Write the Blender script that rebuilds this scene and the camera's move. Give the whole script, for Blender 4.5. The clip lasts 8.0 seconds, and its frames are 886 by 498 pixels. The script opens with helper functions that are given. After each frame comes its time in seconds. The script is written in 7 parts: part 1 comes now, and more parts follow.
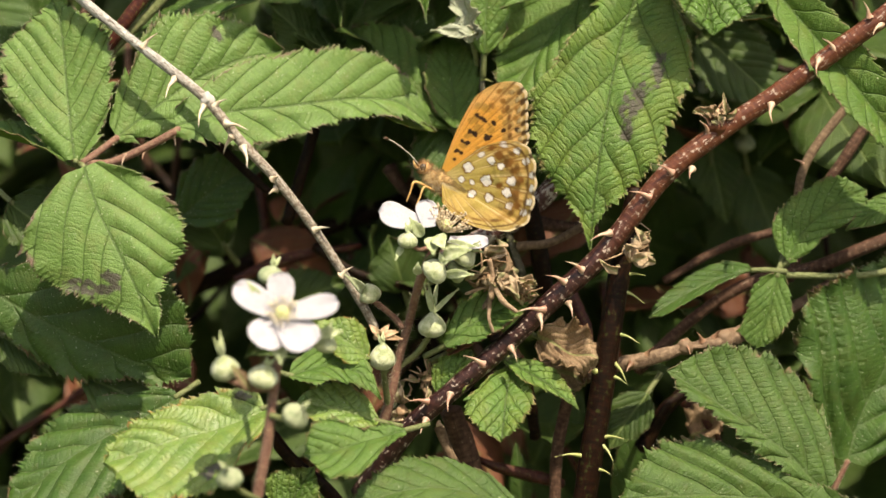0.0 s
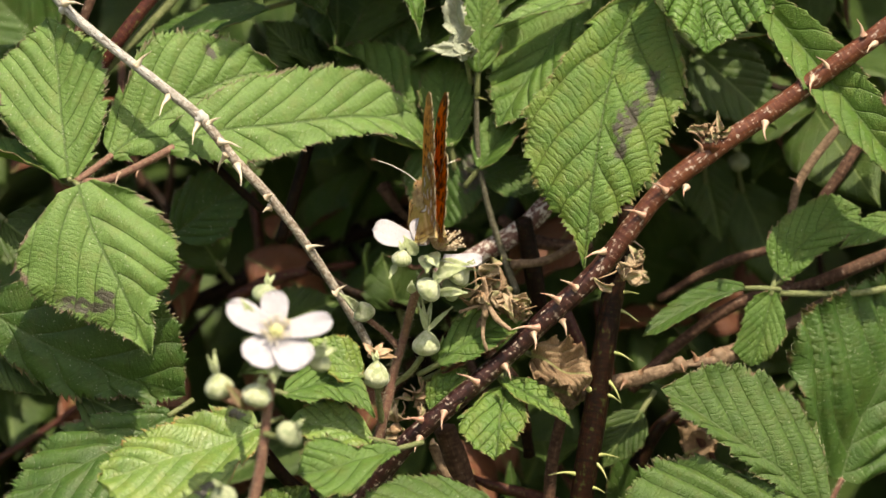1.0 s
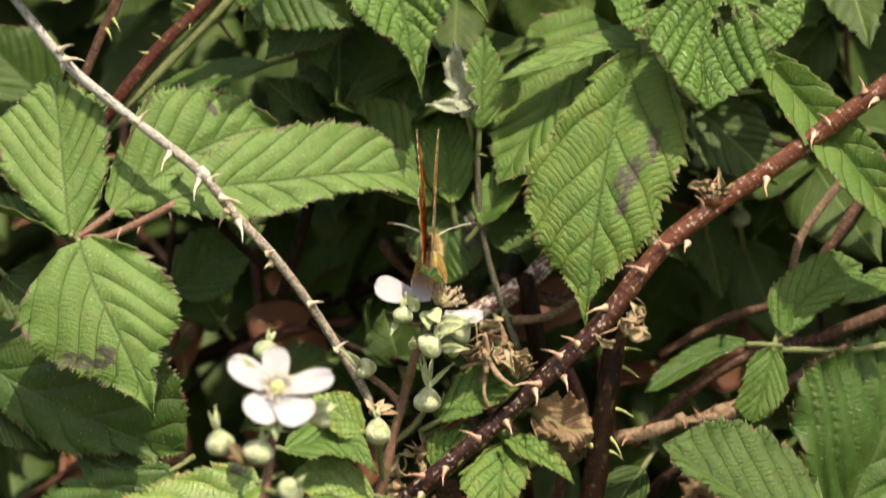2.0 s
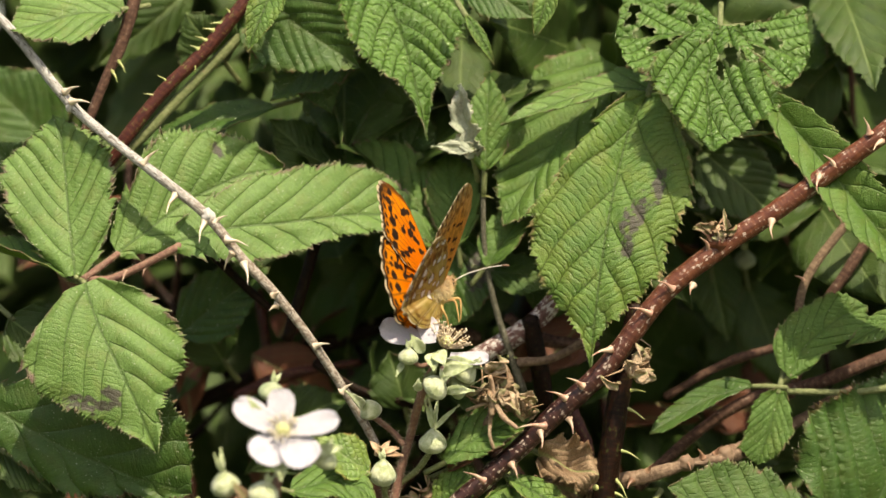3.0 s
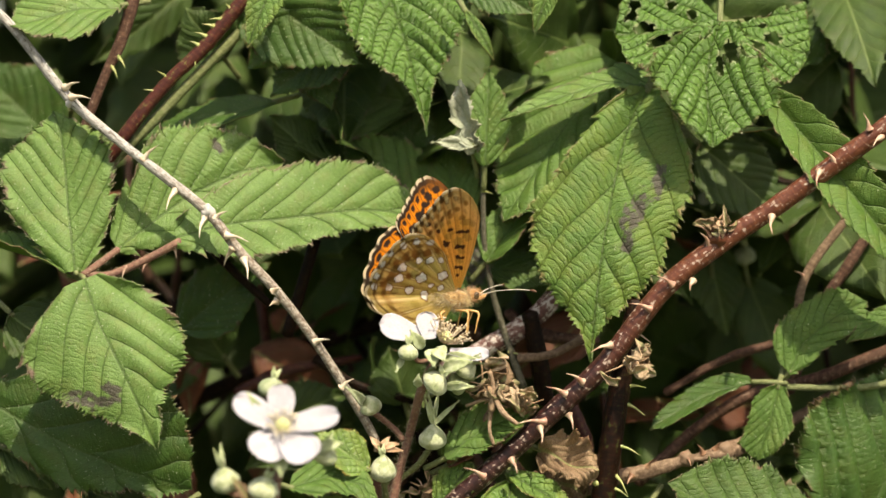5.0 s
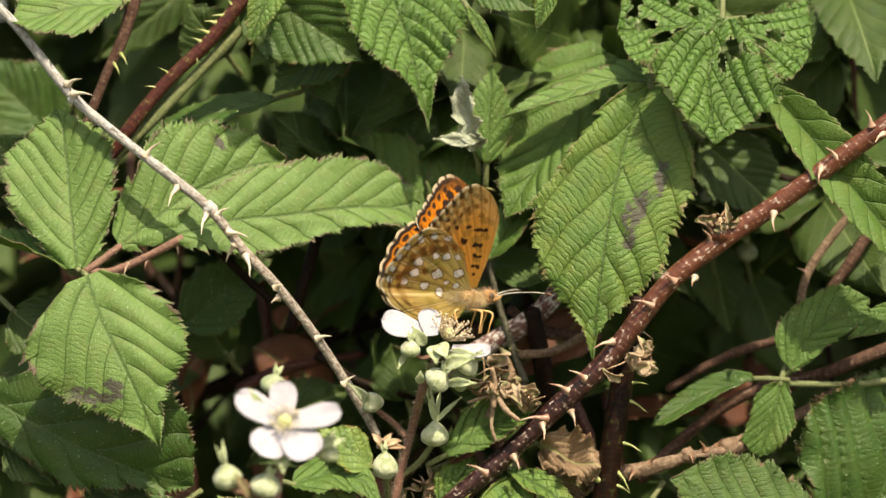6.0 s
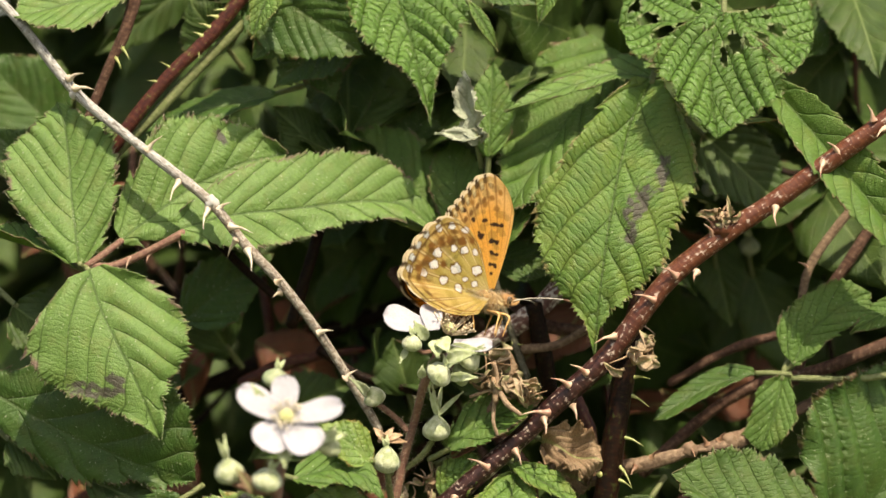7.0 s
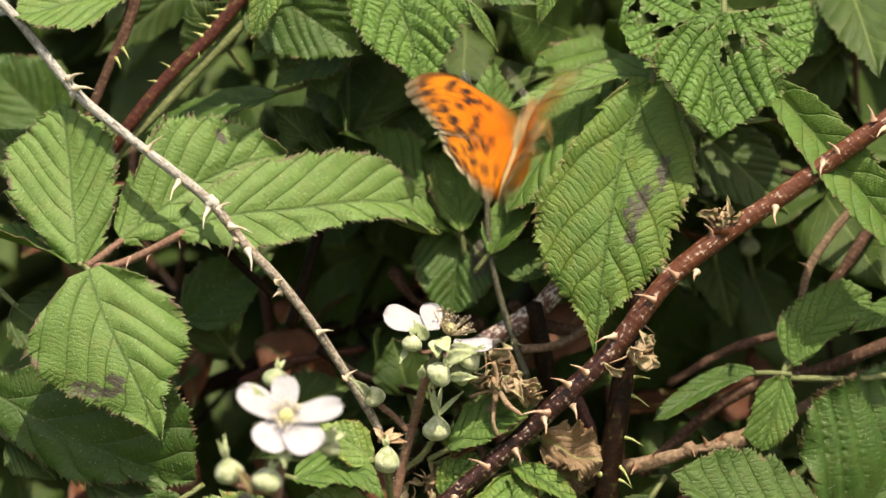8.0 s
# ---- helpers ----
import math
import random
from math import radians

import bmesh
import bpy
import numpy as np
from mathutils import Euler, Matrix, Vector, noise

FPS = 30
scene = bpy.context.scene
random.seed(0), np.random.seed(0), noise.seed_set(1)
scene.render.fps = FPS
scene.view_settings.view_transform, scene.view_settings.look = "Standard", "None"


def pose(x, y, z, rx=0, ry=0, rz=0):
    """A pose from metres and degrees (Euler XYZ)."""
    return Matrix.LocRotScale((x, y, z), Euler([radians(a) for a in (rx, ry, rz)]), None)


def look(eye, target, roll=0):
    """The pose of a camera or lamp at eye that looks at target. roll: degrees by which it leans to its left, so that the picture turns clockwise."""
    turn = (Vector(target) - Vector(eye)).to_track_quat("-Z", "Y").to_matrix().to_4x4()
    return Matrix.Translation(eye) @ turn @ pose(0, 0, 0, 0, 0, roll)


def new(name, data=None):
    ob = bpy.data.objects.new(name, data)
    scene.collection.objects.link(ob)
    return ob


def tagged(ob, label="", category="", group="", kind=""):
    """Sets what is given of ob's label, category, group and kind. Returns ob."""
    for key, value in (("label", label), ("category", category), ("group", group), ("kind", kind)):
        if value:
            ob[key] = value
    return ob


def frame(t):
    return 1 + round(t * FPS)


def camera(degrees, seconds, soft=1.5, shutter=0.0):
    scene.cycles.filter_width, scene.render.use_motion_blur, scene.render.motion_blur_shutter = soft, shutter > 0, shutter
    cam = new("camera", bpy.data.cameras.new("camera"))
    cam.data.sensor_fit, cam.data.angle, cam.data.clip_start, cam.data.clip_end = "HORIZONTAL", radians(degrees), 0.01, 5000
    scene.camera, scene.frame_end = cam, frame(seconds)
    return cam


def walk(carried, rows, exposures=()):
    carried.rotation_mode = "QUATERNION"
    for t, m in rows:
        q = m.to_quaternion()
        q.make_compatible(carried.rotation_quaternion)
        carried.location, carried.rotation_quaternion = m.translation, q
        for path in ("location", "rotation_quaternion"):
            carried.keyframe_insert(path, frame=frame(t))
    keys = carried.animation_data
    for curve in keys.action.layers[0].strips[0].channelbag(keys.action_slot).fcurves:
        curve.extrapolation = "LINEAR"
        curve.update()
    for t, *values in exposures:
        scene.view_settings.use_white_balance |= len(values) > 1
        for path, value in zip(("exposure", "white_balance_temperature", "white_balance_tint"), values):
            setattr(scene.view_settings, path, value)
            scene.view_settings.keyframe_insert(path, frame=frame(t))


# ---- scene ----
# ---- camera: stands still before the thicket and tilts up ----
EYE = (0.0, -1.2, 0.75)
cam = camera(10.452, 8.0, shutter=0.5)
cam.data.dof.use_dof = True
cam.data.dof.focus_distance = 1.2
cam.data.dof.aperture_fstop = 8.5


def aim(right, up):
    """The camera's pose, turned to the point that lies right and up millimetres off the level line, over the flowers."""
    return look(EYE, (right / 1000, 0.0, 0.75 + up / 1000))


AIMS = (
    (0, 0.43, -28.52),
    (0.25, 1.26, -27.93),
    (0.5, 1.93, -27.12),
    (0.75, 1.99, -25.62),
    (1, 1.93, -24.01),
    (1.25, 1.93, -22.61),
    (1.5, 1.93, -21.22),
    (1.6, 1.90, -19.88),
    (1.7, 1.86, -18.13),
    (1.8, 1.76, -15.89),
    (1.9, 1.68, -13.16),
    (2, 1.61, -10.08),
    (2.1, 1.72, -6.72),
    (2.2, 1.82, -3.64),
    (2.3, 1.68, -1.54),
    (2.45, 1.26, 0.00),
    (2.7, 0.70, 0.42),
    (3, 0.28, 0.28),
    (3.3, 0.00, 0.07),
    (3.5, 0.00, 0.00),
    (4, 0.32, -0.21),
    (4.5, 0.42, -0.43),
    (5.2, 0.21, -0.91),
    (6, -0.21, -1.61),
    (6.5, -0.43, -2.58),
    (7, -0.64, -3.00),
    (7.5, -0.64, -3.00),
    (8, -0.64, -3.01),
)
walk(cam, [(t, aim(r, u)) for t, r, u in AIMS], exposures=[(0.0, 0.5, 7900, 8), (8.0, 0.5, 7900, 8)])

# ---- world, sun ----
SUN = Vector((0.20, -0.52, 0.83)).normalized()
world = bpy.data.worlds.new("sky")
scene.world = world
world.use_nodes = True
wn = world.node_tree.nodes
sky = wn.new("ShaderNodeTexSky")
sky.sky_type = "NISHITA"
sky.sun_disc = False
sky.sun_elevation = math.asin(SUN.z)
sky.sun_rotation = math.atan2(SUN.x, SUN.y)
sky.dust_density = 3.0
world.node_tree.links.new(sky.outputs[0], wn["Background"].inputs[0])
wn["Background"].inputs[1].default_value = 0.15
sun_lamp = new("sun", bpy.data.lights.new("sun", "SUN"))
sun_lamp.data.energy, sun_lamp.data.angle, sun_lamp.data.color = 5.0, radians(0.6), (1.0, 0.94, 0.84)
sun_lamp.matrix_world = look(SUN * 3, (0, 0, 0))


# ---- materials ----
class Nodes:
    """Short hand for building one node material."""

    def __init__(self, name):
        self.mat = bpy.data.materials.new(name)
        self.mat.use_nodes = True
        self.tree = self.mat.node_tree
        self.tree.nodes.clear()
        self.out = self.tree.nodes.new("ShaderNodeOutputMaterial")

    def add(self, kind, **ins):
        n = self.tree.nodes.new("ShaderNode" + kind)
        for k, v in ins.items():
            self.put(n.inputs[int(k[1:]) if k[0] == "i" and k[1:].isdigit() else k.replace("_", " ")], v)
        return n

    def put(self, socket, v):
        if isinstance(v, bpy.types.NodeSocket):
            self.tree.links.new(v, socket)
        else:
            socket.default_value = (*v, 1.0) if isinstance(v, tuple) and len(v) == 3 and socket.type == "RGBA" else v

    def math(self, op, a, b=0.0, clamp=False):
        n = self.tree.nodes.new("ShaderNodeMath")
        n.operation, n.use_clamp = op, clamp
        self.put(n.inputs[0], a)
        self.put(n.inputs[1], b)
        return n.outputs[0]

    def mix(self, f, a, b, blend="MIX"):
        n = self.tree.nodes.new("ShaderNodeMix")
        n.data_type, n.blend_type = "RGBA", blend
        self.put(n.inputs[0], f)
        self.put(n.inputs[6], a)
        self.put(n.inputs[7], b)
        return n.outputs[2]

    def ramp(self, v, lo, hi):
        n = self.add("MapRange", i0=v, i1=lo, i2=hi)
        n.interpolation_type = "SMOOTHSTEP"
        return n.outputs[0]

    def noise(self, vec, scale, detail=3.0, rough=0.55):
        return self.add("TexNoise", Vector=vec, Scale=scale, Detail=detail, Roughness=rough).outputs[0]

    def scaled(self, vec, s, add=None):
        n = self.tree.nodes.new("ShaderNodeVectorMath")
        n.operation = "MULTIPLY"
        self.put(n.inputs[0], vec)
        n.inputs[1].default_value = s
        if add is None:
            return n.outputs[0]
        m = self.tree.nodes.new("ShaderNodeVectorMath")
        m.operation = "ADD"
        self.put(m.inputs[0], n.outputs[0])
        self.put(m.inputs[1], add)
        return m.outputs[0]

    def bump(self, height, dist, strength=1.0, normal=None):
        n = self.add("Bump", Height=height, Distance=dist, Strength=strength)
        if normal is not None:
            self.put(n.inputs["Normal"], normal)
        return n.outputs[0]

    def done(self, shader):
        self.tree.links.new(shader, self.out.inputs[0])
        return self.mat

    def principled(self, color, rough, normal=None, **more):
        n = self.add("BsdfPrincipled", Base_Color=color, Roughness=rough, **more)
        if normal is not None:
            self.put(n.inputs["Normal"], normal)
        return n.outputs[0]


def leaf_material(name, green, pale, edge=(0.13, 0.07, 0.05), rough=0.42, dots=0.0, yellow=0.0, edge_from=0.93, quilt=0.00010, through_light=0.28, vein_light=0.5, vein_colour=(0.22, 0.30, 0.10), ladder=0.22, rungs=0.4, mottle=0.3, gloss=0.45, rung_rate=0.46):
    """A bramble leaf: green tissue that bulges between sunken veins, a browned margin, pale specks, purple-brown stains."""
    k = Nodes(name)
    uv = k.add("UVMap")
    uv.uv_map = "vein"
    metric = k.add("UVMap")
    metric.uv_map = "metric"
    sep = k.add("SeparateXYZ", Vector=uv.outputs[0])
    side, phase = sep.outputs[0], sep.outputs[1]
    sepm = k.add("SeparateXYZ", Vector=metric.outputs[0])
    info = k.add("ObjectInfo").outputs["Random"]
    shift = k.add("CombineXYZ", X=k.math("MULTIPLY", info, 40.0), Y=k.math("MULTIPLY", info, 17.0)).outputs[0]
    m = k.scaled(metric.outputs[0], (1, 1, 1), shift)
    q = k.math("ABSOLUTE", sepm.outputs[0])
    f = k.math("ABSOLUTE", k.math("SUBTRACT", k.math("FRACT", phase), 0.5))
    vein = k.ramp(f, 0.468, 0.492)
    mid = k.ramp(q, 0.42, 0.2)
    vein = k.math("MAXIMUM", vein, mid)
    wide = k.ramp(f, 0.40, 0.5)
    n_big = k.noise(m, 0.12, 3)
    n_mid = k.noise(m, 0.6, 4)
    n_fine = k.noise(m, 3.2, 4, 0.65)
    col = k.mix(k.ramp(n_big, 0.3, 0.7), green, pale)
    col = k.mix(k.math("MULTIPLY", k.ramp(n_mid, 0.45, 0.75), 0.45), col, tuple(c * 1.45 for c in pale))
    dark = tuple(c * 0.62 for c in green)
    col = k.mix(k.math("MULTIPLY", k.ramp(n_fine, 0.42, 0.66), 0.45), col, tuple(c * 0.66 for c in green))
    col = k.mix(k.math("MULTIPLY", k.ramp(n_fine, 0.50, 0.30), 0.22), col, tuple(c * 1.5 for c in pale))
    bronze = (green[1] * 0.95, green[1] * 0.92, green[2] * 1.3)
    col = k.mix(k.math("MULTIPLY", k.ramp(k.noise(m, 0.20, 4, 0.65), 0.46, 0.68), mottle), col, bronze)
    grain = k.noise(m, 5.5, 3, 0.7)
    col = k.mix(k.math("MULTIPLY", k.ramp(grain, 0.50, 0.68), 0.40), col, tuple(c * 0.55 for c in green))
    col = k.mix(k.math("MULTIPLY", k.ramp(grain, 0.46, 0.32), 0.35), col, tuple(min(0.6, c * 1.7) for c in pale))
    col = k.mix(k.math("MULTIPLY", wide, 0.28), col, dark)
    col = k.mix(k.math("MULTIPLY", vein, vein_light), col, vein_colour)
    if yellow:
        blot = k.ramp(k.math("ADD", k.noise(m, 0.16, 3), k.math("MULTIPLY", k.math("ABSOLUTE", side), 0.25)), 0.56, 0.72)
        col = k.mix(k.math("MULTIPLY", blot, yellow), col, (0.36, 0.38, 0.06))
    # cross veins: short curved rungs from one side vein to the next, the tissue puffed up between them
    along = k.math("MULTIPLY", k.math("ADD", q, k.math("MULTIPLY", sepm.outputs[1], 1.25)), rung_rate)
    lane = k.math("MULTIPLY", k.math("FLOOR", phase), 0.381)
    drift = k.math("MULTIPLY", k.noise(m, 0.22, 2), 2.0)
    bowed = k.math("MULTIPLY", k.math("MULTIPLY", f, f), 1.6)
    rung = k.math("FRACT", k.math("ADD", k.math("ADD", along, lane), k.math("SUBTRACT", drift, bowed)))
    rung = k.math("MULTIPLY", k.math("ABSOLUTE", k.math("SUBTRACT", rung, 0.5)), 2.0)
    gone = k.ramp(k.noise(m, 0.8, 2), 0.30, 0.50)
    groove = k.math("MULTIPLY", k.math("POWER", rung, 3.0), gone)
    cell = k.math("SUBTRACT", 1.0, groove)
    col = k.mix(k.math("MULTIPLY", k.ramp(groove, 0.35, 0.95), ladder), col, dark)
    # fine net of the smallest veins
    net = k.add("TexVoronoi", Vector=k.scaled(k.add("TexNoise", Vector=m, Scale=1.2).outputs[1], (0.8, 0.8, 0.0), m), Scale=1.5)
    net.feature = "DISTANCE_TO_EDGE"
    mesh_line = k.ramp(net.outputs[0], 0.0, 0.22)
    col = k.mix(k.math("MULTIPLY", k.math("SUBTRACT", 1.0, mesh_line), 0.22), col, dark)
    if dots:
        sp = k.add("TexVoronoi", Vector=k.scaled(k.add("TexNoise", Vector=m, Scale=0.5).outputs[1], (2.0, 2.0, 0.0), m), Scale=1.15)
        near = k.ramp(k.math("ADD", sp.outputs[0], k.math("MULTIPLY", k.math("SUBTRACT", n_mid, 0.5), 0.25)), 0.15, 0.05)
        some = k.math("GREATER_THAN", k.add("SeparateColor", Color=sp.outputs[1]).outputs[0], 1.0 - dots)
        col = k.mix(k.math("MULTIPLY", k.math("MULTIPLY", near, some), 0.9), col, (0.68, 0.72, 0.48))
        tuft = k.add("TexVoronoi", Vector=m, Scale=1.5)
        byvein = k.math("MULTIPLY", k.ramp(tuft.outputs[0], 0.20, 0.08), k.math("MAXIMUM", k.ramp(f, 0.40, 0.47), k.ramp(q, 1.4, 0.8)))
        col = k.mix(k.math("MULTIPLY", byvein, min(0.75, dots)), col, (0.50, 0.56, 0.34))
    stain = k.add("Attribute")
    stain.attribute_name = "stain"
    st = k.ramp(k.math("ADD", stain.outputs["Fac"], k.math("MULTIPLY", k.math("SUBTRACT", n_mid, 0.5), 3.0)), 0.42, 0.95)
    col = k.mix(k.math("MULTIPLY", st, 0.92), col, k.mix(k.ramp(n_fine, 0.35, 0.65), (0.035, 0.026, 0.026), (0.10, 0.078, 0.072)))
    rim = k.ramp(k.math("ADD", k.math("ABSOLUTE", side), k.math("MULTIPLY", k.math("SUBTRACT", k.noise(m, 0.35, 3), 0.5), 0.22)), edge_from, edge_from + 0.07)
    col = k.mix(k.math("MULTIPLY", k.math("MULTIPLY", rim, k.ramp(k.noise(m, 0.22, 2), 0.40, 0.60)), 0.85), col, k.mix(n_fine, edge, tuple(c * 2.2 for c in edge)))
    gnawed = k.add("Attribute")
    gnawed.attribute_name = "gnawed"
    gn = k.ramp(k.math("ADD", gnawed.outputs["Fac"], k.math("MULTIPLY", k.math("SUBTRACT", n_mid, 0.5), 1.6)), 0.35, 0.95)
    col = k.mix(k.math("MULTIPLY", gn, 0.6), col, k.mix(n_fine, (0.30, 0.30, 0.16), (0.44, 0.42, 0.28)))
    crease = k.math("MAXIMUM", k.ramp(f, 0.43, 0.498), k.ramp(q, 0.7, 0.1))
    height = k.math("ADD", k.math("MULTIPLY", cell, rungs * 1.3), k.math("ADD", k.math("MULTIPLY", n_fine, 0.55), k.math("MULTIPLY", grain, 0.48)))
    height = k.math("ADD", height, k.math("MULTIPLY", mesh_line, 0.40))
    height = k.math("SUBTRACT", height, k.math("MULTIPLY", crease, 1.25))
    nrm = k.bump(height, quilt, 1.0)
    rg = k.math("ADD", rough, k.math("ADD", k.math("MULTIPLY", k.math("SUBTRACT", n_mid, 0.5), 0.30), k.math("MULTIPLY", k.math("SUBTRACT", grain, 0.5), 0.30)))
    body = k.principled(col, rg, nrm, Specular_IOR_Level=gloss)
    lit = k.mix(0.55, col, (0.25, 0.36, 0.03))
    tr = k.add("BsdfTranslucent", Color=lit, Normal=nrm).outputs[0]
    return k.done(k.add("MixShader", i0=through_light, i1=body, i2=tr).outputs[0])


def bark_material(name, dark, light, flake=None, flakes=0.5, rough=0.6, grain=1.0, turn=None, gloss=0.4):
    """Bark of a cane: lengthwise grain, mottling, and pale flakes where the skin has weathered."""
    k = Nodes(name)
    co = k.add("TexCoord").outputs["UV"]
    g1 = k.noise(k.scaled(co, (9.0, 0.25, 1.0)), 1.0, 4)
    g2 = k.noise(co, 0.9, 4)
    g3 = k.noise(k.scaled(co, (2.8, 0.40, 1.0)), 1.0, 5, 0.68)
    col = k.mix(k.ramp(g2, 0.32, 0.68), dark, light)
    col = k.mix(k.math("MULTIPLY", k.ramp(g1, 0.4, 0.7), 0.5 * grain), col, tuple(c * 0.5 for c in dark))
    if turn:
        along = k.add("SeparateXYZ", Vector=co).outputs[1]
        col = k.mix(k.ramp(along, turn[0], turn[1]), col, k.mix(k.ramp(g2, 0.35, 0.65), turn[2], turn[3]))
    if flake:
        fl = k.ramp(k.math("ADD", g3, k.math("MULTIPLY", k.math("SUBTRACT", g2, 0.5), 0.5)), 0.66 - 0.2 * flakes, 0.74 - 0.2 * flakes)
        col = k.mix(k.math("MULTIPLY", fl, 0.85), col, flake)
    nrm = k.bump(k.math("ADD", g1, g3), 0.0002, 0.9)
    return k.done(k.principled(col, rough, nrm, Specular_IOR_Level=gloss))


def plain_material(name, a, b, scale=400.0, rough=0.5, relief=0.0001, glow_through=0.0, sheen=0.0):
    """Two close tones mixed by noise at two scales, with fine relief."""
    k = Nodes(name)
    co = k.add("TexCoord").outputs["Object"]
    n1, n2 = k.noise(co, scale, 4), k.noise(co, scale * 6, 3)
    col = k.mix(k.ramp(n1, 0.35, 0.65), a, b)
    col = k.mix(k.math("MULTIPLY", k.ramp(n2, 0.5, 0.7), 0.3), col, tuple(c * 0.6 for c in a))
    nrm = k.bump(k.math("ADD", n1, k.math("MULTIPLY", n2, 0.4)), relief, 0.8)
    body = k.principled(col, rough, nrm, Sheen_Weight=sheen)
    if not glow_through:
        return k.done(body)
    tr = k.add("BsdfTranslucent", Color=col, Normal=nrm).outputs[0]
    return k.done(k.add("MixShader", i0=glow_through, i1=body, i2=tr).outputs[0])


LEAF_MID = leaf_material("leaf_mid", (0.056, 0.118, 0.022), (0.092, 0.172, 0.036), dots=0.35, rough=0.48, quilt=0.00016, ladder=0.12, vein_colour=(0.10, 0.15, 0.05), rungs=0.5)
LEAF = leaf_material("leaf_green", (0.076, 0.165, 0.026), (0.125, 0.230, 0.047), dots=0.35, rough=0.5, quilt=0.00015, ladder=0.14, rungs=0.55, vein_colour=(0.05, 0.10, 0.02))
LEAF_DOT = leaf_material("leaf_dotted", (0.112, 0.212, 0.046), (0.166, 0.290, 0.074), dots=0.75, rough=0.5, quilt=0.00012, vein_colour=(0.045, 0.085, 0.020), vein_light=0.6, ladder=0.14, rungs=0.5, edge=(0.11, 0.06, 0.055), edge_from=0.92)
LEAF_FRESH = leaf_material("leaf_fresh", (0.080, 0.175, 0.028), (0.138, 0.262, 0.050), dots=0.2, rough=0.46, quilt=0.00017, vein_light=0.7, vein_colour=(0.045, 0.08, 0.014), ladder=0.2, rungs=1.0, yellow=0.14, edge=(0.20, 0.15, 0.07), rung_rate=0.38, gloss=0.55)
LEAF_GLOSSY = leaf_material("leaf_glossy", (0.086, 0.196, 0.030), (0.148, 0.290, 0.056), dots=0.15, rough=0.3, quilt=0.00027, vein_light=0.6, vein_colour=(0.05, 0.09, 0.015), ladder=0.35, rungs=1.3, gloss=0.85, mottle=0.1, rung_rate=0.36)
LEAF_YELLOW = leaf_material("leaf_yellowing", (0.115, 0.220, 0.040), (0.200, 0.320, 0.074), dots=0.6, yellow=0.18, rough=0.4, edge=(0.22, 0.10, 0.03), rungs=0.9, ladder=0.25, gloss=0.7)
# the green of dark leaves, and painted-in shade on leaves further back
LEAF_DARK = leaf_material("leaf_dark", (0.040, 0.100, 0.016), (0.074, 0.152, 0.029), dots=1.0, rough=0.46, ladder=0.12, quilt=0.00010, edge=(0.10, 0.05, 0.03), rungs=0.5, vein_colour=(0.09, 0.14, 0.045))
# thicket shade put into the colour: a darker copy of the leaf greens
LEAF_SHADED = leaf_material("leaf_shaded", (0.032, 0.072, 0.012), (0.064, 0.116, 0.020), rough=0.55, edge_from=0.97)
LEAF_DRY = leaf_material("leaf_dry", (0.150, 0.088, 0.048), (0.350, 0.245, 0.150), edge=(0.12, 0.06, 0.03), rough=0.75, through_light=0.12, mottle=0.0)
LEAF_STRAW = leaf_material("leaf_straw", (0.36, 0.25, 0.15), (0.60, 0.47, 0.33), edge=(0.20, 0.12, 0.07), rough=0.75, through_light=0.15, mottle=0.0)
LEAF_RUSTY = leaf_material("leaf_rusty", (0.120, 0.040, 0.022), (0.200, 0.070, 0.035), edge=(0.06, 0.03, 0.02), rough=0.55, through_light=0.12, mottle=0.0)
LEAF_BLEACHED = leaf_material("leaf_bleached", (0.31, 0.35, 0.25), (0.46, 0.49, 0.38), edge=(0.30, 0.27, 0.20), rough=0.75, quilt=0.0001, ladder=0.1, vein_light=0.2, through_light=0.15, mottle=0.0)
BARK_GREY = bark_material("bark_grey", (0.300, 0.285, 0.265), (0.600, 0.590, 0.570), flake=(0.085, 0.066, 0.052), flakes=0.66, rough=0.75, grain=1.3, turn=(55, 90, (0.15, 0.110, 0.080), (0.42, 0.38, 0.33)))
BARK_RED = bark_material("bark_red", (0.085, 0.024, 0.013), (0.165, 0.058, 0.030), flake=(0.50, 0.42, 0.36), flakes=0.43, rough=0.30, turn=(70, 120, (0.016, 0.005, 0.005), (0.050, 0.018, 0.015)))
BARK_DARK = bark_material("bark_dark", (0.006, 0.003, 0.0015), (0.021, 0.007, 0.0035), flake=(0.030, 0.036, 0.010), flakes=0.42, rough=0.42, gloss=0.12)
BARK_WINE = bark_material("bark_wine", (0.046, 0.011, 0.009), (0.112, 0.034, 0.022), flake=(0.15, 0.17, 0.05), flakes=0.36, rough=0.42, gloss=0.3)
BARK_TAN = bark_material("bark_tan", (0.120, 0.072, 0.044), (0.290, 0.200, 0.130), flake=(0.08, 0.04, 0.025), flakes=0.35, rough=0.7)
BARK_OLIVE = bark_material("bark_olive", (0.062, 0.060, 0.036), (0.150, 0.140, 0.100), flake=(0.25, 0.23, 0.19), flakes=0.3, rough=0.6)
BARK_STRAW = bark_material("bark_straw", (0.260, 0.165, 0.105), (0.480, 0.350, 0.240), flake=(0.13, 0.07, 0.04), flakes=0.35, rough=0.75)
BARK_PINK = bark_material("bark_pink", (0.060, 0.030, 0.021), (0.165, 0.092, 0.064), flake=(0.34, 0.28, 0.22), flakes=0.22, rough=0.65, grain=1.4, gloss=0.2)
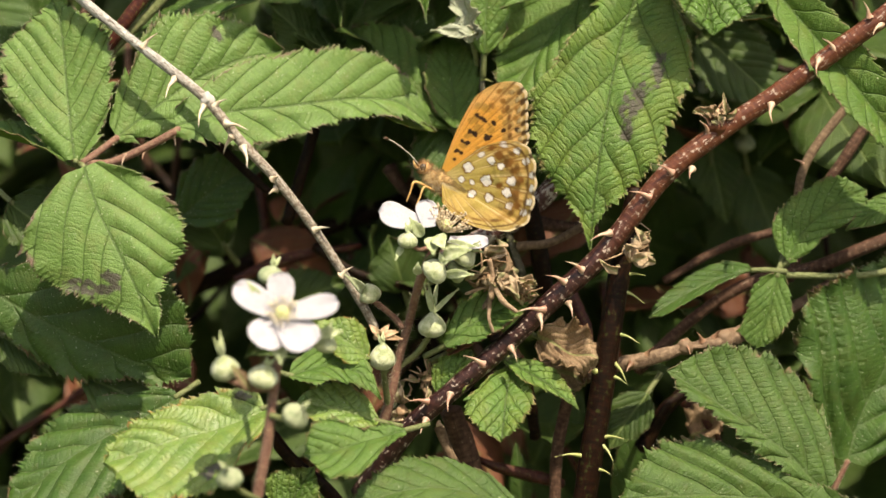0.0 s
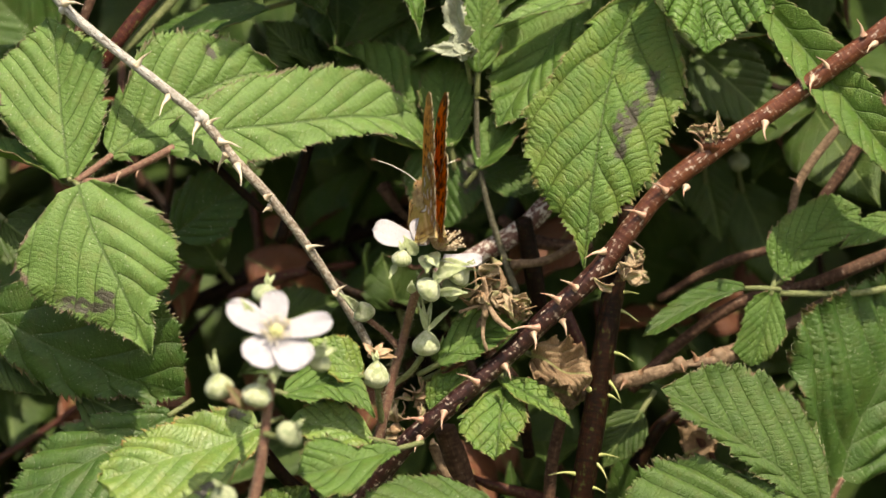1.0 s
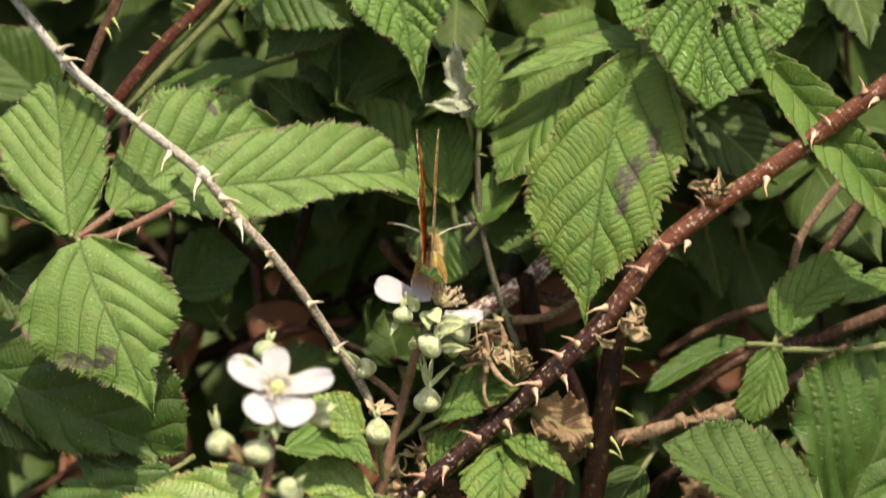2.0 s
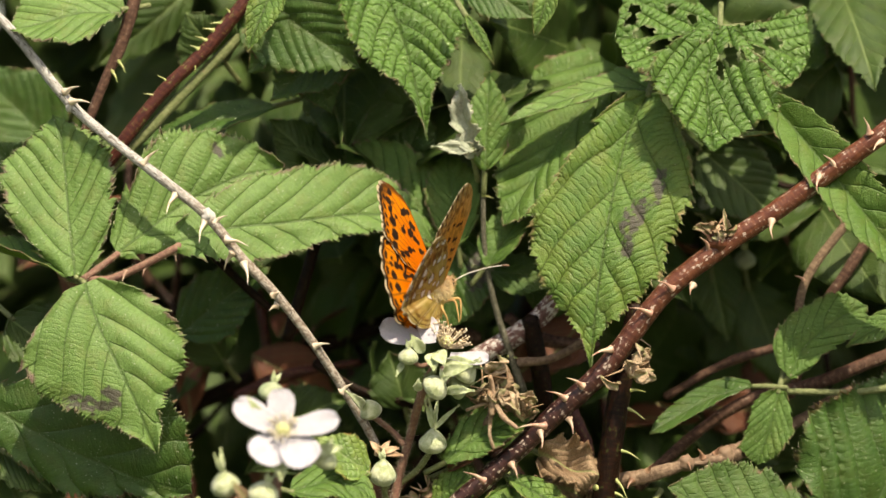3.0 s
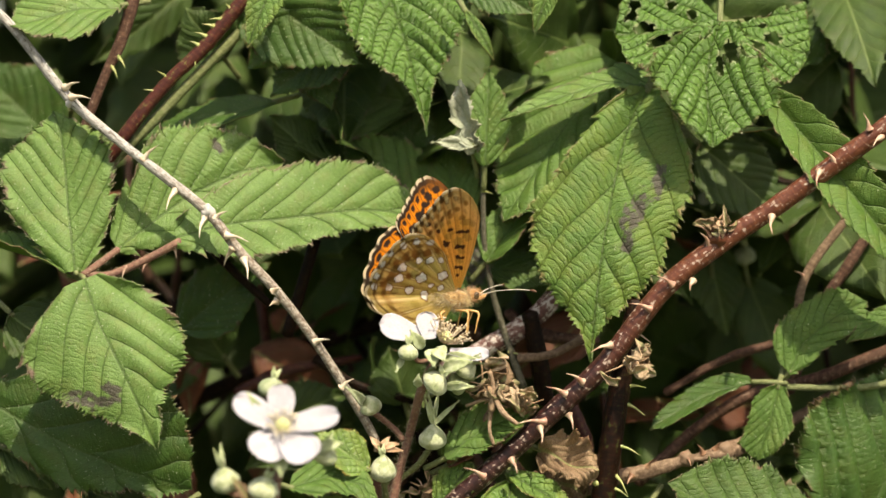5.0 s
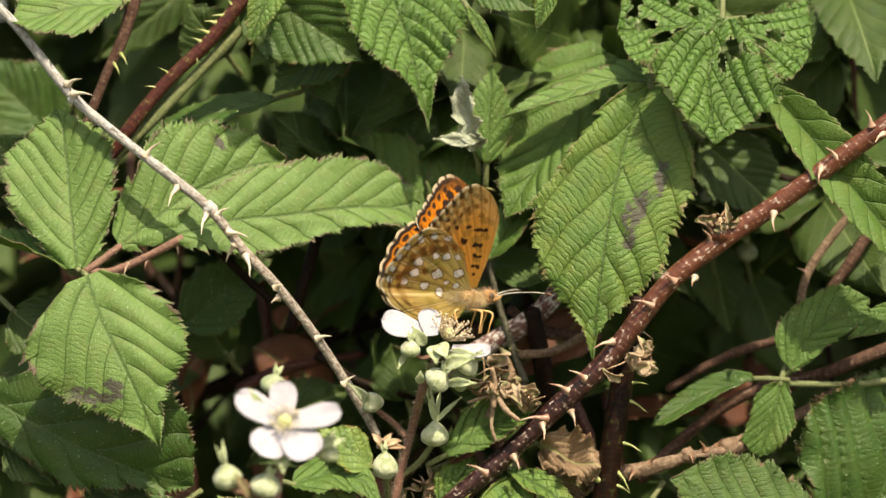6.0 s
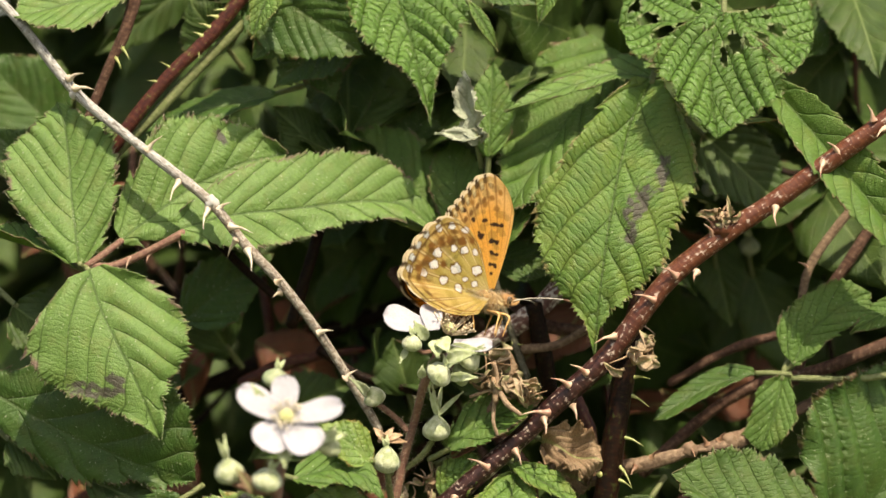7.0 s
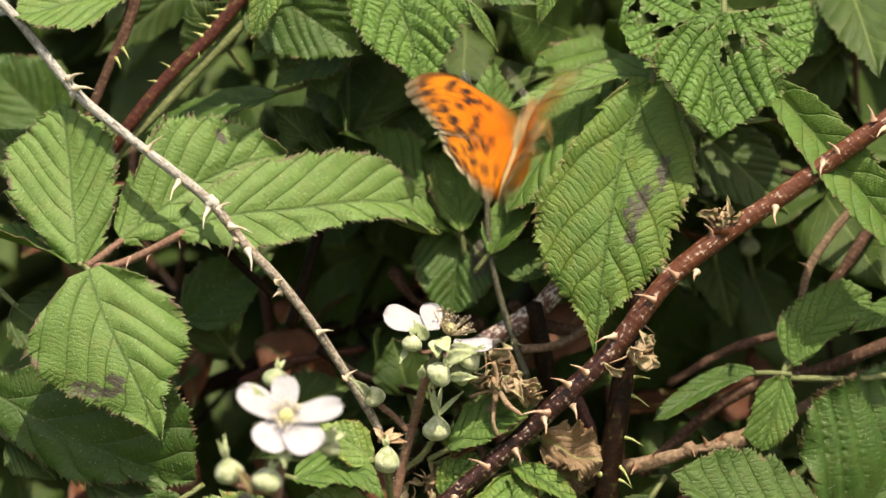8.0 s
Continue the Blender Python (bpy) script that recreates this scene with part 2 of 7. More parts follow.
BARK_MOTTLED = bark_material("bark_mottled", (0.110, 0.040, 0.035), (0.220, 0.130, 0.110), flake=(0.66, 0.62, 0.58), flakes=0.85, rough=0.6)
STALK_RED = bark_material("stalk_red", (0.175, 0.080, 0.062), (0.290, 0.180, 0.120), flake=(0.30, 0.10, 0.09), flakes=0.40, rough=0.6)
STALK_GREEN = bark_material("stalk_green", (0.120, 0.150, 0.050), (0.220, 0.240, 0.110), flake=(0.22, 0.10, 0.06), flakes=0.1, rough=0.55)
THORN_PALE = plain_material("thorn_pale", (0.34, 0.17, 0.12), (0.56, 0.42, 0.31), 420, 0.45)
THORN_GREY = plain_material("thorn_grey", (0.46, 0.36, 0.26), (0.66, 0.58, 0.47), 600, 0.5)
THORN_GREEN = plain_material("thorn_green", (0.28, 0.33, 0.10), (0.40, 0.40, 0.16), 600, 0.4)
THORN_BROWN = plain_material("thorn_brown", (0.20, 0.10, 0.06), (0.34, 0.20, 0.12), 600, 0.45)
PETAL = plain_material("petal_white", (0.475, 0.462, 0.52), (0.545, 0.53, 0.59), 300, 0.6, 0.0002, glow_through=0.3)
SEPAL = plain_material("sepal_felted", (0.30, 0.36, 0.17), (0.44, 0.49, 0.30), 700, 0.8, 0.0002, sheen=0.3)
BUD = plain_material("bud_felted", (0.27, 0.32, 0.16), (0.50, 0.53, 0.36), 420, 0.8, 0.0005, sheen=0.3)
BUD_DULL = plain_material("bud_dull", (0.22, 0.27, 0.15), (0.34, 0.37, 0.24), 500, 0.8, 0.0002)
CARPEL = plain_material("carpel_green", (0.55, 0.57, 0.24), (0.66, 0.66, 0.38), 900, 0.6)
STAMEN = plain_material("stamen_cream", (0.46, 0.33, 0.20), (0.68, 0.60, 0.46), 900, 0.6)
STAMEN_PALE = plain_material("stamen_pale", (0.66, 0.58, 0.44), (0.76, 0.70, 0.58), 900, 0.6)
HAIR_PALE = plain_material("hair_pale", (0.36, 0.34, 0.22), (0.52, 0.48, 0.34), 900, 0.6)
HUSK = plain_material("husk_brown", (0.34, 0.21, 0.12), (0.52, 0.37, 0.24), 400, 0.75, 0.0003)


# ---- makers ----
def part(name, bm, material, parent=None, label=""):
    """Links a bmesh as one mesh object under a thing or a part."""
    me = bpy.data.meshes.new(name)
    bm.to_mesh(me)
    bm.free()
    return mesh_part(name, me, material, parent, label)


def mesh_part(name, me, material, parent=None, label=""):
    me.materials.append(material)
    for p in me.polygons:
        p.use_smooth = True
    ob = new(name, me)
    if parent is not None:
        ob.parent = parent
        ob.matrix_parent_inverse = parent.matrix_world.inverted()
    return tagged(ob, label)


def thing(name, place, label, category, group="", kind=""):
    ob = new(name)
    ob.empty_display_size = 0.005
    ob.location = place
    bpy.context.view_layer.update()
    return tagged(ob, label, category, group, kind)


def spline(points, steps):
    """A smooth line through the points; each point is a tuple of any length."""
    p = np.array(points, float)
    p = np.vstack([2 * p[0] - p[1], p, 2 * p[-1] - p[-2]])
    out = []
    for i in range(1, len(p) - 2):
        for t in np.linspace(0, 1, steps, endpoint=False):
            a, b, c, d = p[i - 1 : i + 3]
            out.append(0.5 * (2 * b + (c - a) * t + (2 * a - 5 * b + 4 * c - d) * t**2 + (3 * b - a - 3 * c + d) * t**3))
    out.append(p[-2])
    return np.array(out)


def tube_mesh(points, radii, sides=12, steps=8, rough=0.06, seed=0, cap=True):
    """A round stem along a smooth line, a little uneven, with rounded ends."""
    rows = spline([(*p, r) for p, r in zip(points, radii)], steps)
    rng = np.random.default_rng(seed)
    line, rad = rows[:, :3], rows[:, 3]
    n = len(line)
    tan = np.gradient(line, axis=0)
    tan /= np.linalg.norm(tan, axis=1)[:, None]
    up = np.array((0.12, 1.0, 0.31))
    e1 = np.cross(tan, up)
    e1 /= np.linalg.norm(e1, axis=1)[:, None]
    e2 = np.cross(tan, e1)
    run = np.concatenate([[0], np.cumsum(np.linalg.norm(np.diff(line, axis=0), axis=1))])
    verts, faces, uvs = [], [], []
    soften = lambda w: sum(np.roll(w, i, 0) for i in range(-3, 4)) / 7
    wob = soften(rng.normal(0, rough * 2.0, (n, 1))) + soften(rng.normal(0, rough * 1.6, (n, sides)))
    for i in range(n):
        for j in range(sides):
            a = 2 * math.pi * j / sides
            verts.append(line[i] + rad[i] * (1 + wob[i, j]) * (math.cos(a) * e1[i] + math.sin(a) * e2[i]))
    for i in range(n - 1):
        for j in range(sides):
            k = (j + 1) % sides
            faces.append((i * sides + j, i * sides + k, (i + 1) * sides + k, (i + 1) * sides + j))
            u0, u1 = j / sides * 6, (j + 1) / sides * 6
            uvs += [(u0, run[i] * 1000), (u1, run[i] * 1000), (u1, run[i + 1] * 1000), (u0, run[i + 1] * 1000)]
    if cap:
        for i, s in ((0, -1), (n - 1, 1)):
            verts.append(line[i] + s * tan[i] * rad[i] * 0.5)
            c = len(verts) - 1
            for j in range(sides):
                k = (j + 1) % sides
                a, b = i * sides + j, i * sides + k
                faces.append((a, c, b) if s < 0 else (a, b, c))
                uvs += [(0, run[i] * 1000)] * 3
    me = bpy.data.meshes.new("tube")
    me.from_pydata([tuple(v) for v in verts], [], faces)
    layer = me.uv_layers.new(name="UVMap")
    layer.data.foreach_set("uv", np.array(uvs, float).ravel())
    me.update()
    return me


def thorn_mesh(root, tip, radius, hook=0.07):
    """A hooked prickle: a wide flattened foot that narrows to a sharp, bent point."""
    root, tip = Vector(root), Vector(tip)
    way = tip - root
    side = way.cross(Vector((0, 1, 0))).normalized()
    sag = side * way.length * hook * (1 if side.z < 0 else -1)
    foot = root - way * 0.12
    mid = root + way * 0.45 - sag
    return tube_mesh([foot, root + way * 0.08 - sag * 0.3, mid, tip], [radius * 1.5, radius * 0.85, radius * 0.42, radius * 0.05], sides=7, steps=4, rough=0.02)


def cane(name, points, widths, material, label, thorns=(), thorn_mat=None, thorn_r=0.0011, seed=0, category="stem", knots=(), sides=14, rough=0.045, thorn_reach=1.0):
    """A stem with its prickles. Widths in millimetres; thorns: pairs of root and tip, drawn in to a share of their reach."""
    base = thing(name, points[-1], label, category, kind="")
    mesh_part("stem", tube_mesh(points, [w / 2000 for w in widths], sides=sides, seed=seed, rough=rough), material, base)
    for root, tip in thorns:
        mesh_part("thorn", thorn_mesh(root, Vector(root).lerp(Vector(tip), thorn_reach), thorn_r), thorn_mat or THORN_PALE, base)
    for c, r in knots:
        bm = bmesh.new()
        bmesh.ops.create_icosphere(bm, subdivisions=3, radius=r)
        for v in bm.verts:
            v.co *= 1 + 0.35 * noise.noise(v.co * 900 + Vector((seed, 0, 0)))
            v.co += Vector(c)
        part("knot", bm, material, base)
    return base


def leaf_mesh(base, tip, width, facing=(0, -0.8, 0.6), bow=0.0, arch=0.06, fold=0.12, cup=0.0, a=0.55, b=0.85, veins=8, peak=None, pleat=0.024, tooth=0.085, teeth=22, slope=1.3, wave=0.02,
              twist=0.0, holes=(), stains=(), seed=0, rows=160, cols=32, thick=0.00022, curl=0.0, left=None, right=None, rib=None):
    """One leaflet as a closed blade. Width in metres; bow bends the midrib sideways, arch lifts its middle, fold raises the halves, pleat is the bulge between veins.
    left and right, where given, are the halves' widths from foot to tip and rib the midrib's sideways way, in millimetres at even steps."""
    rng = np.random.default_rng(seed + 7)
    base, tip = np.array(base, float), np.array(tip, float)
    es = tip - base
    length = np.linalg.norm(es)
    es /= length
    n = np.array(facing, float)
    n -= es * n.dot(es)
    n /= np.linalg.norm(n)
    ex = np.cross(es, n)
    s = np.linspace(0, 1, rows + 1)[:, None]
    t = np.linspace(-1, 1, cols + 1)[None, :]
    if left is None:
        pk = min(0.52, max(0.36, a / (a + b))) if peak is None else peak
        prof = np.where(s < pk, np.sin(np.pi / 2 * np.clip(s / pk, 1e-5, 1)) ** a, np.cos(np.pi / 2 * np.clip((s - pk) / (1 - pk), 0, 1 - 1e-5)) ** (1.35 * b))
        half_l = half_r = width / 2 * prof
        side = bow * length * 4 * s * (1 - s)
    else:
        even = lambda v: np.interp(s, np.linspace(0, 1, (len(v) - 1) * 12 + 1), spline([(w,) for w in v], 12)[:, 0])
        half_l, half_r, side = np.maximum(1e-5, even(left) / 1000), np.maximum(1e-5, even(right) / 1000), even(rib) / 1000
        prof = np.minimum(1, (half_l + half_r) / width)
    half = np.where(t < 0, half_l, half_r)
    spacing = length / veins
    lean = slope * (0.78 + 0.42 * s)
    ph = rng.random(6) * 6.28
    # two ranks of teeth that point to the tip: a lobe for each side vein, three or four small teeth on each lobe
    jags = []
    for h in (half_l, half_r):
        run = (s * length - h * lean) / spacing
        step = np.maximum(np.diff(run, axis=0), 0.45 * veins / rows)
        run = run[0] + np.concatenate([[[0.0]], np.cumsum(step, axis=0)])
        per = max(2.4, teeth / veins * 1.25)
        size = 0.45 + 1.1 * rng.random(97)
        which = np.floor(run * per).astype(int) % 97
        lobe, saw, fine = run % 1.0, (run * per) % 1.0, (run * per * 2.3) % 1.0
        jags.append((0.95 * (lobe**1.4 - 0.42) + (saw**1.3 - 0.4) * size[which] + 0.35 * (fine - 0.5), saw * size[which]))
    jag, push = np.where(t < 0, jags[0][0], jags[1][0]), np.where(t < 0, jags[0][1], jags[1][1])
    at_edge = np.clip((np.abs(t) - 0.72) / 0.28, 0, 1)
    ease = np.minimum(1, prof * 3)
    q = half * t + np.sign(t) * tooth * min(width, 0.026) * 0.55 * jag * at_edge**2 * ease
    y = s * length + 0.35 * length / teeth * push * at_edge**2 * ease * min(1.0, tooth * 20)
    phase = (y - np.abs(q) * lean - np.abs(q) ** 2 * 0.3 / max(width, 1e-4)) / spacing
    phase = phase + np.where(t < 0, 0.33, 0.0) + 0.13 * np.sin(1.7 * phase + ph[2]) + 0.06 * np.sin(7 * np.abs(t) + 3 * s + ph[3])
    fr = phase % 1.0
    full = 0.55 + 0.8 * rng.random((61, 2))
    lane = np.floor(phase).astype(int) % 61
    puff = (1 - np.abs(2 * fr - 1) ** 2.6) * np.where(t < 0, full[lane, 0], full[lane, 1])
    near_mid = np.clip(np.abs(q) / (0.10 * width), 0, 1)
    taper = np.minimum(1, prof * 1.6)
    h = pleat * width * (puff - 0.6) * near_mid * taper - pleat * width * 0.6 * (1 - near_mid)
    h += fold * np.abs(q) * near_mid + cup * q * q / width * 4
    h += wave * width * at_edge * np.sin(s * teeth / 5 * 2 * np.pi + rng.random() * 6 + 2 * t)
    h += wave * width * (np.sin(5 * s + 2.3 * t + ph[0]) + 0.7 * np.sin(9 * s - 3.1 * t + ph[1]))
    h += arch * length * 4 * s * (1 - s) - curl * length * s**3
    ang = twist * (s - 0.3)
    qx, hz = q * np.cos(ang) - (h * np.sin(ang) if twist else 0), h + q * np.sin(ang)
    pos = base + es * y[..., None] + ex * (qx + side)[..., None] + n * hz[..., None]
    # normals for the lower face
    du = np.gradient(pos, axis=1)
    dv = np.gradient(pos, axis=0)
    nn = np.cross(dv, du)
    ln = np.linalg.norm(nn, axis=2)[..., None]
    nn = np.where(ln > 1e-12, nn / np.maximum(ln, 1e-12), n)
    nn = np.where((nn @ n)[..., None] < 0, -nn, nn)
    low = pos - nn * thick
    m = cols + 1
    verts = np.concatenate([pos.reshape(-1, 3), low.reshape(-1, 3)])
    cnt = (rows + 1) * m
    stain = np.zeros((rows + 1, m))
    for sq, ss, rq, rs in stains:
        dd = ((t + 0 * s - sq) / rq) ** 2 + ((s + 0 * t - ss) / rs) ** 2
        stain = np.maximum(stain, np.clip(1.25 - dd, 0, 1))
    sc, tc = (np.arange(rows)[:, None] + 0.5) / rows, -1 + 2 * (np.arange(cols)[None, :] + 0.5) / cols
    keep = np.ones((rows, cols), bool)
    rot = np.zeros((rows + 1, m))
    for hq, hs, rq, rs in holes:
        ragged = 1 + 0.35 * np.sin(5 * np.arctan2(sc - hs, tc - hq) + hq * 9)
        keep &= ((tc - hq) / rq) ** 2 + ((sc - hs) / rs) ** 2 > ragged
        rot = np.maximum(rot, np.clip(1.9 - ((t - hq) / rq) ** 2 - ((s - hs) / rs) ** 2, 0, 1))
    k = (np.arange(rows)[:, None] * m + np.arange(cols)[None, :])[keep]
    faces = [np.stack([k, k + 1, k + m + 1, k + m], 1), np.stack([cnt + k, cnt + k + m, cnt + k + m + 1, cnt + k + 1], 1)]
    if not len(holes):
        k = np.arange(rows) * m
        faces.append(np.stack([k, k + m, cnt + k + m, cnt + k], 1))
        k = k + cols
        faces.append(np.stack([k, cnt + k, cnt + k + m, k + m], 1))
    me = bpy.data.meshes.new("leaflet")
    me.from_pydata(verts.tolist(), [], np.concatenate(faces).tolist())
    loops = np.empty(len(me.loops), int)
    me.loops.foreach_get("vertex_index", loops)
    loops %= cnt
    tt = (t + 0 * s).ravel()
    one = np.stack([tt[loops], phase.ravel()[loops]], 1)
    two = np.stack([q.ravel()[loops] * 1000, y.ravel()[loops] * 1000], 1)
    me.uv_layers.new(name="vein").data.foreach_set("uv", one.ravel())
    me.uv_layers.new(name="metric").data.foreach_set("uv", two.ravel())
    for name, field in (("stain", stain), ("gnawed", rot)):
        at = me.attributes.new(name, "FLOAT", "POINT")
        at.data.foreach_set("value", np.concatenate([field.ravel(), field.ravel()]))
    me.update()
    return me


def hairs(parent, points, radii, count, seed, length=0.0012, material=None):
    """Fine hairs along a stalk, joined."""
    rows = spline([(*p, r) for p, r in zip(points, radii)], 12)
    rng = np.random.default_rng(seed)
    bm = bmesh.new()
    for i in range(count):
        k = rng.integers(len(rows) - 1)
        p = Vector(rows[k, :3]) + (Vector(rows[k + 1, :3]) - Vector(rows[k, :3])) * rng.random()
        d = Vector(rng.normal(0, 1, 3)).normalized()
        root, tip = p + d * rows[k, 3] * 0.8, p + d * (rows[k, 3] + length * (0.4 + 0.8 * rng.random()))
        s1 = d.orthogonal().normalized() * 0.00006
        s2 = d.cross(s1)
        bm.faces.new([bm.verts.new(root + s1), bm.verts.new(root - s1), bm.verts.new(tip)])
        bm.faces.new([bm.verts.new(root + s2), bm.verts.new(root - s2), bm.verts.new(tip)])
    return tagged(part("hair_coat", bm, material or HAIR_PALE, parent), kind="stuff")


def fringe(blade, rows, cols, seed):
    """Short pale bristles that stand out from a leaflet's margin, joined."""
    rng = np.random.default_rng(seed)
    co = np.empty(len(blade.data.vertices) * 3)
    blade.data.vertices.foreach_get("co", co)
    grid = co.reshape(-1, 3)[: (rows + 1) * (cols + 1)].reshape(rows + 1, cols + 1, 3)
    verts, faces = [], []
    for edge, inner in ((0, 5), (cols, cols - 5)):
        for i in range(3, rows - 2):
            for j in range(rng.integers(2)):
                root = grid[i, edge] + (grid[i + 1, edge] - grid[i, edge]) * rng.random()
                out = grid[i, edge] - grid[i, inner]
                along = grid[min(rows, i + 3), edge] - grid[i, edge]
                way = out / max(1e-6, np.linalg.norm(out)) + 0.5 * along / max(1e-6, np.linalg.norm(along)) + rng.normal(0, 0.35, 3)
                way /= np.linalg.norm(way)
                wide = np.cross(way, (0.1, -1.0, 0.2)) * 0.000035
                n = len(verts)
                verts += [root + wide, root - wide, root + way * (0.00025 + 0.0005 * rng.random())]
                faces.append((n, n + 1, n + 2))
    me = bpy.data.meshes.new("hair_fringe")
    me.from_pydata([tuple(v) for v in verts], [], faces)
    return tagged(mesh_part("hair_fringe", me, HAIR_PALE, blade), kind="stuff")


def leaf(base, tip, width, material, label, stalk=None, stalk_mat=None, stalk_w=1.4, stalk_thorns=(), **shape):
    """A bramble leaf of one leaflet with its stalk; width in millimetres."""
    ob = thing("bramble_leaf", base, label, "leaf", group="bramble leaves")
    blade = mesh_part("blade", leaf_mesh(base, tip, width / 1000, **shape), material, ob)
    if shape.get("rows", 0) == 220 and width > 20:
        fringe(blade, shape["rows"], shape["cols"], shape["seed"])
    b, e = Vector(base), Vector(tip)
    pts = stalk or [b - (e - b).normalized() * 0.006 + Vector((0, 0.004, 0)), b + (e - b).normalized() * 0.001 + Vector((0, 0.0006, 0))]
    pts = [Vector(p) for p in pts]
    stem = mesh_part("stalk", tube_mesh(pts, [stalk_w / 2000] * len(pts), sides=8, steps=6, rough=0.05), stalk_mat or STALK_GREEN, ob)
    if stalk_mat:
        hairs(stem, pts, [stalk_w / 2000] * len(pts), 220, 3, 0.0008, HAIR_PALE)
    for r, p in stalk_thorns:
        mesh_part("thorn", thorn_mesh(r, p, 0.0006), THORN_PALE, ob)
    return ob


# ---- setting ----
def ground():
    bm = bmesh.new()
    n, size = 60, 0.05
    grid = {}
    steps = [0.0]
    for i in range(n):
        steps.append(steps[-1] + size * 1.165**i)
    axis = [-v for v in reversed(steps[1:])] + steps
    for i, x in enumerate(axis):
        for j, y in enumerate(axis):
            z = 0.03 * noise.noise(Vector((x * 1.5, y * 1.5, 0))) + 0.012 * noise.noise(Vector((x * 9, y * 9, 3)))
            grid[i, j] = bm.verts.new((x, y, z))
    for i in range(len(axis) - 1):
        for j in range(len(axis) - 1):
            bm.faces.new((grid[i, j], grid[i + 1, j], grid[i + 1, j + 1], grid[i, j + 1]))
    mat = plain_material("rough_grass", (0.055, 0.075, 0.025), (0.085, 0.075, 0.040), 14.0, 0.9, 0.01)
    ob = part("ground", bm, mat)
    return tagged(ob, "rough grassy soil under the bramble thicket", "ground", kind="structure")


ground()


# ---- canes and twigs ----
cane("dead_cane", [(-0.1148, 0.0090, 0.8122), (-0.1064, 0.0090, 0.8037), (-0.0927, 0.0060, 0.7867), (-0.0812, 0.0025, 0.7768), (-0.0699, 0.0000, 0.7681), (-0.0581, -0.0030, 0.7585), (-0.0494, -0.0045, 0.7480), (-0.0403, -0.0045, 0.7383), (-0.0306, -0.0025, 0.7253), (-0.0202, 0.0005, 0.7088), (-0.0163, 0.0025, 0.7017)],
     [2.2, 2.3, 2.6, 2.4, 2.4, 2.7, 2.5, 2.4, 2.3, 2.3, 2.1], BARK_GREY, "grey dead bramble cane with small thorns",
     thorns=[((-0.0933, 0.0050, 0.7895), (-0.0897, 0.0010, 0.7906)), ((-0.0916, 0.0040, 0.7869), (-0.0868, 0.0000, 0.7864)), ((-0.0736, 0.0000, 0.7718), (-0.0700, -0.0020, 0.7750)), ((-0.0660, -0.0020, 0.7634), (-0.0679, -0.0070, 0.7588)), ((-0.0586, -0.0040, 0.7568), (-0.0597, -0.0080, 0.7518)),
             ((-0.0557, -0.0040, 0.7571), (-0.0528, -0.0060, 0.7586)), ((-0.0526, -0.0065, 0.7524), (-0.0475, -0.0095, 0.7510)), ((-0.0487, -0.0065, 0.7462), (-0.0477, -0.0105, 0.7415)), ((-0.0518, -0.0055, 0.7490), (-0.0539, -0.0035, 0.7448)), ((-0.0413, -0.0055, 0.7390), (-0.0395, -0.0075, 0.7396)),
             ((-0.0310, -0.0035, 0.7264), (-0.0276, -0.0055, 0.7269)), ((-0.0246, -0.0015, 0.7152), (-0.0218, -0.0025, 0.7172)), ((-0.0410, -0.0045, 0.7362), (-0.0426, -0.0055, 0.7351))],
     knots=[((-0.0578, -0.0030, 0.7584), 0.0019), ((-0.0923, 0.0060, 0.7859), 0.0016)], thorn_mat=THORN_GREY, thorn_r=0.0008, seed=1)
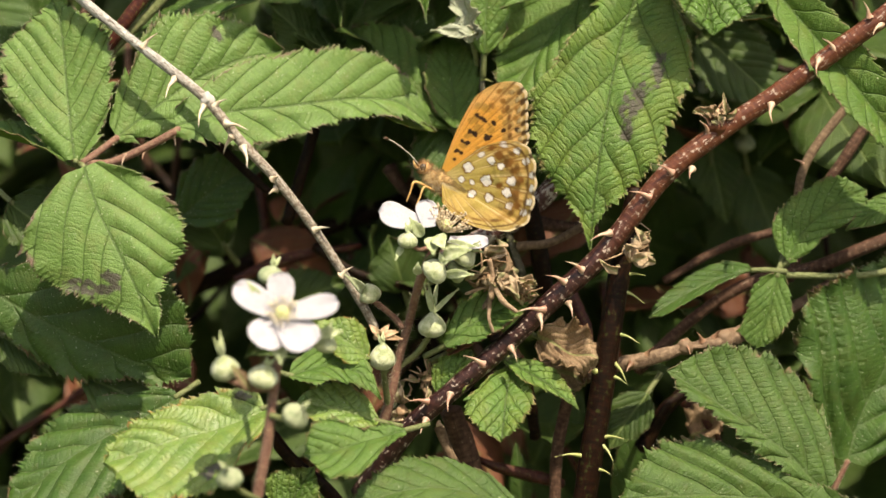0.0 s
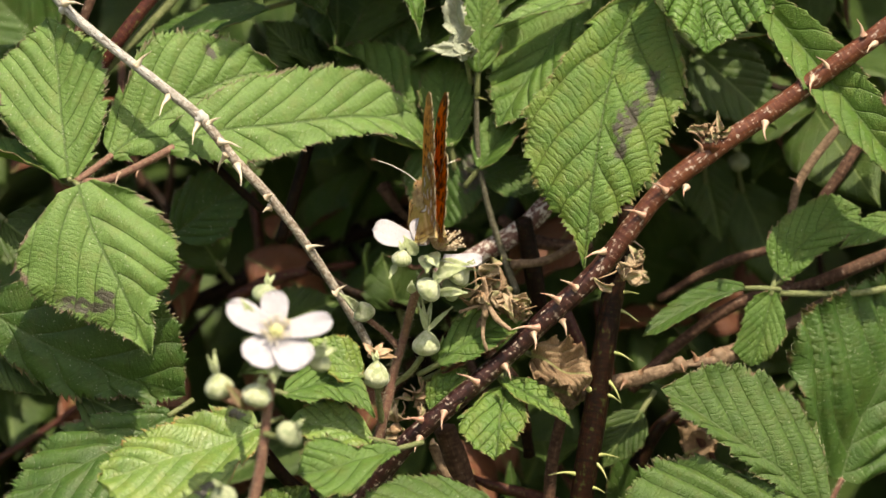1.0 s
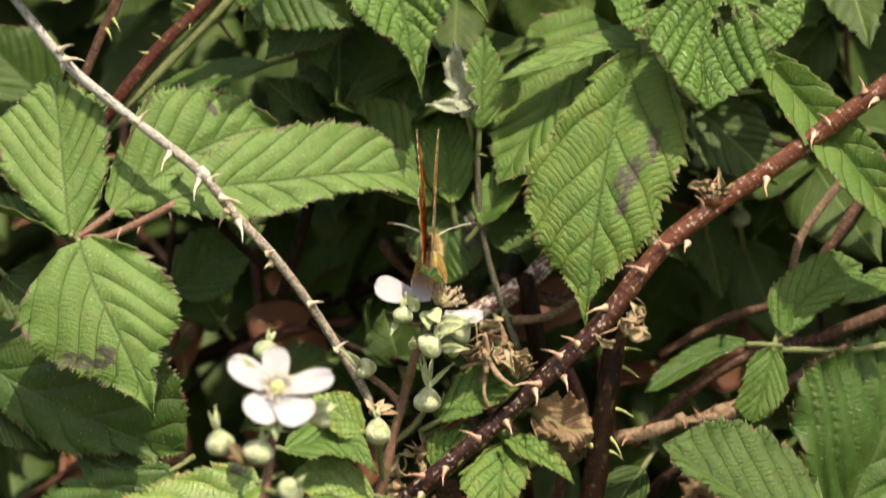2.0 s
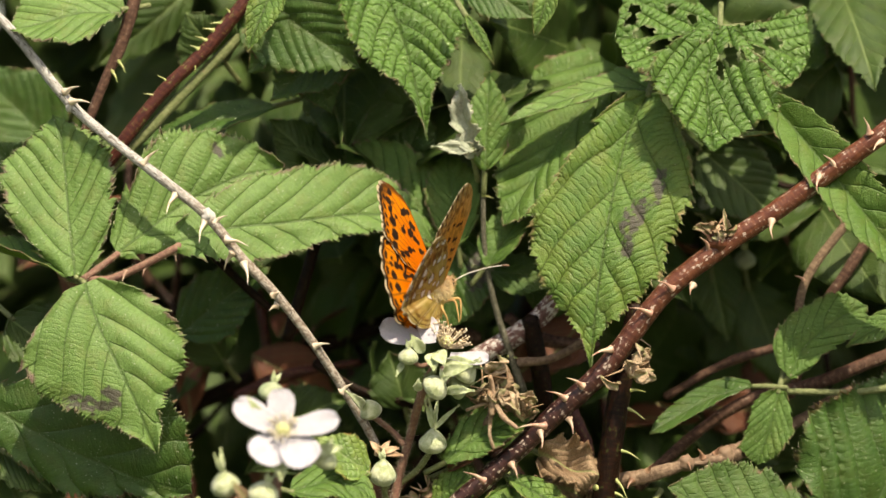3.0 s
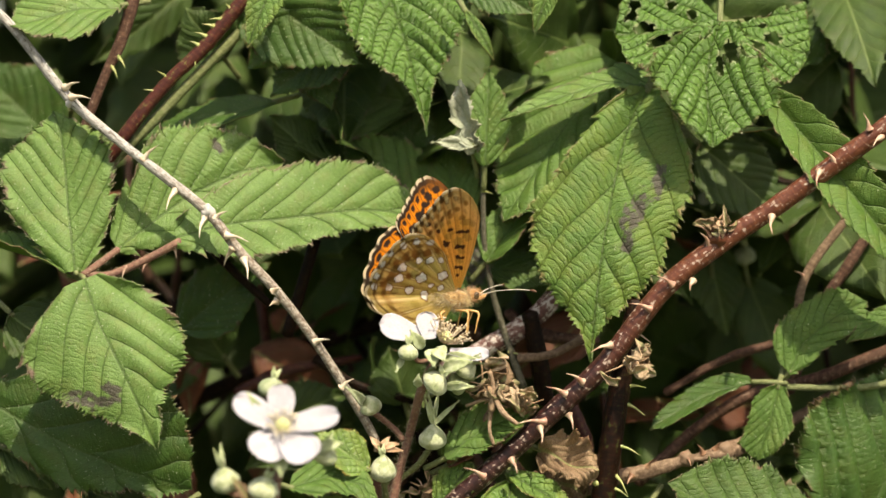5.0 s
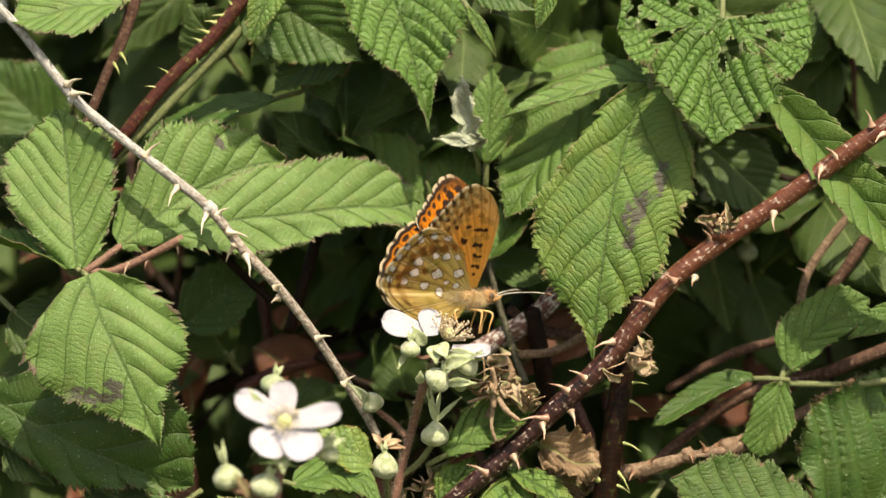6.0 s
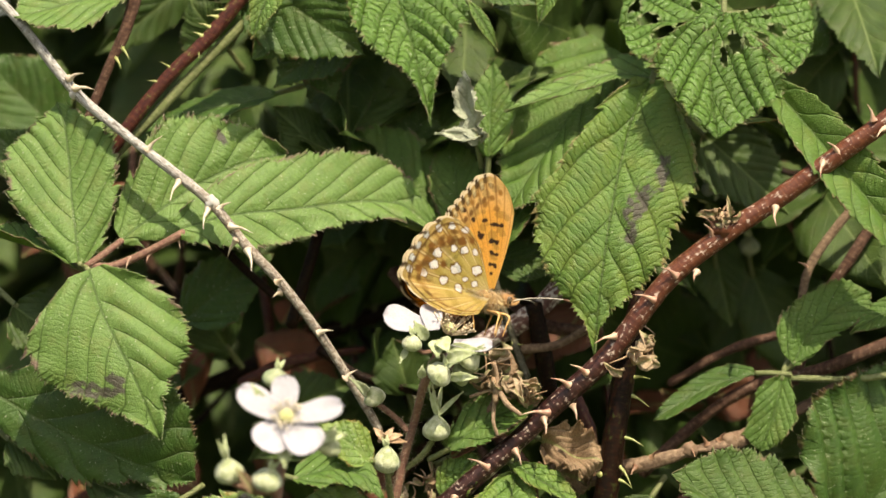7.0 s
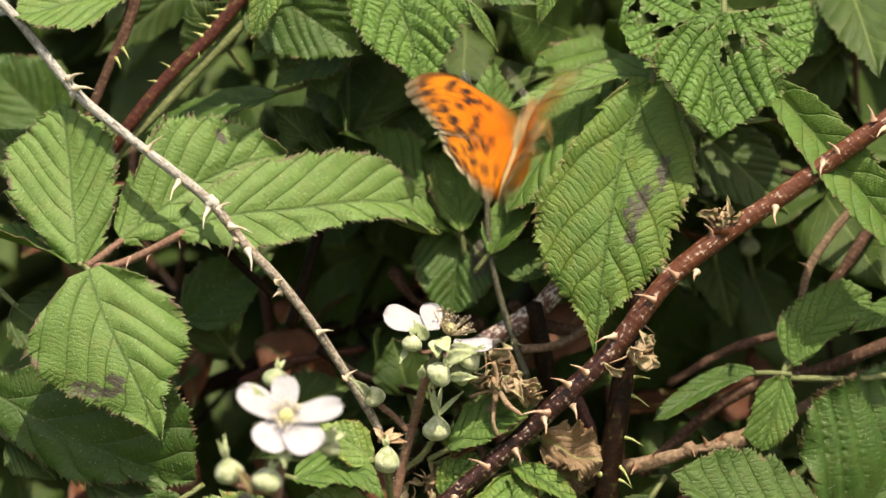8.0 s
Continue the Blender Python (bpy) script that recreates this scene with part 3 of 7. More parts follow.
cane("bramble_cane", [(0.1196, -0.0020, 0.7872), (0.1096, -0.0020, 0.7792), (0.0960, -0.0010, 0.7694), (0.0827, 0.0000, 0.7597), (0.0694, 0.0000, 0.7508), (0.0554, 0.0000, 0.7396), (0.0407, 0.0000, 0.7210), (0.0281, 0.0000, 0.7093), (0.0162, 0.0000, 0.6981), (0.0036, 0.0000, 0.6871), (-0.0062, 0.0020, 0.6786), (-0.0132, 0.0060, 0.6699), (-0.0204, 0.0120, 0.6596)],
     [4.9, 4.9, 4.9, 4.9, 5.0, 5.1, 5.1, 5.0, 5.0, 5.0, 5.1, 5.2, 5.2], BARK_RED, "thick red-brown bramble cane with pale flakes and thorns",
     thorns=[((0.1055, -0.0040, 0.7792), (0.1036, -0.0060, 0.7836)), ((0.0969, -0.0030, 0.7711), (0.0933, -0.0060, 0.7741)), ((0.0931, -0.0050, 0.7680), (0.0921, -0.0090, 0.7636)), ((0.0815, -0.0040, 0.7568), (0.0814, -0.0100, 0.7518)), ((0.0668, -0.0020, 0.7518), (0.0629, -0.0040, 0.7560)), ((0.0660, -0.0020, 0.7507), (0.0632, -0.0060, 0.7538)),
             ((0.0567, -0.0030, 0.7406), (0.0524, -0.0060, 0.7429)), ((0.0619, -0.0050, 0.7411), (0.0609, -0.0090, 0.7386)), ((0.0511, -0.0030, 0.7345), (0.0454, -0.0060, 0.7361)), ((0.0413, -0.0030, 0.7253), (0.0356, -0.0080, 0.7234)), ((0.0344, -0.0030, 0.7166), (0.0298, -0.0070, 0.7190)), ((0.0301, -0.0040, 0.7136), (0.0248, -0.0070, 0.7156))] +
            [((0.0248, -0.0050, 0.7066), (0.0168, -0.0090, 0.7061)), ((0.0243, -0.0050, 0.7048), (0.0247, -0.0090, 0.7004)), ((0.0173, -0.0050, 0.6969), (0.0189, -0.0090, 0.6932)), ((0.0099, -0.0050, 0.6933), (0.0043, -0.0080, 0.6959)), ((0.0022, -0.0040, 0.6853), (0.0015, -0.0080, 0.6806)), ((-0.0038, -0.0030, 0.6838), (-0.0089, -0.0060, 0.6841)),
             ((-0.0039, -0.0040, 0.6790), (-0.0054, -0.0080, 0.6753)), ((0.0458, 0.0050, 0.7293), (0.0536, 0.0060, 0.7251)), ((-0.0006, 0.0030, 0.6779), (0.0011, 0.0020, 0.6769)), ((0.1083, -0.0040, 0.7767), (0.1057, -0.0090, 0.7740)), ((0.0315, -0.0040, 0.7080), (0.0326, -0.0060, 0.7039))],
     knots=[((0.0683, -0.0010, 0.7522), 0.0028)], thorn_r=0.00074, seed=2, sides=18, thorn_reach=0.82)
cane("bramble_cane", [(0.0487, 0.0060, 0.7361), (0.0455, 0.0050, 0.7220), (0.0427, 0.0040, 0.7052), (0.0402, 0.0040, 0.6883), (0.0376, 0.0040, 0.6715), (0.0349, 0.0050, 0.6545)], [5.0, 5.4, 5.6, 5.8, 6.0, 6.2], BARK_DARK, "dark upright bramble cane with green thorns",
     thorns=[((0.0462, 0.0040, 0.7150), (0.0508, 0.0020, 0.7148)), ((0.0455, 0.0040, 0.7108), (0.0505, 0.0020, 0.7078)), ((0.0439, 0.0030, 0.7003), (0.0492, 0.0010, 0.6980)), ((0.0428, 0.0030, 0.6933), (0.0461, 0.0010, 0.6881)), ((0.0424, 0.0030, 0.6898), (0.0464, 0.0020, 0.6876)), ((0.0401, 0.0030, 0.6746), (0.0457, 0.0010, 0.6742)), ((0.0397, 0.0030, 0.6729), (0.0428, 0.0000, 0.6685)),
             ((0.0387, 0.0030, 0.6666), (0.0422, 0.0010, 0.6654)), ((0.0380, 0.0020, 0.6912), (0.0333, -0.0010, 0.6928)), ((0.0351, 0.0030, 0.6699), (0.0281, 0.0000, 0.6699))], thorn_mat=THORN_GREEN, thorn_r=0.0007, seed=3)
cane("bramble_cane", [(-0.0431, 0.0148, 0.8189), (-0.0502, 0.0148, 0.8111), (-0.0594, 0.0148, 0.8000), (-0.0686, 0.0148, 0.7912), (-0.0771, 0.0148, 0.7810), (-0.0835, 0.0155, 0.7721), (-0.0900, 0.0170, 0.7629)], [3.6, 3.6, 3.5, 3.5, 3.4, 3.3, 3.2], BARK_WINE, "red and green bramble cane with thin thorns",
     thorns=[((-0.0530, 0.0141, 0.8093), (-0.0546, 0.0134, 0.8113)), ((-0.0555, 0.0141, 0.8068), (-0.0593, 0.0130, 0.8067)), ((-0.0575, 0.0141, 0.8051), (-0.0611, 0.0130, 0.8056)), ((-0.0593, 0.0141, 0.8026), (-0.0628, 0.0130, 0.8039)), ((-0.0612, 0.0141, 0.8004), (-0.0640, 0.0134, 0.8017)), ((-0.0686, 0.0141, 0.7919), (-0.0725, 0.0130, 0.7946)), ((-0.0714, 0.0141, 0.7884), (-0.0761, 0.0130, 0.7895)), ((-0.0622, 0.0141, 0.7976), (-0.0617, 0.0126, 0.7933)), ((-0.0523, 0.0141, 0.8085), (-0.0526, 0.0126, 0.8064))],
     thorn_mat=THORN_GREEN, thorn_r=0.00055, seed=4, thorn_reach=0.72)
cane("bramble_twig", [(-0.0375, 0.0170, 0.8169), (-0.0503, 0.0170, 0.8041), (-0.0630, 0.0170, 0.7913), (-0.0744, 0.0170, 0.7792), (-0.0844, 0.0177, 0.7693)], [2.4, 2.6, 2.8, 2.6, 2.4], STALK_GREEN, "thin green bramble shoot beside a red cane", seed=5)
cane("bramble_twig", [(-0.0765, 0.0162, 0.8154), (-0.0786, 0.0162, 0.8076), (-0.0812, 0.0162, 0.7998), (-0.0843, 0.0162, 0.7934), (-0.0886, 0.0170, 0.7828), (-0.0915, 0.0177, 0.7757)], [3.2, 3.2, 2.9, 2.6, 2.4, 2.2], BARK_PINK, "thin reddish bramble twig with green thorns",
     thorns=[((-0.0811, 0.0155, 0.7972), (-0.0793, 0.0141, 0.7943)), ((-0.0828, 0.0155, 0.7948), (-0.0813, 0.0141, 0.7919))], thorn_mat=THORN_GREEN, thorn_r=0.0006, seed=6)
cane("leaf_stalk", [(0.0105, 0.0214, 0.7772), (0.0104, 0.0221, 0.7658), (0.0108, 0.0228, 0.7501), (0.0131, 0.0235, 0.7373), (0.0166, 0.0242, 0.7259), (0.0206, 0.0242, 0.7144)], [1.3, 1.3, 1.4, 1.6, 1.9, 2.1], BARK_OLIVE, "thin grey-brown stalk of a bramble leaf", thorns=[((0.0105, 0.0217, 0.7637), (0.0131, 0.0206, 0.7630)), ((0.0173, 0.0239, 0.7230), (0.0215, 0.0228, 0.7216))], thorn_mat=THORN_GREEN, thorn_r=0.0004, seed=7)
cane("dry_twig", [(0.1109, 0.0250, 0.7659), (0.1022, 0.0240, 0.7566), (0.0922, 0.0230, 0.7430), (0.0896, 0.0230, 0.7316), (0.0879, 0.0230, 0.7216)], [2.0, 2.1, 2.3, 2.2, 2.0], BARK_TAN, "thin dry brown twig without leaves", thorns=[((0.0914, 0.0225, 0.7423), (0.0888, 0.0195, 0.7436))], thorn_r=0.0006, seed=8)
cane("dry_twig", [(0.1171, 0.0300, 0.7674), (0.1091, 0.0290, 0.7544), (0.1026, 0.0280, 0.7444), (0.0955, 0.0290, 0.7329), (0.0884, 0.0300, 0.7128)], [2.8, 2.8, 2.8, 2.6, 2.6], BARK_PINK, "dry pinkish twig in the thicket", seed=9)
cane("dry_twig", [(0.1073, 0.0700, 0.8020), (0.1076, 0.0700, 0.7887), (0.1082, 0.0700, 0.7753)], [1.8, 1.8, 1.8], BARK_DARK, "thin dry brown twig without leaves", seed=10)
cane("dry_twig", [(0.0348, 0.0130, 0.6882), (0.0447, 0.0120, 0.6922), (0.0532, 0.0120, 0.6941), (0.0617, 0.0130, 0.6966), (0.0696, 0.0150, 0.6980), (0.0777, 0.0200, 0.7006), (0.0910, 0.0270, 0.7069), (0.1042, 0.0300, 0.7143)], [2.7, 3.2, 3.0, 3.5, 3.2, 3.6, 3.0, 2.6], BARK_TAN, "dry tan twig with broken thorns", thorns=[((0.0688, 0.0140, 0.6992), (0.0703, 0.0120, 0.7012)), ((0.0609, 0.0120, 0.6975), (0.0623, 0.0090, 0.6948)), ((0.0517, 0.0110, 0.6950), (0.0530, 0.0090, 0.6968)), ((0.0652, 0.0130, 0.6983), (0.0639, 0.0110, 0.7004)), ((0.0474, 0.0100, 0.6923), (0.0462, 0.0080, 0.6904))], thorn_mat=THORN_BROWN, thorn_r=0.0007, knots=[((0.0610, 0.0130, 0.6966), 0.0021), ((0.0710, 0.0155, 0.6985), 0.0023), ((0.0475, 0.0120, 0.6927), 0.0019)], seed=11, rough=0.28)
cane("dry_twig", [(0.0497, 0.0310, 0.6898), (0.0655, 0.0310, 0.7042), (0.0784, 0.0300, 0.7121), (0.0941, 0.0290, 0.7160), (0.1083, 0.0280, 0.7215), (0.1226, 0.0280, 0.7272)], [3.0, 3.0, 3.2, 3.4, 3.4, 3.4], BARK_PINK, "dry pinkish twig in the thicket", seed=12)
cane("leaf_stalk", [(0.0854, 0.0184, 0.7146), (0.0933, 0.0191, 0.7143), (0.1047, 0.0198, 0.7143), (0.1164, 0.0230, 0.7159)], [1.6, 1.6, 1.7, 1.8], STALK_GREEN, "greenish leaf stalk of a trio of leaves", seed=13)
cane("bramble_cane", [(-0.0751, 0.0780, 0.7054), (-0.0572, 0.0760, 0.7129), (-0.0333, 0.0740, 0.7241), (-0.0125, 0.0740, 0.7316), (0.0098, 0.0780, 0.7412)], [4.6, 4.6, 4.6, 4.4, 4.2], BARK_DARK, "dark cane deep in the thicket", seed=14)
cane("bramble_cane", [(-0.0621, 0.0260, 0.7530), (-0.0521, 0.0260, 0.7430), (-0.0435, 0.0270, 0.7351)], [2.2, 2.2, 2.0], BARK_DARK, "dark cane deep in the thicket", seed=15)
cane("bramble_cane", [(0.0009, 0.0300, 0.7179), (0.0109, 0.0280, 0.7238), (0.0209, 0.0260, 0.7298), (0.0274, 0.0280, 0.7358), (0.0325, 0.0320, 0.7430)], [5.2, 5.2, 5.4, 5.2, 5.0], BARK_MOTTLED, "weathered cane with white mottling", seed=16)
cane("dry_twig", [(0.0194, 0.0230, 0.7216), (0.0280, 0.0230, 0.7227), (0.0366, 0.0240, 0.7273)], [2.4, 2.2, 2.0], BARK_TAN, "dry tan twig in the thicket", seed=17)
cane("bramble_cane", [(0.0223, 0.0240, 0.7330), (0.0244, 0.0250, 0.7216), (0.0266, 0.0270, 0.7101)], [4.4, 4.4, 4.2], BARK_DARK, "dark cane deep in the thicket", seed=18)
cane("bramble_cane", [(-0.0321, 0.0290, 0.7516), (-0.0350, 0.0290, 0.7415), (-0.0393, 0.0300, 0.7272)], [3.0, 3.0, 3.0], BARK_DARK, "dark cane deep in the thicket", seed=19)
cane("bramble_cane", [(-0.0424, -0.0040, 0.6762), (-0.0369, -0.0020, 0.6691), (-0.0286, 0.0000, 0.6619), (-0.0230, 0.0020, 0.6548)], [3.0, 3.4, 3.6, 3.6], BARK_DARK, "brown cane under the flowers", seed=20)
cane("dry_twig", [(-0.0006, 0.0080, 0.6769), (0.0023, 0.0080, 0.6698), (0.0065, 0.0100, 0.6640), (0.0122, 0.0120, 0.6582)], [2.6, 2.4, 2.2, 1.8], BARK_TAN, "dry splintered twig under the cane", seed=21)
cane("dry_twig", [(0.0023, 0.0140, 0.6807), (0.0058, 0.0160, 0.6707), (0.0094, 0.0200, 0.6576)], [6.0, 6.0, 5.0], BARK_PINK, "dry reddish stem in the shade", seed=22)
cane("bramble_cane", [(0.0321, 0.0162, 0.6849), (0.0292, 0.0170, 0.6706), (0.0286, 0.0184, 0.6563)], [3.4, 3.0, 3.0], BARK_PINK, "dry reddish stem in the shade", seed=23)
cane("dry_twig", [(0.0022, 0.0040, 0.6996), (0.0079, 0.0020, 0.7039), (0.0120, 0.0000, 0.7088), (0.0137, 0.0000, 0.7151), (0.0134, 0.0000, 0.7193)], [2.0, 1.9, 1.8, 1.7, 1.6], BARK_TAN, "dry stalk of a withered flower", seed=24)

# brown twigs deep in the gaps
for k, (a, b, c, w) in enumerate((((0.0573, 0.0400, 0.7125), (0.0731, 0.0380, 0.7213), (0.0922, 0.0420, 0.7270), 2.6), ((0.0599, 0.0340, 0.6839), (0.0684, 0.0320, 0.6754), (0.0744, 0.0360, 0.6607), 3.2), ((-0.0324, 0.0400, 0.7212), (-0.0208, 0.0380, 0.7140), (-0.0035, 0.0420, 0.7096), 3.0), ((0.0167, 0.0340, 0.7329), (0.0253, 0.0330, 0.7271), (0.0398, 0.0360, 0.7256), 3.4)) +
                                 (((0.0310, 0.0300, 0.7128), (0.0367, 0.0280, 0.7014), (0.0382, 0.0300, 0.6884), 3.0), ((0.0137, 0.0260, 0.6987), (0.0208, 0.0240, 0.6902), (0.0237, 0.0260, 0.6729), 4.0), ((0.0866, 0.0460, 0.7560), (0.0952, 0.0440, 0.7458), (0.1101, 0.0480, 0.7385), 2.4), ((0.0051, 0.0220, 0.6703), (0.0137, 0.0200, 0.6662), (0.0308, 0.0240, 0.6616), 3.0),
                                  ((0.0509, 0.0260, 0.6700), (0.0566, 0.0260, 0.6801), (0.0653, 0.0280, 0.6871), 3.4), ((-0.0137, 0.0500, 0.7414), (-0.0064, 0.0480, 0.7327), (0.0096, 0.0500, 0.7268), 3.2), ((-0.0531, 0.0500, 0.7122), (-0.0384, 0.0480, 0.7181), (-0.0210, 0.0520, 0.7209), 3.0), ((0.0796, 0.0500, 0.7706), (0.0897, 0.0480, 0.7662), (0.1046, 0.0520, 0.7662), 2.4))):
    cane("dry_twig", [a, b, c], [w, w * 0.95, w * 0.85], (BARK_PINK, BARK_WINE, BARK_DARK)[k % 3], "dry brown twig in the shade of the thicket", seed=40 + k, sides=10, rough=0.2)


# ---- leaves that face the light ----
UP = (0.0, -0.80, 0.60)
FRONT = (0.0, -0.95, 0.30)
LIGHT_GREEN = "light green bramble leaf with toothed edge and pale specks"
# these lie in shade; most wear leaf colours darkened for it
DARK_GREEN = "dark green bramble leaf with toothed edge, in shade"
leaf((-0.0909, 0.0010, 0.7436), (-0.0973, 0.0110, 0.7838), 28, LEAF_DOT, "light green upright bramble leaf beside a grey cane", facing=(-0.1, -0.76, 0.64), left=(3.2, 7.1, 10.9, 14.1, 15.5, 15.7, 14.8, 7.4, 0.0), right=(2.3, 7.0, 9.8, 11.3, 12.0, 12.1, 10.8, 6.0, 0.0), rib=(0.0, 0.1, 0.3, 0.4, 0.7, 1.0, 1.2, 1.1, 0.0), tooth=0.09, arch=0.02, rows=220, cols=48, seed=1, cup=-0.03, veins=7, fold=0.10, pleat=0.026, stalk=[(-0.0896, 0.0020, 0.7420), (-0.0907, 0.0000, 0.7434)])
leaf((-0.0881, -0.0040, 0.7420), (-0.0700, -0.0080, 0.6999), 39, LEAF_DOT, "broad light green bramble leaf with purple-brown stains", facing=(-0.1, -0.8, 0.6), left=(4.6, 11.4, 16.4, 18.2, 17.5, 14.4, 5.9, 3.4, 0.0), right=(6.0, 14.9, 20.4, 21.1, 18.7, 13.9, 8.2, 3.4, 0.0), rib=(0.0, 0.7, 1.1, 0.9, 0.6, 0.3, 0.1, 0.1, 0.0), tooth=0.09, arch=0.02, stalk=[(-0.0896, 0.0020, 0.7427), (-0.0884, -0.0030, 0.7419)], rows=220, cols=48, seed=2, cup=-0.07, veins=5, pleat=0.022, fold=0.05,
     stains=((0.78, 0.60, 0.22, 0.09), (0.30, 0.62, 0.16, 0.07), (0.55, 0.66, 0.3, 0.05)))
leaf((-0.0807, 0.0060, 0.7492), (-0.0397, 0.0200, 0.7713), 28, LEAF_DOT, LIGHT_GREEN, tooth=0.09, arch=0.02, facing=(-0.1, -0.99, 0.1), left=(4.5, 9.6, 12.7, 16.6, 17.7, 15.9, 12.5, 8.8, 0.0), right=(1.5, 5.2, 9.1, 11.5, 11.9, 10.8, 8.7, 4.9, 0.0), rib=(0.0, -1.0, -1.9, -2.9, -3.4, -3.2, -2.9, -1.5, 0.0), rows=220, cols=48, seed=3, pleat=0.026, veins=6, stains=((-0.6, 0.72, 0.25, 0.03),),
     stalk=[(-0.0891, 0.0010, 0.7427), (-0.0847, 0.0025, 0.7459), (-0.0804, 0.0045, 0.7492)], stalk_mat=STALK_RED, stalk_w=1.7)
leaf((-0.0658, 0.0000, 0.7520), (-0.0010, 0.0240, 0.7508), 21, LEAF_DOT, "long light green bramble leaf with a finely toothed edge", facing=(0.05, -0.94, 0.34), left=(4.9, 8.6, 12.2, 13.4, 14.0, 13.5, 11.8, 8.1, 0.0), right=(2.9, 7.3, 9.4, 8.8, 7.1, 5.8, 5.3, 4.5, 0.0), rib=(0.0, -2.5, -4.2, -4.9, -6.1, -7.5, -8.3, -7.2, 0.0), tooth=0.09, arch=0.02, rows=220, cols=48, seed=4, pleat=0.026, veins=8, teeth=34, fold=0.06,
     stalk=[(-0.0875, 0.0020, 0.7427), (-0.0826, 0.0020, 0.7427), (-0.0748, 0.0010, 0.7459), (-0.0647, 0.0000, 0.7511)], stalk_mat=STALK_RED, stalk_w=2.2, stalk_thorns=(((-0.0783, 0.0010, 0.7445), (-0.0792, 0.0000, 0.7420)), ((-0.0731, 0.0010, 0.7462), (-0.0742, 0.0000, 0.7434)), ((-0.0664, 0.0010, 0.7494), (-0.0658, 0.0000, 0.7471))))
# separate strip added to stand for the long leaf's curled-under edge
leaf((-0.0155, 0.0220, 0.7549), (-0.0013, 0.0300, 0.7509), 4.5, LEAF_YELLOW, "yellow-green underside at the folded edge of the long leaf", facing=(0, -0.7, 0.7), a=0.6, b=0.6, bow=0.05, seed=97, veins=6, rows=60)
leaf((-0.0920, 0.0020, 0.7426), (-0.1191, 0.0100, 0.7516), 12, LEAF, "narrow bramble leaf seen edge on", facing=(0, -0.25, 0.97), a=0.6, b=0.8, seed=5, fold=0.5)
leaf((-0.1170, 0.0140, 0.7128), (-0.0625, 0.0080, 0.6893), 31, LEAF_DARK, "broad dark green bramble leaf with brown scorched edge", facing=(0, -0.98, -0.1), left=(2.4, 9.2, 14.5, 17.9, 20.4, 22.2, 22.3, 16.1, 0.0), right=(3.6, 7.1, 8.5, 9.5, 10.2, 8.3, 4.7, 4.2, 0.0), tooth=0.09, arch=0.02, rib=(0.0, 0.6, 1.3, 1.9, 2.3, 2.1, 2.0, 1.0, 0.0), rows=220, cols=48, seed=6, pleat=0.024, veins=5, fold=0.08)
leaf((-0.0657, 0.0080, 0.6847), (-0.1078, 0.0000, 0.6578), 31, LEAF_DARK, "glossy dark green bramble leaf with brown edge", facing=(0, -0.7, 0.7), left=(6.7, 13.7, 15.2, 16.7, 18.1, 16.8, 15.4, 12.0, 0.0), right=(2.2, 6.3, 8.8, 11.2, 13.0, 12.1, 9.6, 5.9, 0.0), tooth=0.09, arch=0.02, rib=(0.0, 0.2, 0.4, 0.6, 0.6, 0.7, 0.7, 0.3, 0.0), rows=220, cols=48, seed=7, pleat=0.030, veins=6)
leaf((-0.0641, 0.0100, 0.6683), (-0.0975, 0.0040, 0.6518), 24, LEAF_SHADED, DARK_GREEN, facing=(0, -0.8, 0.6), seed=8)
leaf((-0.0431, -0.0140, 0.6829), (-0.0824, -0.0220, 0.6701), 29, LEAF_YELLOW, "yellowing bramble leaf with brown spots in full light", facing=(0, -0.72, 0.7), left=(3.7, 9.3, 12.8, 18.7, 19.7, 19.3, 17.6, 15.7, 0.0), right=(5.1, 7.7, 8.8, 9.5, 9.7, 9.6, 8.5, 6.1, 0.0), tooth=0.09, arch=0.02, rib=(0.0, -0.5, -0.9, -1.2, -1.3, -1.3, -1.2, -0.8, 0.0), rows=220, cols=48, seed=9, pleat=0.030, veins=6, stains=((0.75, 0.1, 0.2, 0.06), (-0.7, 0.45, 0.12, 0.1)))
leaf((-0.0372, -0.0160, 0.6909), (-0.0148, -0.0140, 0.6851), 14, LEAF, "small bramble leaf with folded yellow edge", facing=(0.1, -0.7, 0.7), left=(4.5, 6.3, 7.5, 7.2, 7.1, 6.4, 5.0, 3.2, 0.0), right=(0.5, 3.8, 6.3, 6.6, 5.6, 4.6, 4.1, 1.6, 0.0), tooth=0.09, arch=0.02, rib=(0.0, -2.1, -4.1, -6.2, -7.0, -6.4, -5.9, -3.0, 0.0), rows=220, cols=48, seed=10, veins=6)
leaf((-0.0156, -0.0080, 0.6792), (-0.0355, -0.0100, 0.6842), 14, LEAF_YELLOW, "small yellowing bramble leaf with brown spots", facing=(0, -0.8, 0.6), a=0.5, b=0.5, seed=11, veins=5)
leaf((-0.0180, -0.0060, 0.6947), (-0.0311, -0.0100, 0.7040), 12, LEAF_YELLOW, "small yellowing bramble leaf with brown spots", facing=(0, -0.8, 0.6), seed=12, veins=6)
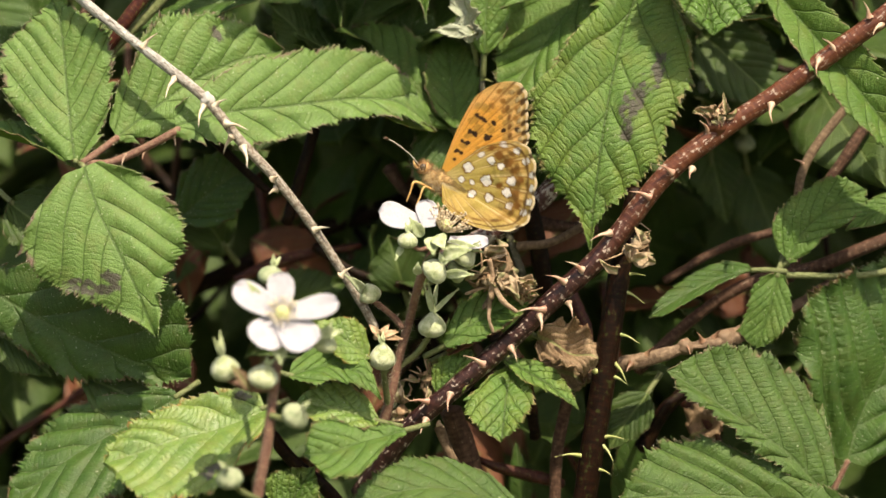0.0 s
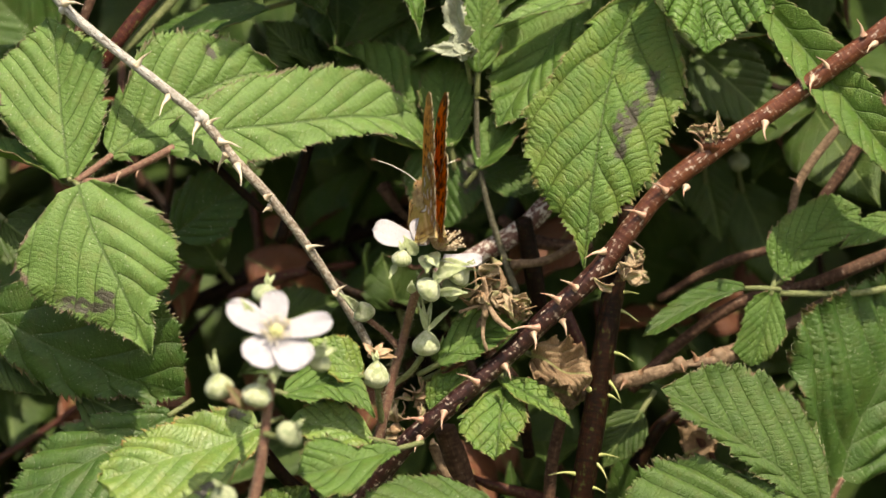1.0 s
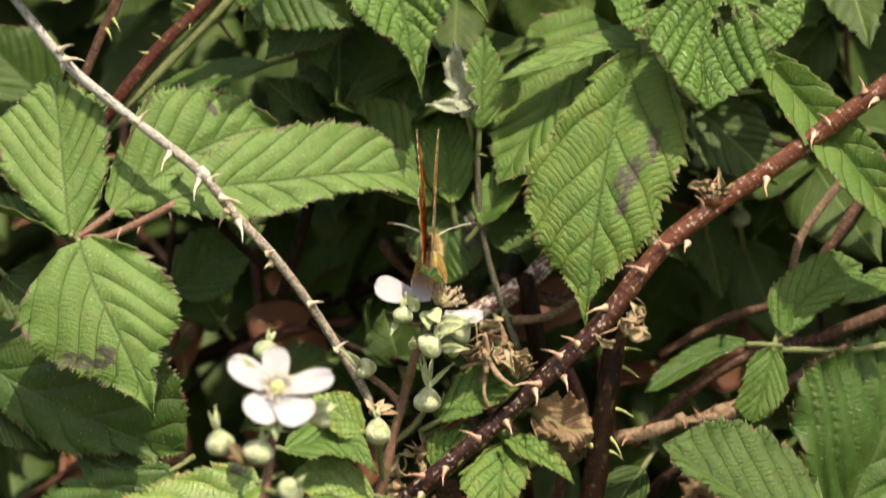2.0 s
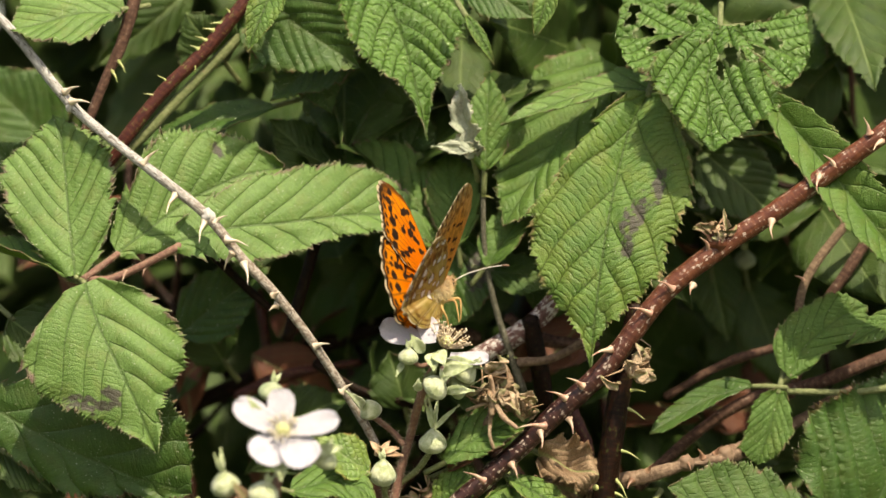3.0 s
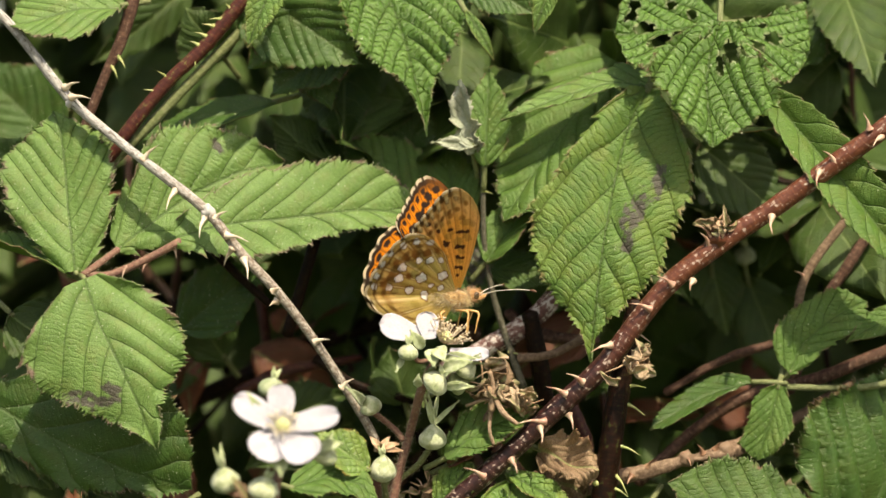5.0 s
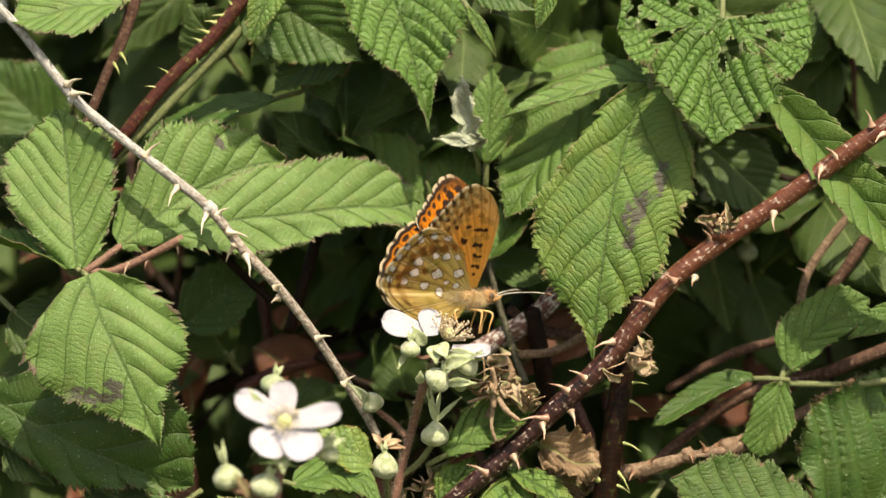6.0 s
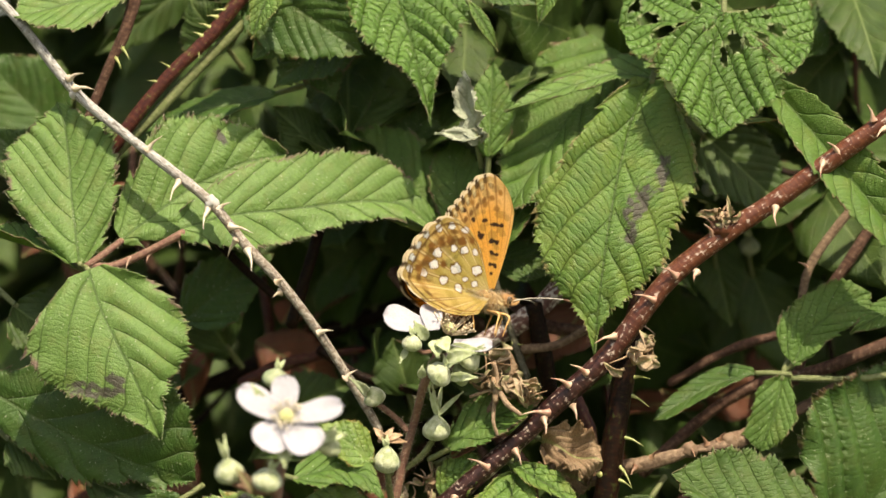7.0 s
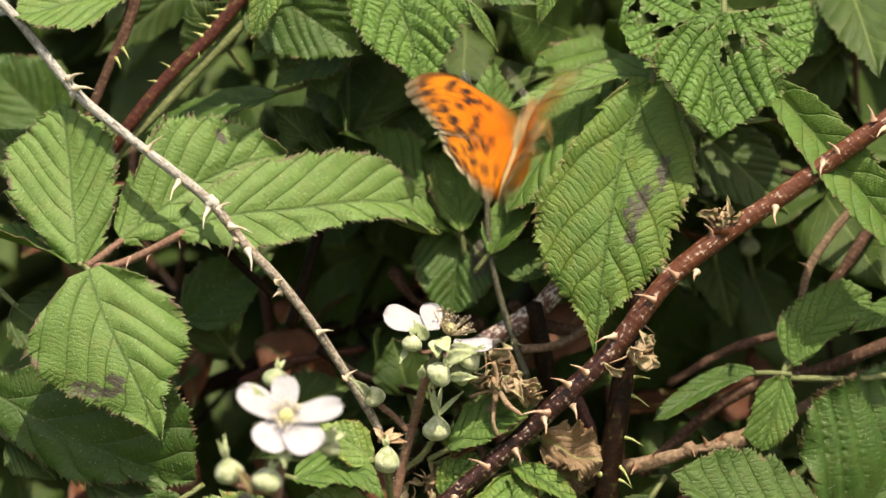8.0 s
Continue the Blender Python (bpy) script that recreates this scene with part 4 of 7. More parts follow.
leaf((-0.0087, -0.0200, 0.6777), (-0.0333, -0.0280, 0.6723), 19, LEAF, LIGHT_GREEN, facing=(0, -0.75, 0.66), left=(0.9, 2.7, 4.6, 6.6, 8.8, 10.4, 9.4, 8.3, 0.0), right=(1.2, 2.9, 3.1, 3.4, 6.7, 8.5, 8.6, 6.0, 0.0), tooth=0.09, arch=0.02, rib=(0.0, -0.1, -0.2, -0.3, -0.6, -1.0, -1.1, -0.6, 0.0), rows=220, cols=48, seed=13, pleat=0.030, veins=5)
leaf((0.0202, -0.0140, 0.6574), (-0.0224, -0.0300, 0.6594), 20, LEAF_MID, LIGHT_GREEN, facing=(0, -0.7, 0.7), a=0.5, b=0.5, bow=0.10, seed=14, veins=7)
leaf((-0.0396, -0.0040, 0.6553), (-0.0313, -0.0040, 0.6678), 16, LEAF_FRESH, LIGHT_GREEN, facing=UP, seed=15, veins=6)
leaf((0.0174, 0.0030, 0.6920), (0.0149, -0.0110, 0.6748), 16, LEAF_FRESH, "small fresh green bramble leaf behind a red cane", facing=(0, -0.8, 0.6), left=(1.9, 5.2, 5.9, 6.5, 6.8, 5.7, 4.4, 2.6, 0.0), right=(1.0, 3.8, 5.9, 7.5, 9.1, 10.0, 8.8, 5.8, 0.0), tooth=0.09, arch=0.02, rib=(0.0, 0.1, 0.2, 0.2, 0.3, 0.2, 0.1, 0.1, 0.0), rows=220, cols=48, seed=16, veins=5, teeth=16,)
leaf((0.0160, 0.0030, 0.6937), (0.0338, -0.0090, 0.6823), 8, LEAF_FRESH, "small fresh green bramble leaf behind a red cane", facing=(0.1, -0.7, 0.7), left=(0.9, 3.1, 4.2, 4.3, 4.5, 3.7, 2.8, 1.6, 0.0), right=(0.6, 1.8, 3.1, 3.4, 2.8, 1.9, 1.1, 0.5, 0.0), tooth=0.09, arch=0.02, rib=(0.0, -0.2, -0.5, -0.7, -0.9, -0.7, -0.4, -0.2, 0.0), rows=220, cols=48, seed=17, veins=6, teeth=16,)
leaf((0.0010, -0.0020, 0.6976), (0.0239, -0.0010, 0.7104), 12, LEAF, LIGHT_GREEN, facing=(0, -0.8, 0.6), left=(1.8, 4.9, 6.2, 6.6, 6.6, 6.2, 5.5, 4.0, 0.0), right=(0.7, 2.8, 4.4, 5.4, 5.9, 5.0, 4.1, 2.1, 0.0), tooth=0.09, arch=0.02, rib=(0.0, -0.4, -0.9, -1.3, -1.6, -1.2, -0.8, -0.4, 0.0), rows=220, cols=48, seed=18, veins=7)
leaf((-0.0006, 0.0020, 0.6849), (0.0076, 0.0010, 0.6962), 11, LEAF_FRESH, LIGHT_GREEN, facing=UP, a=0.5, b=0.6, seed=19, veins=5)
leaf((0.0518, 0.0120, 0.7895), (0.0370, 0.0040, 0.7202), 36, LEAF_FRESH, "large green bramble leaf hanging, with purple-grey stains", facing=(0, -0.86, 0.5), left=(2.5, 13.6, 18.5, 19.0, 16.4, 14.9, 8.4, 1.5, 0.0), right=(4.9, 8.3, 12.2, 15.2, 19.3, 17.7, 13.0, 3.9, 0.0), rib=(0.0, 2.7, 3.4, 3.5, 3.2, 2.7, 2.0, 1.2, 0.0), tooth=0.09, arch=0.02, rows=220, cols=48, seed=20, cup=-0.06, slope=1.35, veins=6, teeth=24, pleat=0.026, fold=0.10,
     stains=((-0.40, 0.44, 0.13, 0.10), (-0.24, 0.47, 0.08, 0.06), (-0.36, 0.55, 0.13, 0.06), (-0.56, 0.32, 0.11, 0.09)))
leaf((0.0464, 0.0300, 0.7958), (0.0154, 0.0180, 0.7563), 29, LEAF, "dark green bramble leaf with pleated surface", facing=(-0.2, -0.8, 0.6), left=(1.4, 5.2, 8.4, 9.6, 9.7, 9.0, 8.3, 6.1, 0.0), right=(12.9, 17.0, 18.9, 18.9, 17.7, 14.9, 10.8, 5.9, 0.0), tooth=0.09, arch=0.02, rib=(0.0, 0.7, 1.4, 2.1, 1.9, 1.5, 1.1, 0.5, 0.0), rows=220, cols=48, seed=21, veins=8, pleat=0.032)
leaf((0.0521, 0.0130, 0.7900), (0.0148, 0.0150, 0.7815), 9, LEAF_DOT, "bramble leaf folded over, showing its pale edge", facing=(-0.1, -0.62, 0.78), left=(0.0, 1.4, 2.6, 3.0, 3.3, 2.6, 1.9, 0.9, 0.0), right=(6.1, 7.6, 5.7, 5.4, 4.5, 3.8, 3.2, 1.7, 0.0), tooth=0.09, arch=0.02, rib=(0.0, 2.5, 4.2, 3.7, 3.2, 2.5, 1.7, 0.9, 0.0), rows=220, cols=48, seed=22)
leaf((-0.0152, 0.0240, 0.8249), (-0.0036, 0.0120, 0.7778), 34, LEAF_GLOSSY, "glossy green bramble leaf with deep pleats", facing=(0.05, -0.72, 0.7), left=(10.7, 16.7, 19.3, 18.7, 14.4, 9.0, 3.8, 1.3, 0.0), right=(10.1, 13.8, 15.0, 14.7, 12.3, 7.8, 3.0, 1.5, 0.0), tooth=0.09, arch=0.02, rib=(0.0, 0.4, 0.8, 0.4, -0.1, -0.3, -0.5, -0.6, 0.0), rows=220, cols=48, seed=23, veins=8, pleat=0.042, fold=0.16,)
leaf((-0.0399, 0.0040, 0.8190), (-0.0482, 0.0000, 0.7991), 9, LEAF_FRESH, LIGHT_GREEN, facing=UP, seed=24)
leaf((0.0059, 0.0060, 0.8085), (0.0131, 0.0060, 0.7963), 3.5, LEAF_FRESH, LIGHT_GREEN, facing=UP, seed=25)
leaf((0.0283, 0.0080, 0.8178), (0.0231, 0.0080, 0.8028), 6, LEAF_FRESH, LIGHT_GREEN, facing=UP, seed=26)
leaf((0.0065, 0.0200, 0.8185), (0.0228, 0.0160, 0.8083), 14, LEAF_DARK, DARK_GREEN, facing=FRONT, seed=27)
# leaf eaten by larvae, in three lobes
leaf((0.0693, 0.0050, 0.8059), (0.0671, -0.0020, 0.7745), 32, LEAF_GLOSSY, "green bramble leaf eaten into holes by larvae", facing=(0, -0.66, 0.75), left=(3.8, 7.9, 11.9, 15.4, 18.2, 17.5, 13.2, 6.5, 0.0), right=(5.8, 9.2, 12.4, 13.9, 13.7, 9.8, 8.1, 5.1, 0.0), rib=(0.0, 1.0, 2.1, 2.4, 2.6, 2.0, 1.5, 0.7, 0.0), seed=28, slope=1.7, veins=4, pleat=0.036, rows=160, cols=64, tooth=0.09, arch=0.02,
     holes=((-0.42, 0.25, 0.16, 0.09), (-0.20, 0.34, 0.06, 0.10), (-0.78, 0.24, 0.16, 0.06), (0.30, 0.10, 0.14, 0.05)))
leaf((0.0699, 0.0140, 0.8059), (0.0435, 0.0160, 0.8036), 26, LEAF_GLOSSY, "green bramble leaf eaten into holes by larvae", facing=(0, -0.8, 0.6), left=(1.2, 3.9, 6.3, 8.4, 10.2, 11.7, 13.1, 11.1, 0.0), right=(2.3, 6.2, 8.8, 11.5, 12.6, 13.2, 12.9, 11.3, 0.0), rib=(0.0, -0.2, -0.4, -0.6, -0.8, -0.6, -0.4, -0.2, 0.0), seed=29, veins=5, pleat=0.036, rows=160, cols=64, tooth=0.09, arch=0.02,
     holes=((-0.38, 0.58, 0.16, 0.12), (-0.22, 0.38, 0.11, 0.08), (0.08, 0.72, 0.12, 0.10), (0.36, 0.84, 0.10, 0.07), (0.58, 0.80, 0.10, 0.06), (0.62, 0.45, 0.12, 0.05), (0.40, 0.26, 0.16, 0.05)))
leaf((0.0713, 0.0140, 0.8054), (0.0922, 0.0150, 0.7984), 27, LEAF_GLOSSY, "green bramble leaf eaten into holes by larvae", facing=(0.1, -0.8, 0.6), left=(0.4, 2.1, 4.6, 7.2, 9.9, 12.3, 14.7, 10.0, 0.0), right=(1.3, 3.9, 6.4, 9.0, 10.7, 12.4, 12.1, 10.3, 0.0), rib=(0.0, 0.4, 0.8, 1.1, 1.4, 1.4, 1.3, 0.7, 0.0), seed=30, veins=4, pleat=0.036, rows=140, cols=64, tooth=0.09, arch=0.02,
     holes=((0.34, 0.36, 0.16, 0.11), (-0.15, 0.55, 0.16, 0.10), (0.10, 0.20, 0.18, 0.06), (-0.55, 0.40, 0.12, 0.05)))
leaf((0.0711, 0.0040, 0.7782), (0.0836, 0.0060, 0.7794), 3, LEAF_YELLOW, LIGHT_GREEN, facing=(0, -0.4, 0.9), bow=0.12, seed=31)
leaf((0.0798, 0.0080, 0.7896), (0.1200, 0.0020, 0.7389), 14.5, LEAF, "long bramble leaf folded along its midrib", facing=(-0.3, -0.75, 0.6), a=0.5, b=0.6, seed=32, fold=0.6, veins=10)
leaf((-0.0793, 0.0140, 0.8105), (-0.1076, 0.0080, 0.8049), 23, LEAF_DOT, LIGHT_GREEN, facing=(0, -0.7, 0.7), left=(0.9, 3.9, 6.7, 9.1, 10.9, 9.6, 8.0, 5.4, 0.0), right=(4.1, 8.2, 10.6, 11.8, 12.4, 12.4, 10.3, 7.2, 0.0), tooth=0.09, arch=0.02, rib=(0.0, 0.3, 0.5, 0.7, 0.4, 0.2, 0.1, 0.0, 0.0), rows=220, cols=48, seed=33, veins=7)
leaf((0.0957, 0.0020, 0.6609), (0.0562, -0.0020, 0.6916), 23, LEAF_MID, "bramble leaf in full light with toothed edge", facing=(0.05, -0.84, 0.54), left=(0.8, 3.0, 4.3, 4.8, 4.5, 4.2, 4.2, 4.1, 0.0), right=(5.5, 10.8, 15.3, 17.5, 18.3, 17.7, 15.7, 11.1, 0.0), tooth=0.09, arch=0.02, rib=(0.0, 0.8, 1.5, 1.4, 1.3, 1.2, 1.0, 0.6, 0.0), rows=220, cols=48, seed=34, veins=7, pleat=0.040)
leaf((0.1032, 0.0200, 0.6673), (0.1188, 0.0280, 0.7224), 48, LEAF_DARK, "broad bramble leaf with wide pleats", facing=(0.3, -0.93, -0.2), left=(7.2, 13.5, 19.7, 25.6, 27.6, 26.2, 18.6, 8.5, 0.0), right=(5.0, 11.0, 18.1, 19.0, 20.2, 19.8, 17.6, 15.3, 0.0), tooth=0.09, arch=0.02, rib=(0.0, 0.1, 0.4, 1.5, 2.1, 1.6, 1.1, 0.5, 0.0), rows=220, cols=48, seed=35, veins=6, pleat=0.046, stalk=[(0.0976, 0.0200, 0.6576), (0.1005, 0.0200, 0.6633), (0.1026, 0.0200, 0.6676)], stalk_mat=STALK_RED)
leaf((0.1064, 0.0000, 0.6564), (0.0437, -0.0080, 0.6598), 30, LEAF_MID, "bramble leaf in full light with toothed edge", facing=(0, -0.82, 0.57), left=(3.1, 7.3, 10.4, 12.7, 14.2, 15.6, 14.0, 11.0, 0.0), right=(2.2, 3.5, 5.1, 8.8, 12.6, 14.3, 16.0, 12.0, 0.0), tooth=0.09, arch=0.02, rib=(0.0, 0.9, 1.8, 2.2, 2.1, 2.0, 1.4, 0.7, 0.0), rows=220, cols=48, seed=36, veins=8, pleat=0.040)

# ---- leaves further back ----
leaf((0.0873, 0.0166, 0.7180), (0.1068, 0.0172, 0.7361), 13, LEAF, "small bramble leaf of a trio on a thin stalk", facing=(0, -0.95, 0.3), left=(4.8, 8.5, 8.4, 8.2, 7.9, 7.4, 7.1, 6.2, 0.0), right=(0.6, 3.2, 4.8, 5.0, 5.4, 6.0, 5.6, 4.0, 0.0), tooth=0.09, arch=0.02, rib=(0.0, -1.4, -2.8, -3.1, -2.9, -2.7, -2.2, -1.1, 0.0), seed=41, veins=7, rows=80, teeth=14)
leaf((0.0780, 0.0166, 0.7158), (0.0521, 0.0161, 0.7039), 8, LEAF_DARK, "narrow bramble leaf of a trio on a thin stalk", facing=(0, -0.6, 0.8), left=(0.1, 1.1, 2.1, 3.0, 3.2, 3.4, 3.5, 2.4, 0.0), right=(2.7, 4.9, 5.4, 5.5, 4.8, 4.2, 3.2, 2.3, 0.0), tooth=0.09, arch=0.02, rib=(0.0, 0.7, 1.4, 1.9, 1.8, 1.6, 1.2, 0.6, 0.0), seed=42, veins=8, rows=80, teeth=16, stalk=[(0.0868, 0.0172, 0.7154), (0.0818, 0.0169, 0.7158), (0.0779, 0.0166, 0.7158)])
leaf((0.0847, 0.0161, 0.7150), (0.0791, 0.0155, 0.6963), 12, LEAF, "small bramble leaf of a trio on a thin stalk", facing=(0, -0.8, 0.6), left=(1.9, 3.4, 4.5, 5.6, 6.2, 5.4, 4.7, 3.2, 0.0), right=(1.0, 3.8, 5.5, 5.5, 5.5, 5.5, 5.5, 5.1, 0.0), tooth=0.09, arch=0.02, rib=(0.0, -0.1, -0.3, -0.4, -0.5, -0.4, -0.3, -0.1, 0.0), seed=43, veins=7, rows=80, teeth=14)
leaf((0.1171, 0.0155, 0.7338), (0.1014, 0.0144, 0.7258), 8, LEAF, LIGHT_GREEN, facing=UP, seed=44, rows=80)
leaf((0.1016, 0.0600, 0.8236), (0.1095, 0.0225, 0.7908), 20, LEAF_SHADED, DARK_GREEN, facing=(0.1, -0.9, -0.4), seed=45, rows=80, b=0.7)
leaf((-0.0646, 0.0620, 0.8193), (-0.0908, 0.0580, 0.7971), 13, LEAF_SHADED, DARK_GREEN, facing=(0, -0.88, -0.47), seed=46, rows=80)
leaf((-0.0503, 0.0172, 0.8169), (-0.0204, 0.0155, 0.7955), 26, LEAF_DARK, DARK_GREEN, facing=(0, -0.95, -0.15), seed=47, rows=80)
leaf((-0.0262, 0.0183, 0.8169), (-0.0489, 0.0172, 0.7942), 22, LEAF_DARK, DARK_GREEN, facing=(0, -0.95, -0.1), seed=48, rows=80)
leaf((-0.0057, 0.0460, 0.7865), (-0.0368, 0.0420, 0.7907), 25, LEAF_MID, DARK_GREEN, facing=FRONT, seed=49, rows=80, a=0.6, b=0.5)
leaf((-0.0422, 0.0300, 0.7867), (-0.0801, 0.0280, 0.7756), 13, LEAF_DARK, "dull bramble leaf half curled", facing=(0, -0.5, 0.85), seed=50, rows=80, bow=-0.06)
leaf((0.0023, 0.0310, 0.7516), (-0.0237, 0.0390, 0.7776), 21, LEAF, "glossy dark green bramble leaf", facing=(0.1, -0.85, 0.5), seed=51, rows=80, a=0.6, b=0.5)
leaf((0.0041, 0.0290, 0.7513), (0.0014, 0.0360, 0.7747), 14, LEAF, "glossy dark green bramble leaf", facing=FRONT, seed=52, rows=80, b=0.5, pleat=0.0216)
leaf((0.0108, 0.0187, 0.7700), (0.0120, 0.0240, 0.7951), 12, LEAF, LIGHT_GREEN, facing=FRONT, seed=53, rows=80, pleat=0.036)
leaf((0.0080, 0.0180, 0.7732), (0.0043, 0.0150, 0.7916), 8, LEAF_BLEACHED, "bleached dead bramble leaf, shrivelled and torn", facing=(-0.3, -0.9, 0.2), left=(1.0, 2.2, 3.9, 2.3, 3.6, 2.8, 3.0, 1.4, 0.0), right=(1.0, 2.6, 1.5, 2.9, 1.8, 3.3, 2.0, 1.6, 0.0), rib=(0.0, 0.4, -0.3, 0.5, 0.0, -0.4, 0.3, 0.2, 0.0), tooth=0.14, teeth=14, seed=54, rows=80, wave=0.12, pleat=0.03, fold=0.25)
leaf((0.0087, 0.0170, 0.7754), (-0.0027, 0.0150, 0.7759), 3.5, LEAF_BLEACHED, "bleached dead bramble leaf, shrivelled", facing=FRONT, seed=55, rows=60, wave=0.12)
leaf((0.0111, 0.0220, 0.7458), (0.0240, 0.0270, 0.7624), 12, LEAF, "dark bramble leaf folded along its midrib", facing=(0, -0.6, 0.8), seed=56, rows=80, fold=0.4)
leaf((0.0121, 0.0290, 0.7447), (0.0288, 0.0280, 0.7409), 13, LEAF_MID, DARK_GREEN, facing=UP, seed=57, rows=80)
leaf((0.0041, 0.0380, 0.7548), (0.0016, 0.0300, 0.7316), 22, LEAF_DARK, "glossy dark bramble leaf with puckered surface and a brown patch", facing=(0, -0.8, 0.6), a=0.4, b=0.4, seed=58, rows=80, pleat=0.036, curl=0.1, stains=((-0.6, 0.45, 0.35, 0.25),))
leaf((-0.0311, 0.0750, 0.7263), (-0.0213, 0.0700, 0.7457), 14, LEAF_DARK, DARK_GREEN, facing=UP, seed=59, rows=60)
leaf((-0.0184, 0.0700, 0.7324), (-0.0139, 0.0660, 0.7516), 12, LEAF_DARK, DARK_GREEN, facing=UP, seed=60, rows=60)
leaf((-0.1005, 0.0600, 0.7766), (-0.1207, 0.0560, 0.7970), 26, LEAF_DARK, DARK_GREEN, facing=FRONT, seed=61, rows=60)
leaf((-0.1082, 0.0144, 0.7331), (-0.0956, 0.0155, 0.7218), 20, LEAF_SHADED, DARK_GREEN, facing=UP, seed=62, rows=60)
leaf((-0.1099, 0.0172, 0.6990), (-0.0978, 0.0161, 0.6891), 14, LEAF_SHADED, DARK_GREEN, facing=UP, seed=63, rows=60)
leaf((-0.0898, 0.0144, 0.6892), (-0.0642, 0.0122, 0.6766), 18, LEAF_SHADED, DARK_GREEN, facing=UP, seed=64, rows=60)
leaf((0.0685, 0.0600, 0.7516), (0.0741, 0.0560, 0.7267), 14, LEAF_SHADED, DARK_GREEN, facing=FRONT, seed=65, rows=60)
leaf((0.0522, 0.0225, 0.6845), (0.0422, 0.0207, 0.6704), 12, LEAF_SHADED, DARK_GREEN, facing=UP, seed=66, rows=60)
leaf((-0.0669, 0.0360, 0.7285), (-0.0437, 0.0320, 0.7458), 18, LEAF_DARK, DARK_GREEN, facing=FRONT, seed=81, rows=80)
leaf((-0.0560, 0.0500, 0.7210), (-0.0660, 0.0460, 0.7356), 15, LEAF_SHADED, DARK_GREEN, facing=FRONT, seed=82, rows=60)
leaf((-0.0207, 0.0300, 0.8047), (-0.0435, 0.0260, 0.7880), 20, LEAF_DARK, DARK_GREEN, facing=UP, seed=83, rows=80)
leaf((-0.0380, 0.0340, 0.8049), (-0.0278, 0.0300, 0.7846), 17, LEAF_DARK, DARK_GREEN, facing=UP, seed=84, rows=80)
leaf((-0.0552, 0.0320, 0.7976), (-0.0651, 0.0300, 0.8104), 18, LEAF_SHADED, DARK_GREEN, facing=(0, -0.88, -0.47), seed=85, rows=80)
leaf((-0.0324, 0.0400, 0.7704), (-0.0438, 0.0360, 0.7833), 16, LEAF_SHADED, DARK_GREEN, facing=UP, seed=86, rows=80)
leaf((-0.0208, 0.0400, 0.7661), (-0.0381, 0.0360, 0.7761), 15, LEAF_SHADED, DARK_GREEN, facing=(0, -0.5, 0.85), seed=87, rows=80)
leaf((0.0658, 0.0360, 0.7761), (0.0871, 0.0320, 0.7559), 20, LEAF_SHADED, DARK_GREEN, facing=FRONT, seed=88, rows=80)
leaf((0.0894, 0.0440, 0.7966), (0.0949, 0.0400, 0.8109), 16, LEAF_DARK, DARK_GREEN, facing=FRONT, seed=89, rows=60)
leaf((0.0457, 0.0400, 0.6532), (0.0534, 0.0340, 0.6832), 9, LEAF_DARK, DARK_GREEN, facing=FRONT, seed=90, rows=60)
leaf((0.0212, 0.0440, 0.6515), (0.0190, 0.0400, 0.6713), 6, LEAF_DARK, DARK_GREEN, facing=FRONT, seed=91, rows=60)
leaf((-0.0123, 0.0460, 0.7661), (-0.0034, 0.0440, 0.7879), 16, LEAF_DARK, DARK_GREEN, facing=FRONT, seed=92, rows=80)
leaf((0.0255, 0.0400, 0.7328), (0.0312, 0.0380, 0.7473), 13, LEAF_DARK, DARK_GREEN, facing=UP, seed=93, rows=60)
leaf((-0.0442, 0.0460, 0.7036), (-0.0238, 0.0440, 0.7124), 16, LEAF_SHADED, DARK_GREEN, facing=FRONT, seed=94, rows=60)
leaf((-0.0093, 0.0400, 0.7096), (-0.0136, 0.0380, 0.7241), 16, LEAF_SHADED, DARK_GREEN, facing=FRONT, seed=95, rows=60)
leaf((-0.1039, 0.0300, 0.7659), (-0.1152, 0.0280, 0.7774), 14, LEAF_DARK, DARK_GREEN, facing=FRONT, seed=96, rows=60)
# dead leaves
leaf((0.0240, 0.0050, 0.6995), (0.0390, 0.0020, 0.6933), 12.5, LEAF_DRY, "dead tan leaf, crumpled, caught on the cane", facing=(0, -0.9, 0.4), a=0.35, b=0.3, seed=71, rows=80, wave=0.16, pleat=0.05, fold=0.3)
leaf((0.0221, 0.0120, 0.6922), (0.0361, 0.0100, 0.6880), 9, LEAF_DRY, "dead tan leaf, crumpled, caught on the cane", facing=(0, -0.7, 0.7), a=0.35, b=0.3, seed=72, rows=80, wave=0.16, pleat=0.05)
leaf((0.0015, 0.0020, 0.6954), (0.0170, 0.0020, 0.7032), 5.5, LEAF_RUSTY, "rust-red dead leaf, rolled up", facing=(0, -0.8, 0.6), seed=73, rows=60, wave=0.08, fold=0.6)
leaf((0.0640, 0.0300, 0.6727), (0.0726, 0.0300, 0.6813), 11, LEAF_DRY, "dead tan leaf, crumpled", facing=UP, seed=74, rows=60, wave=0.14)



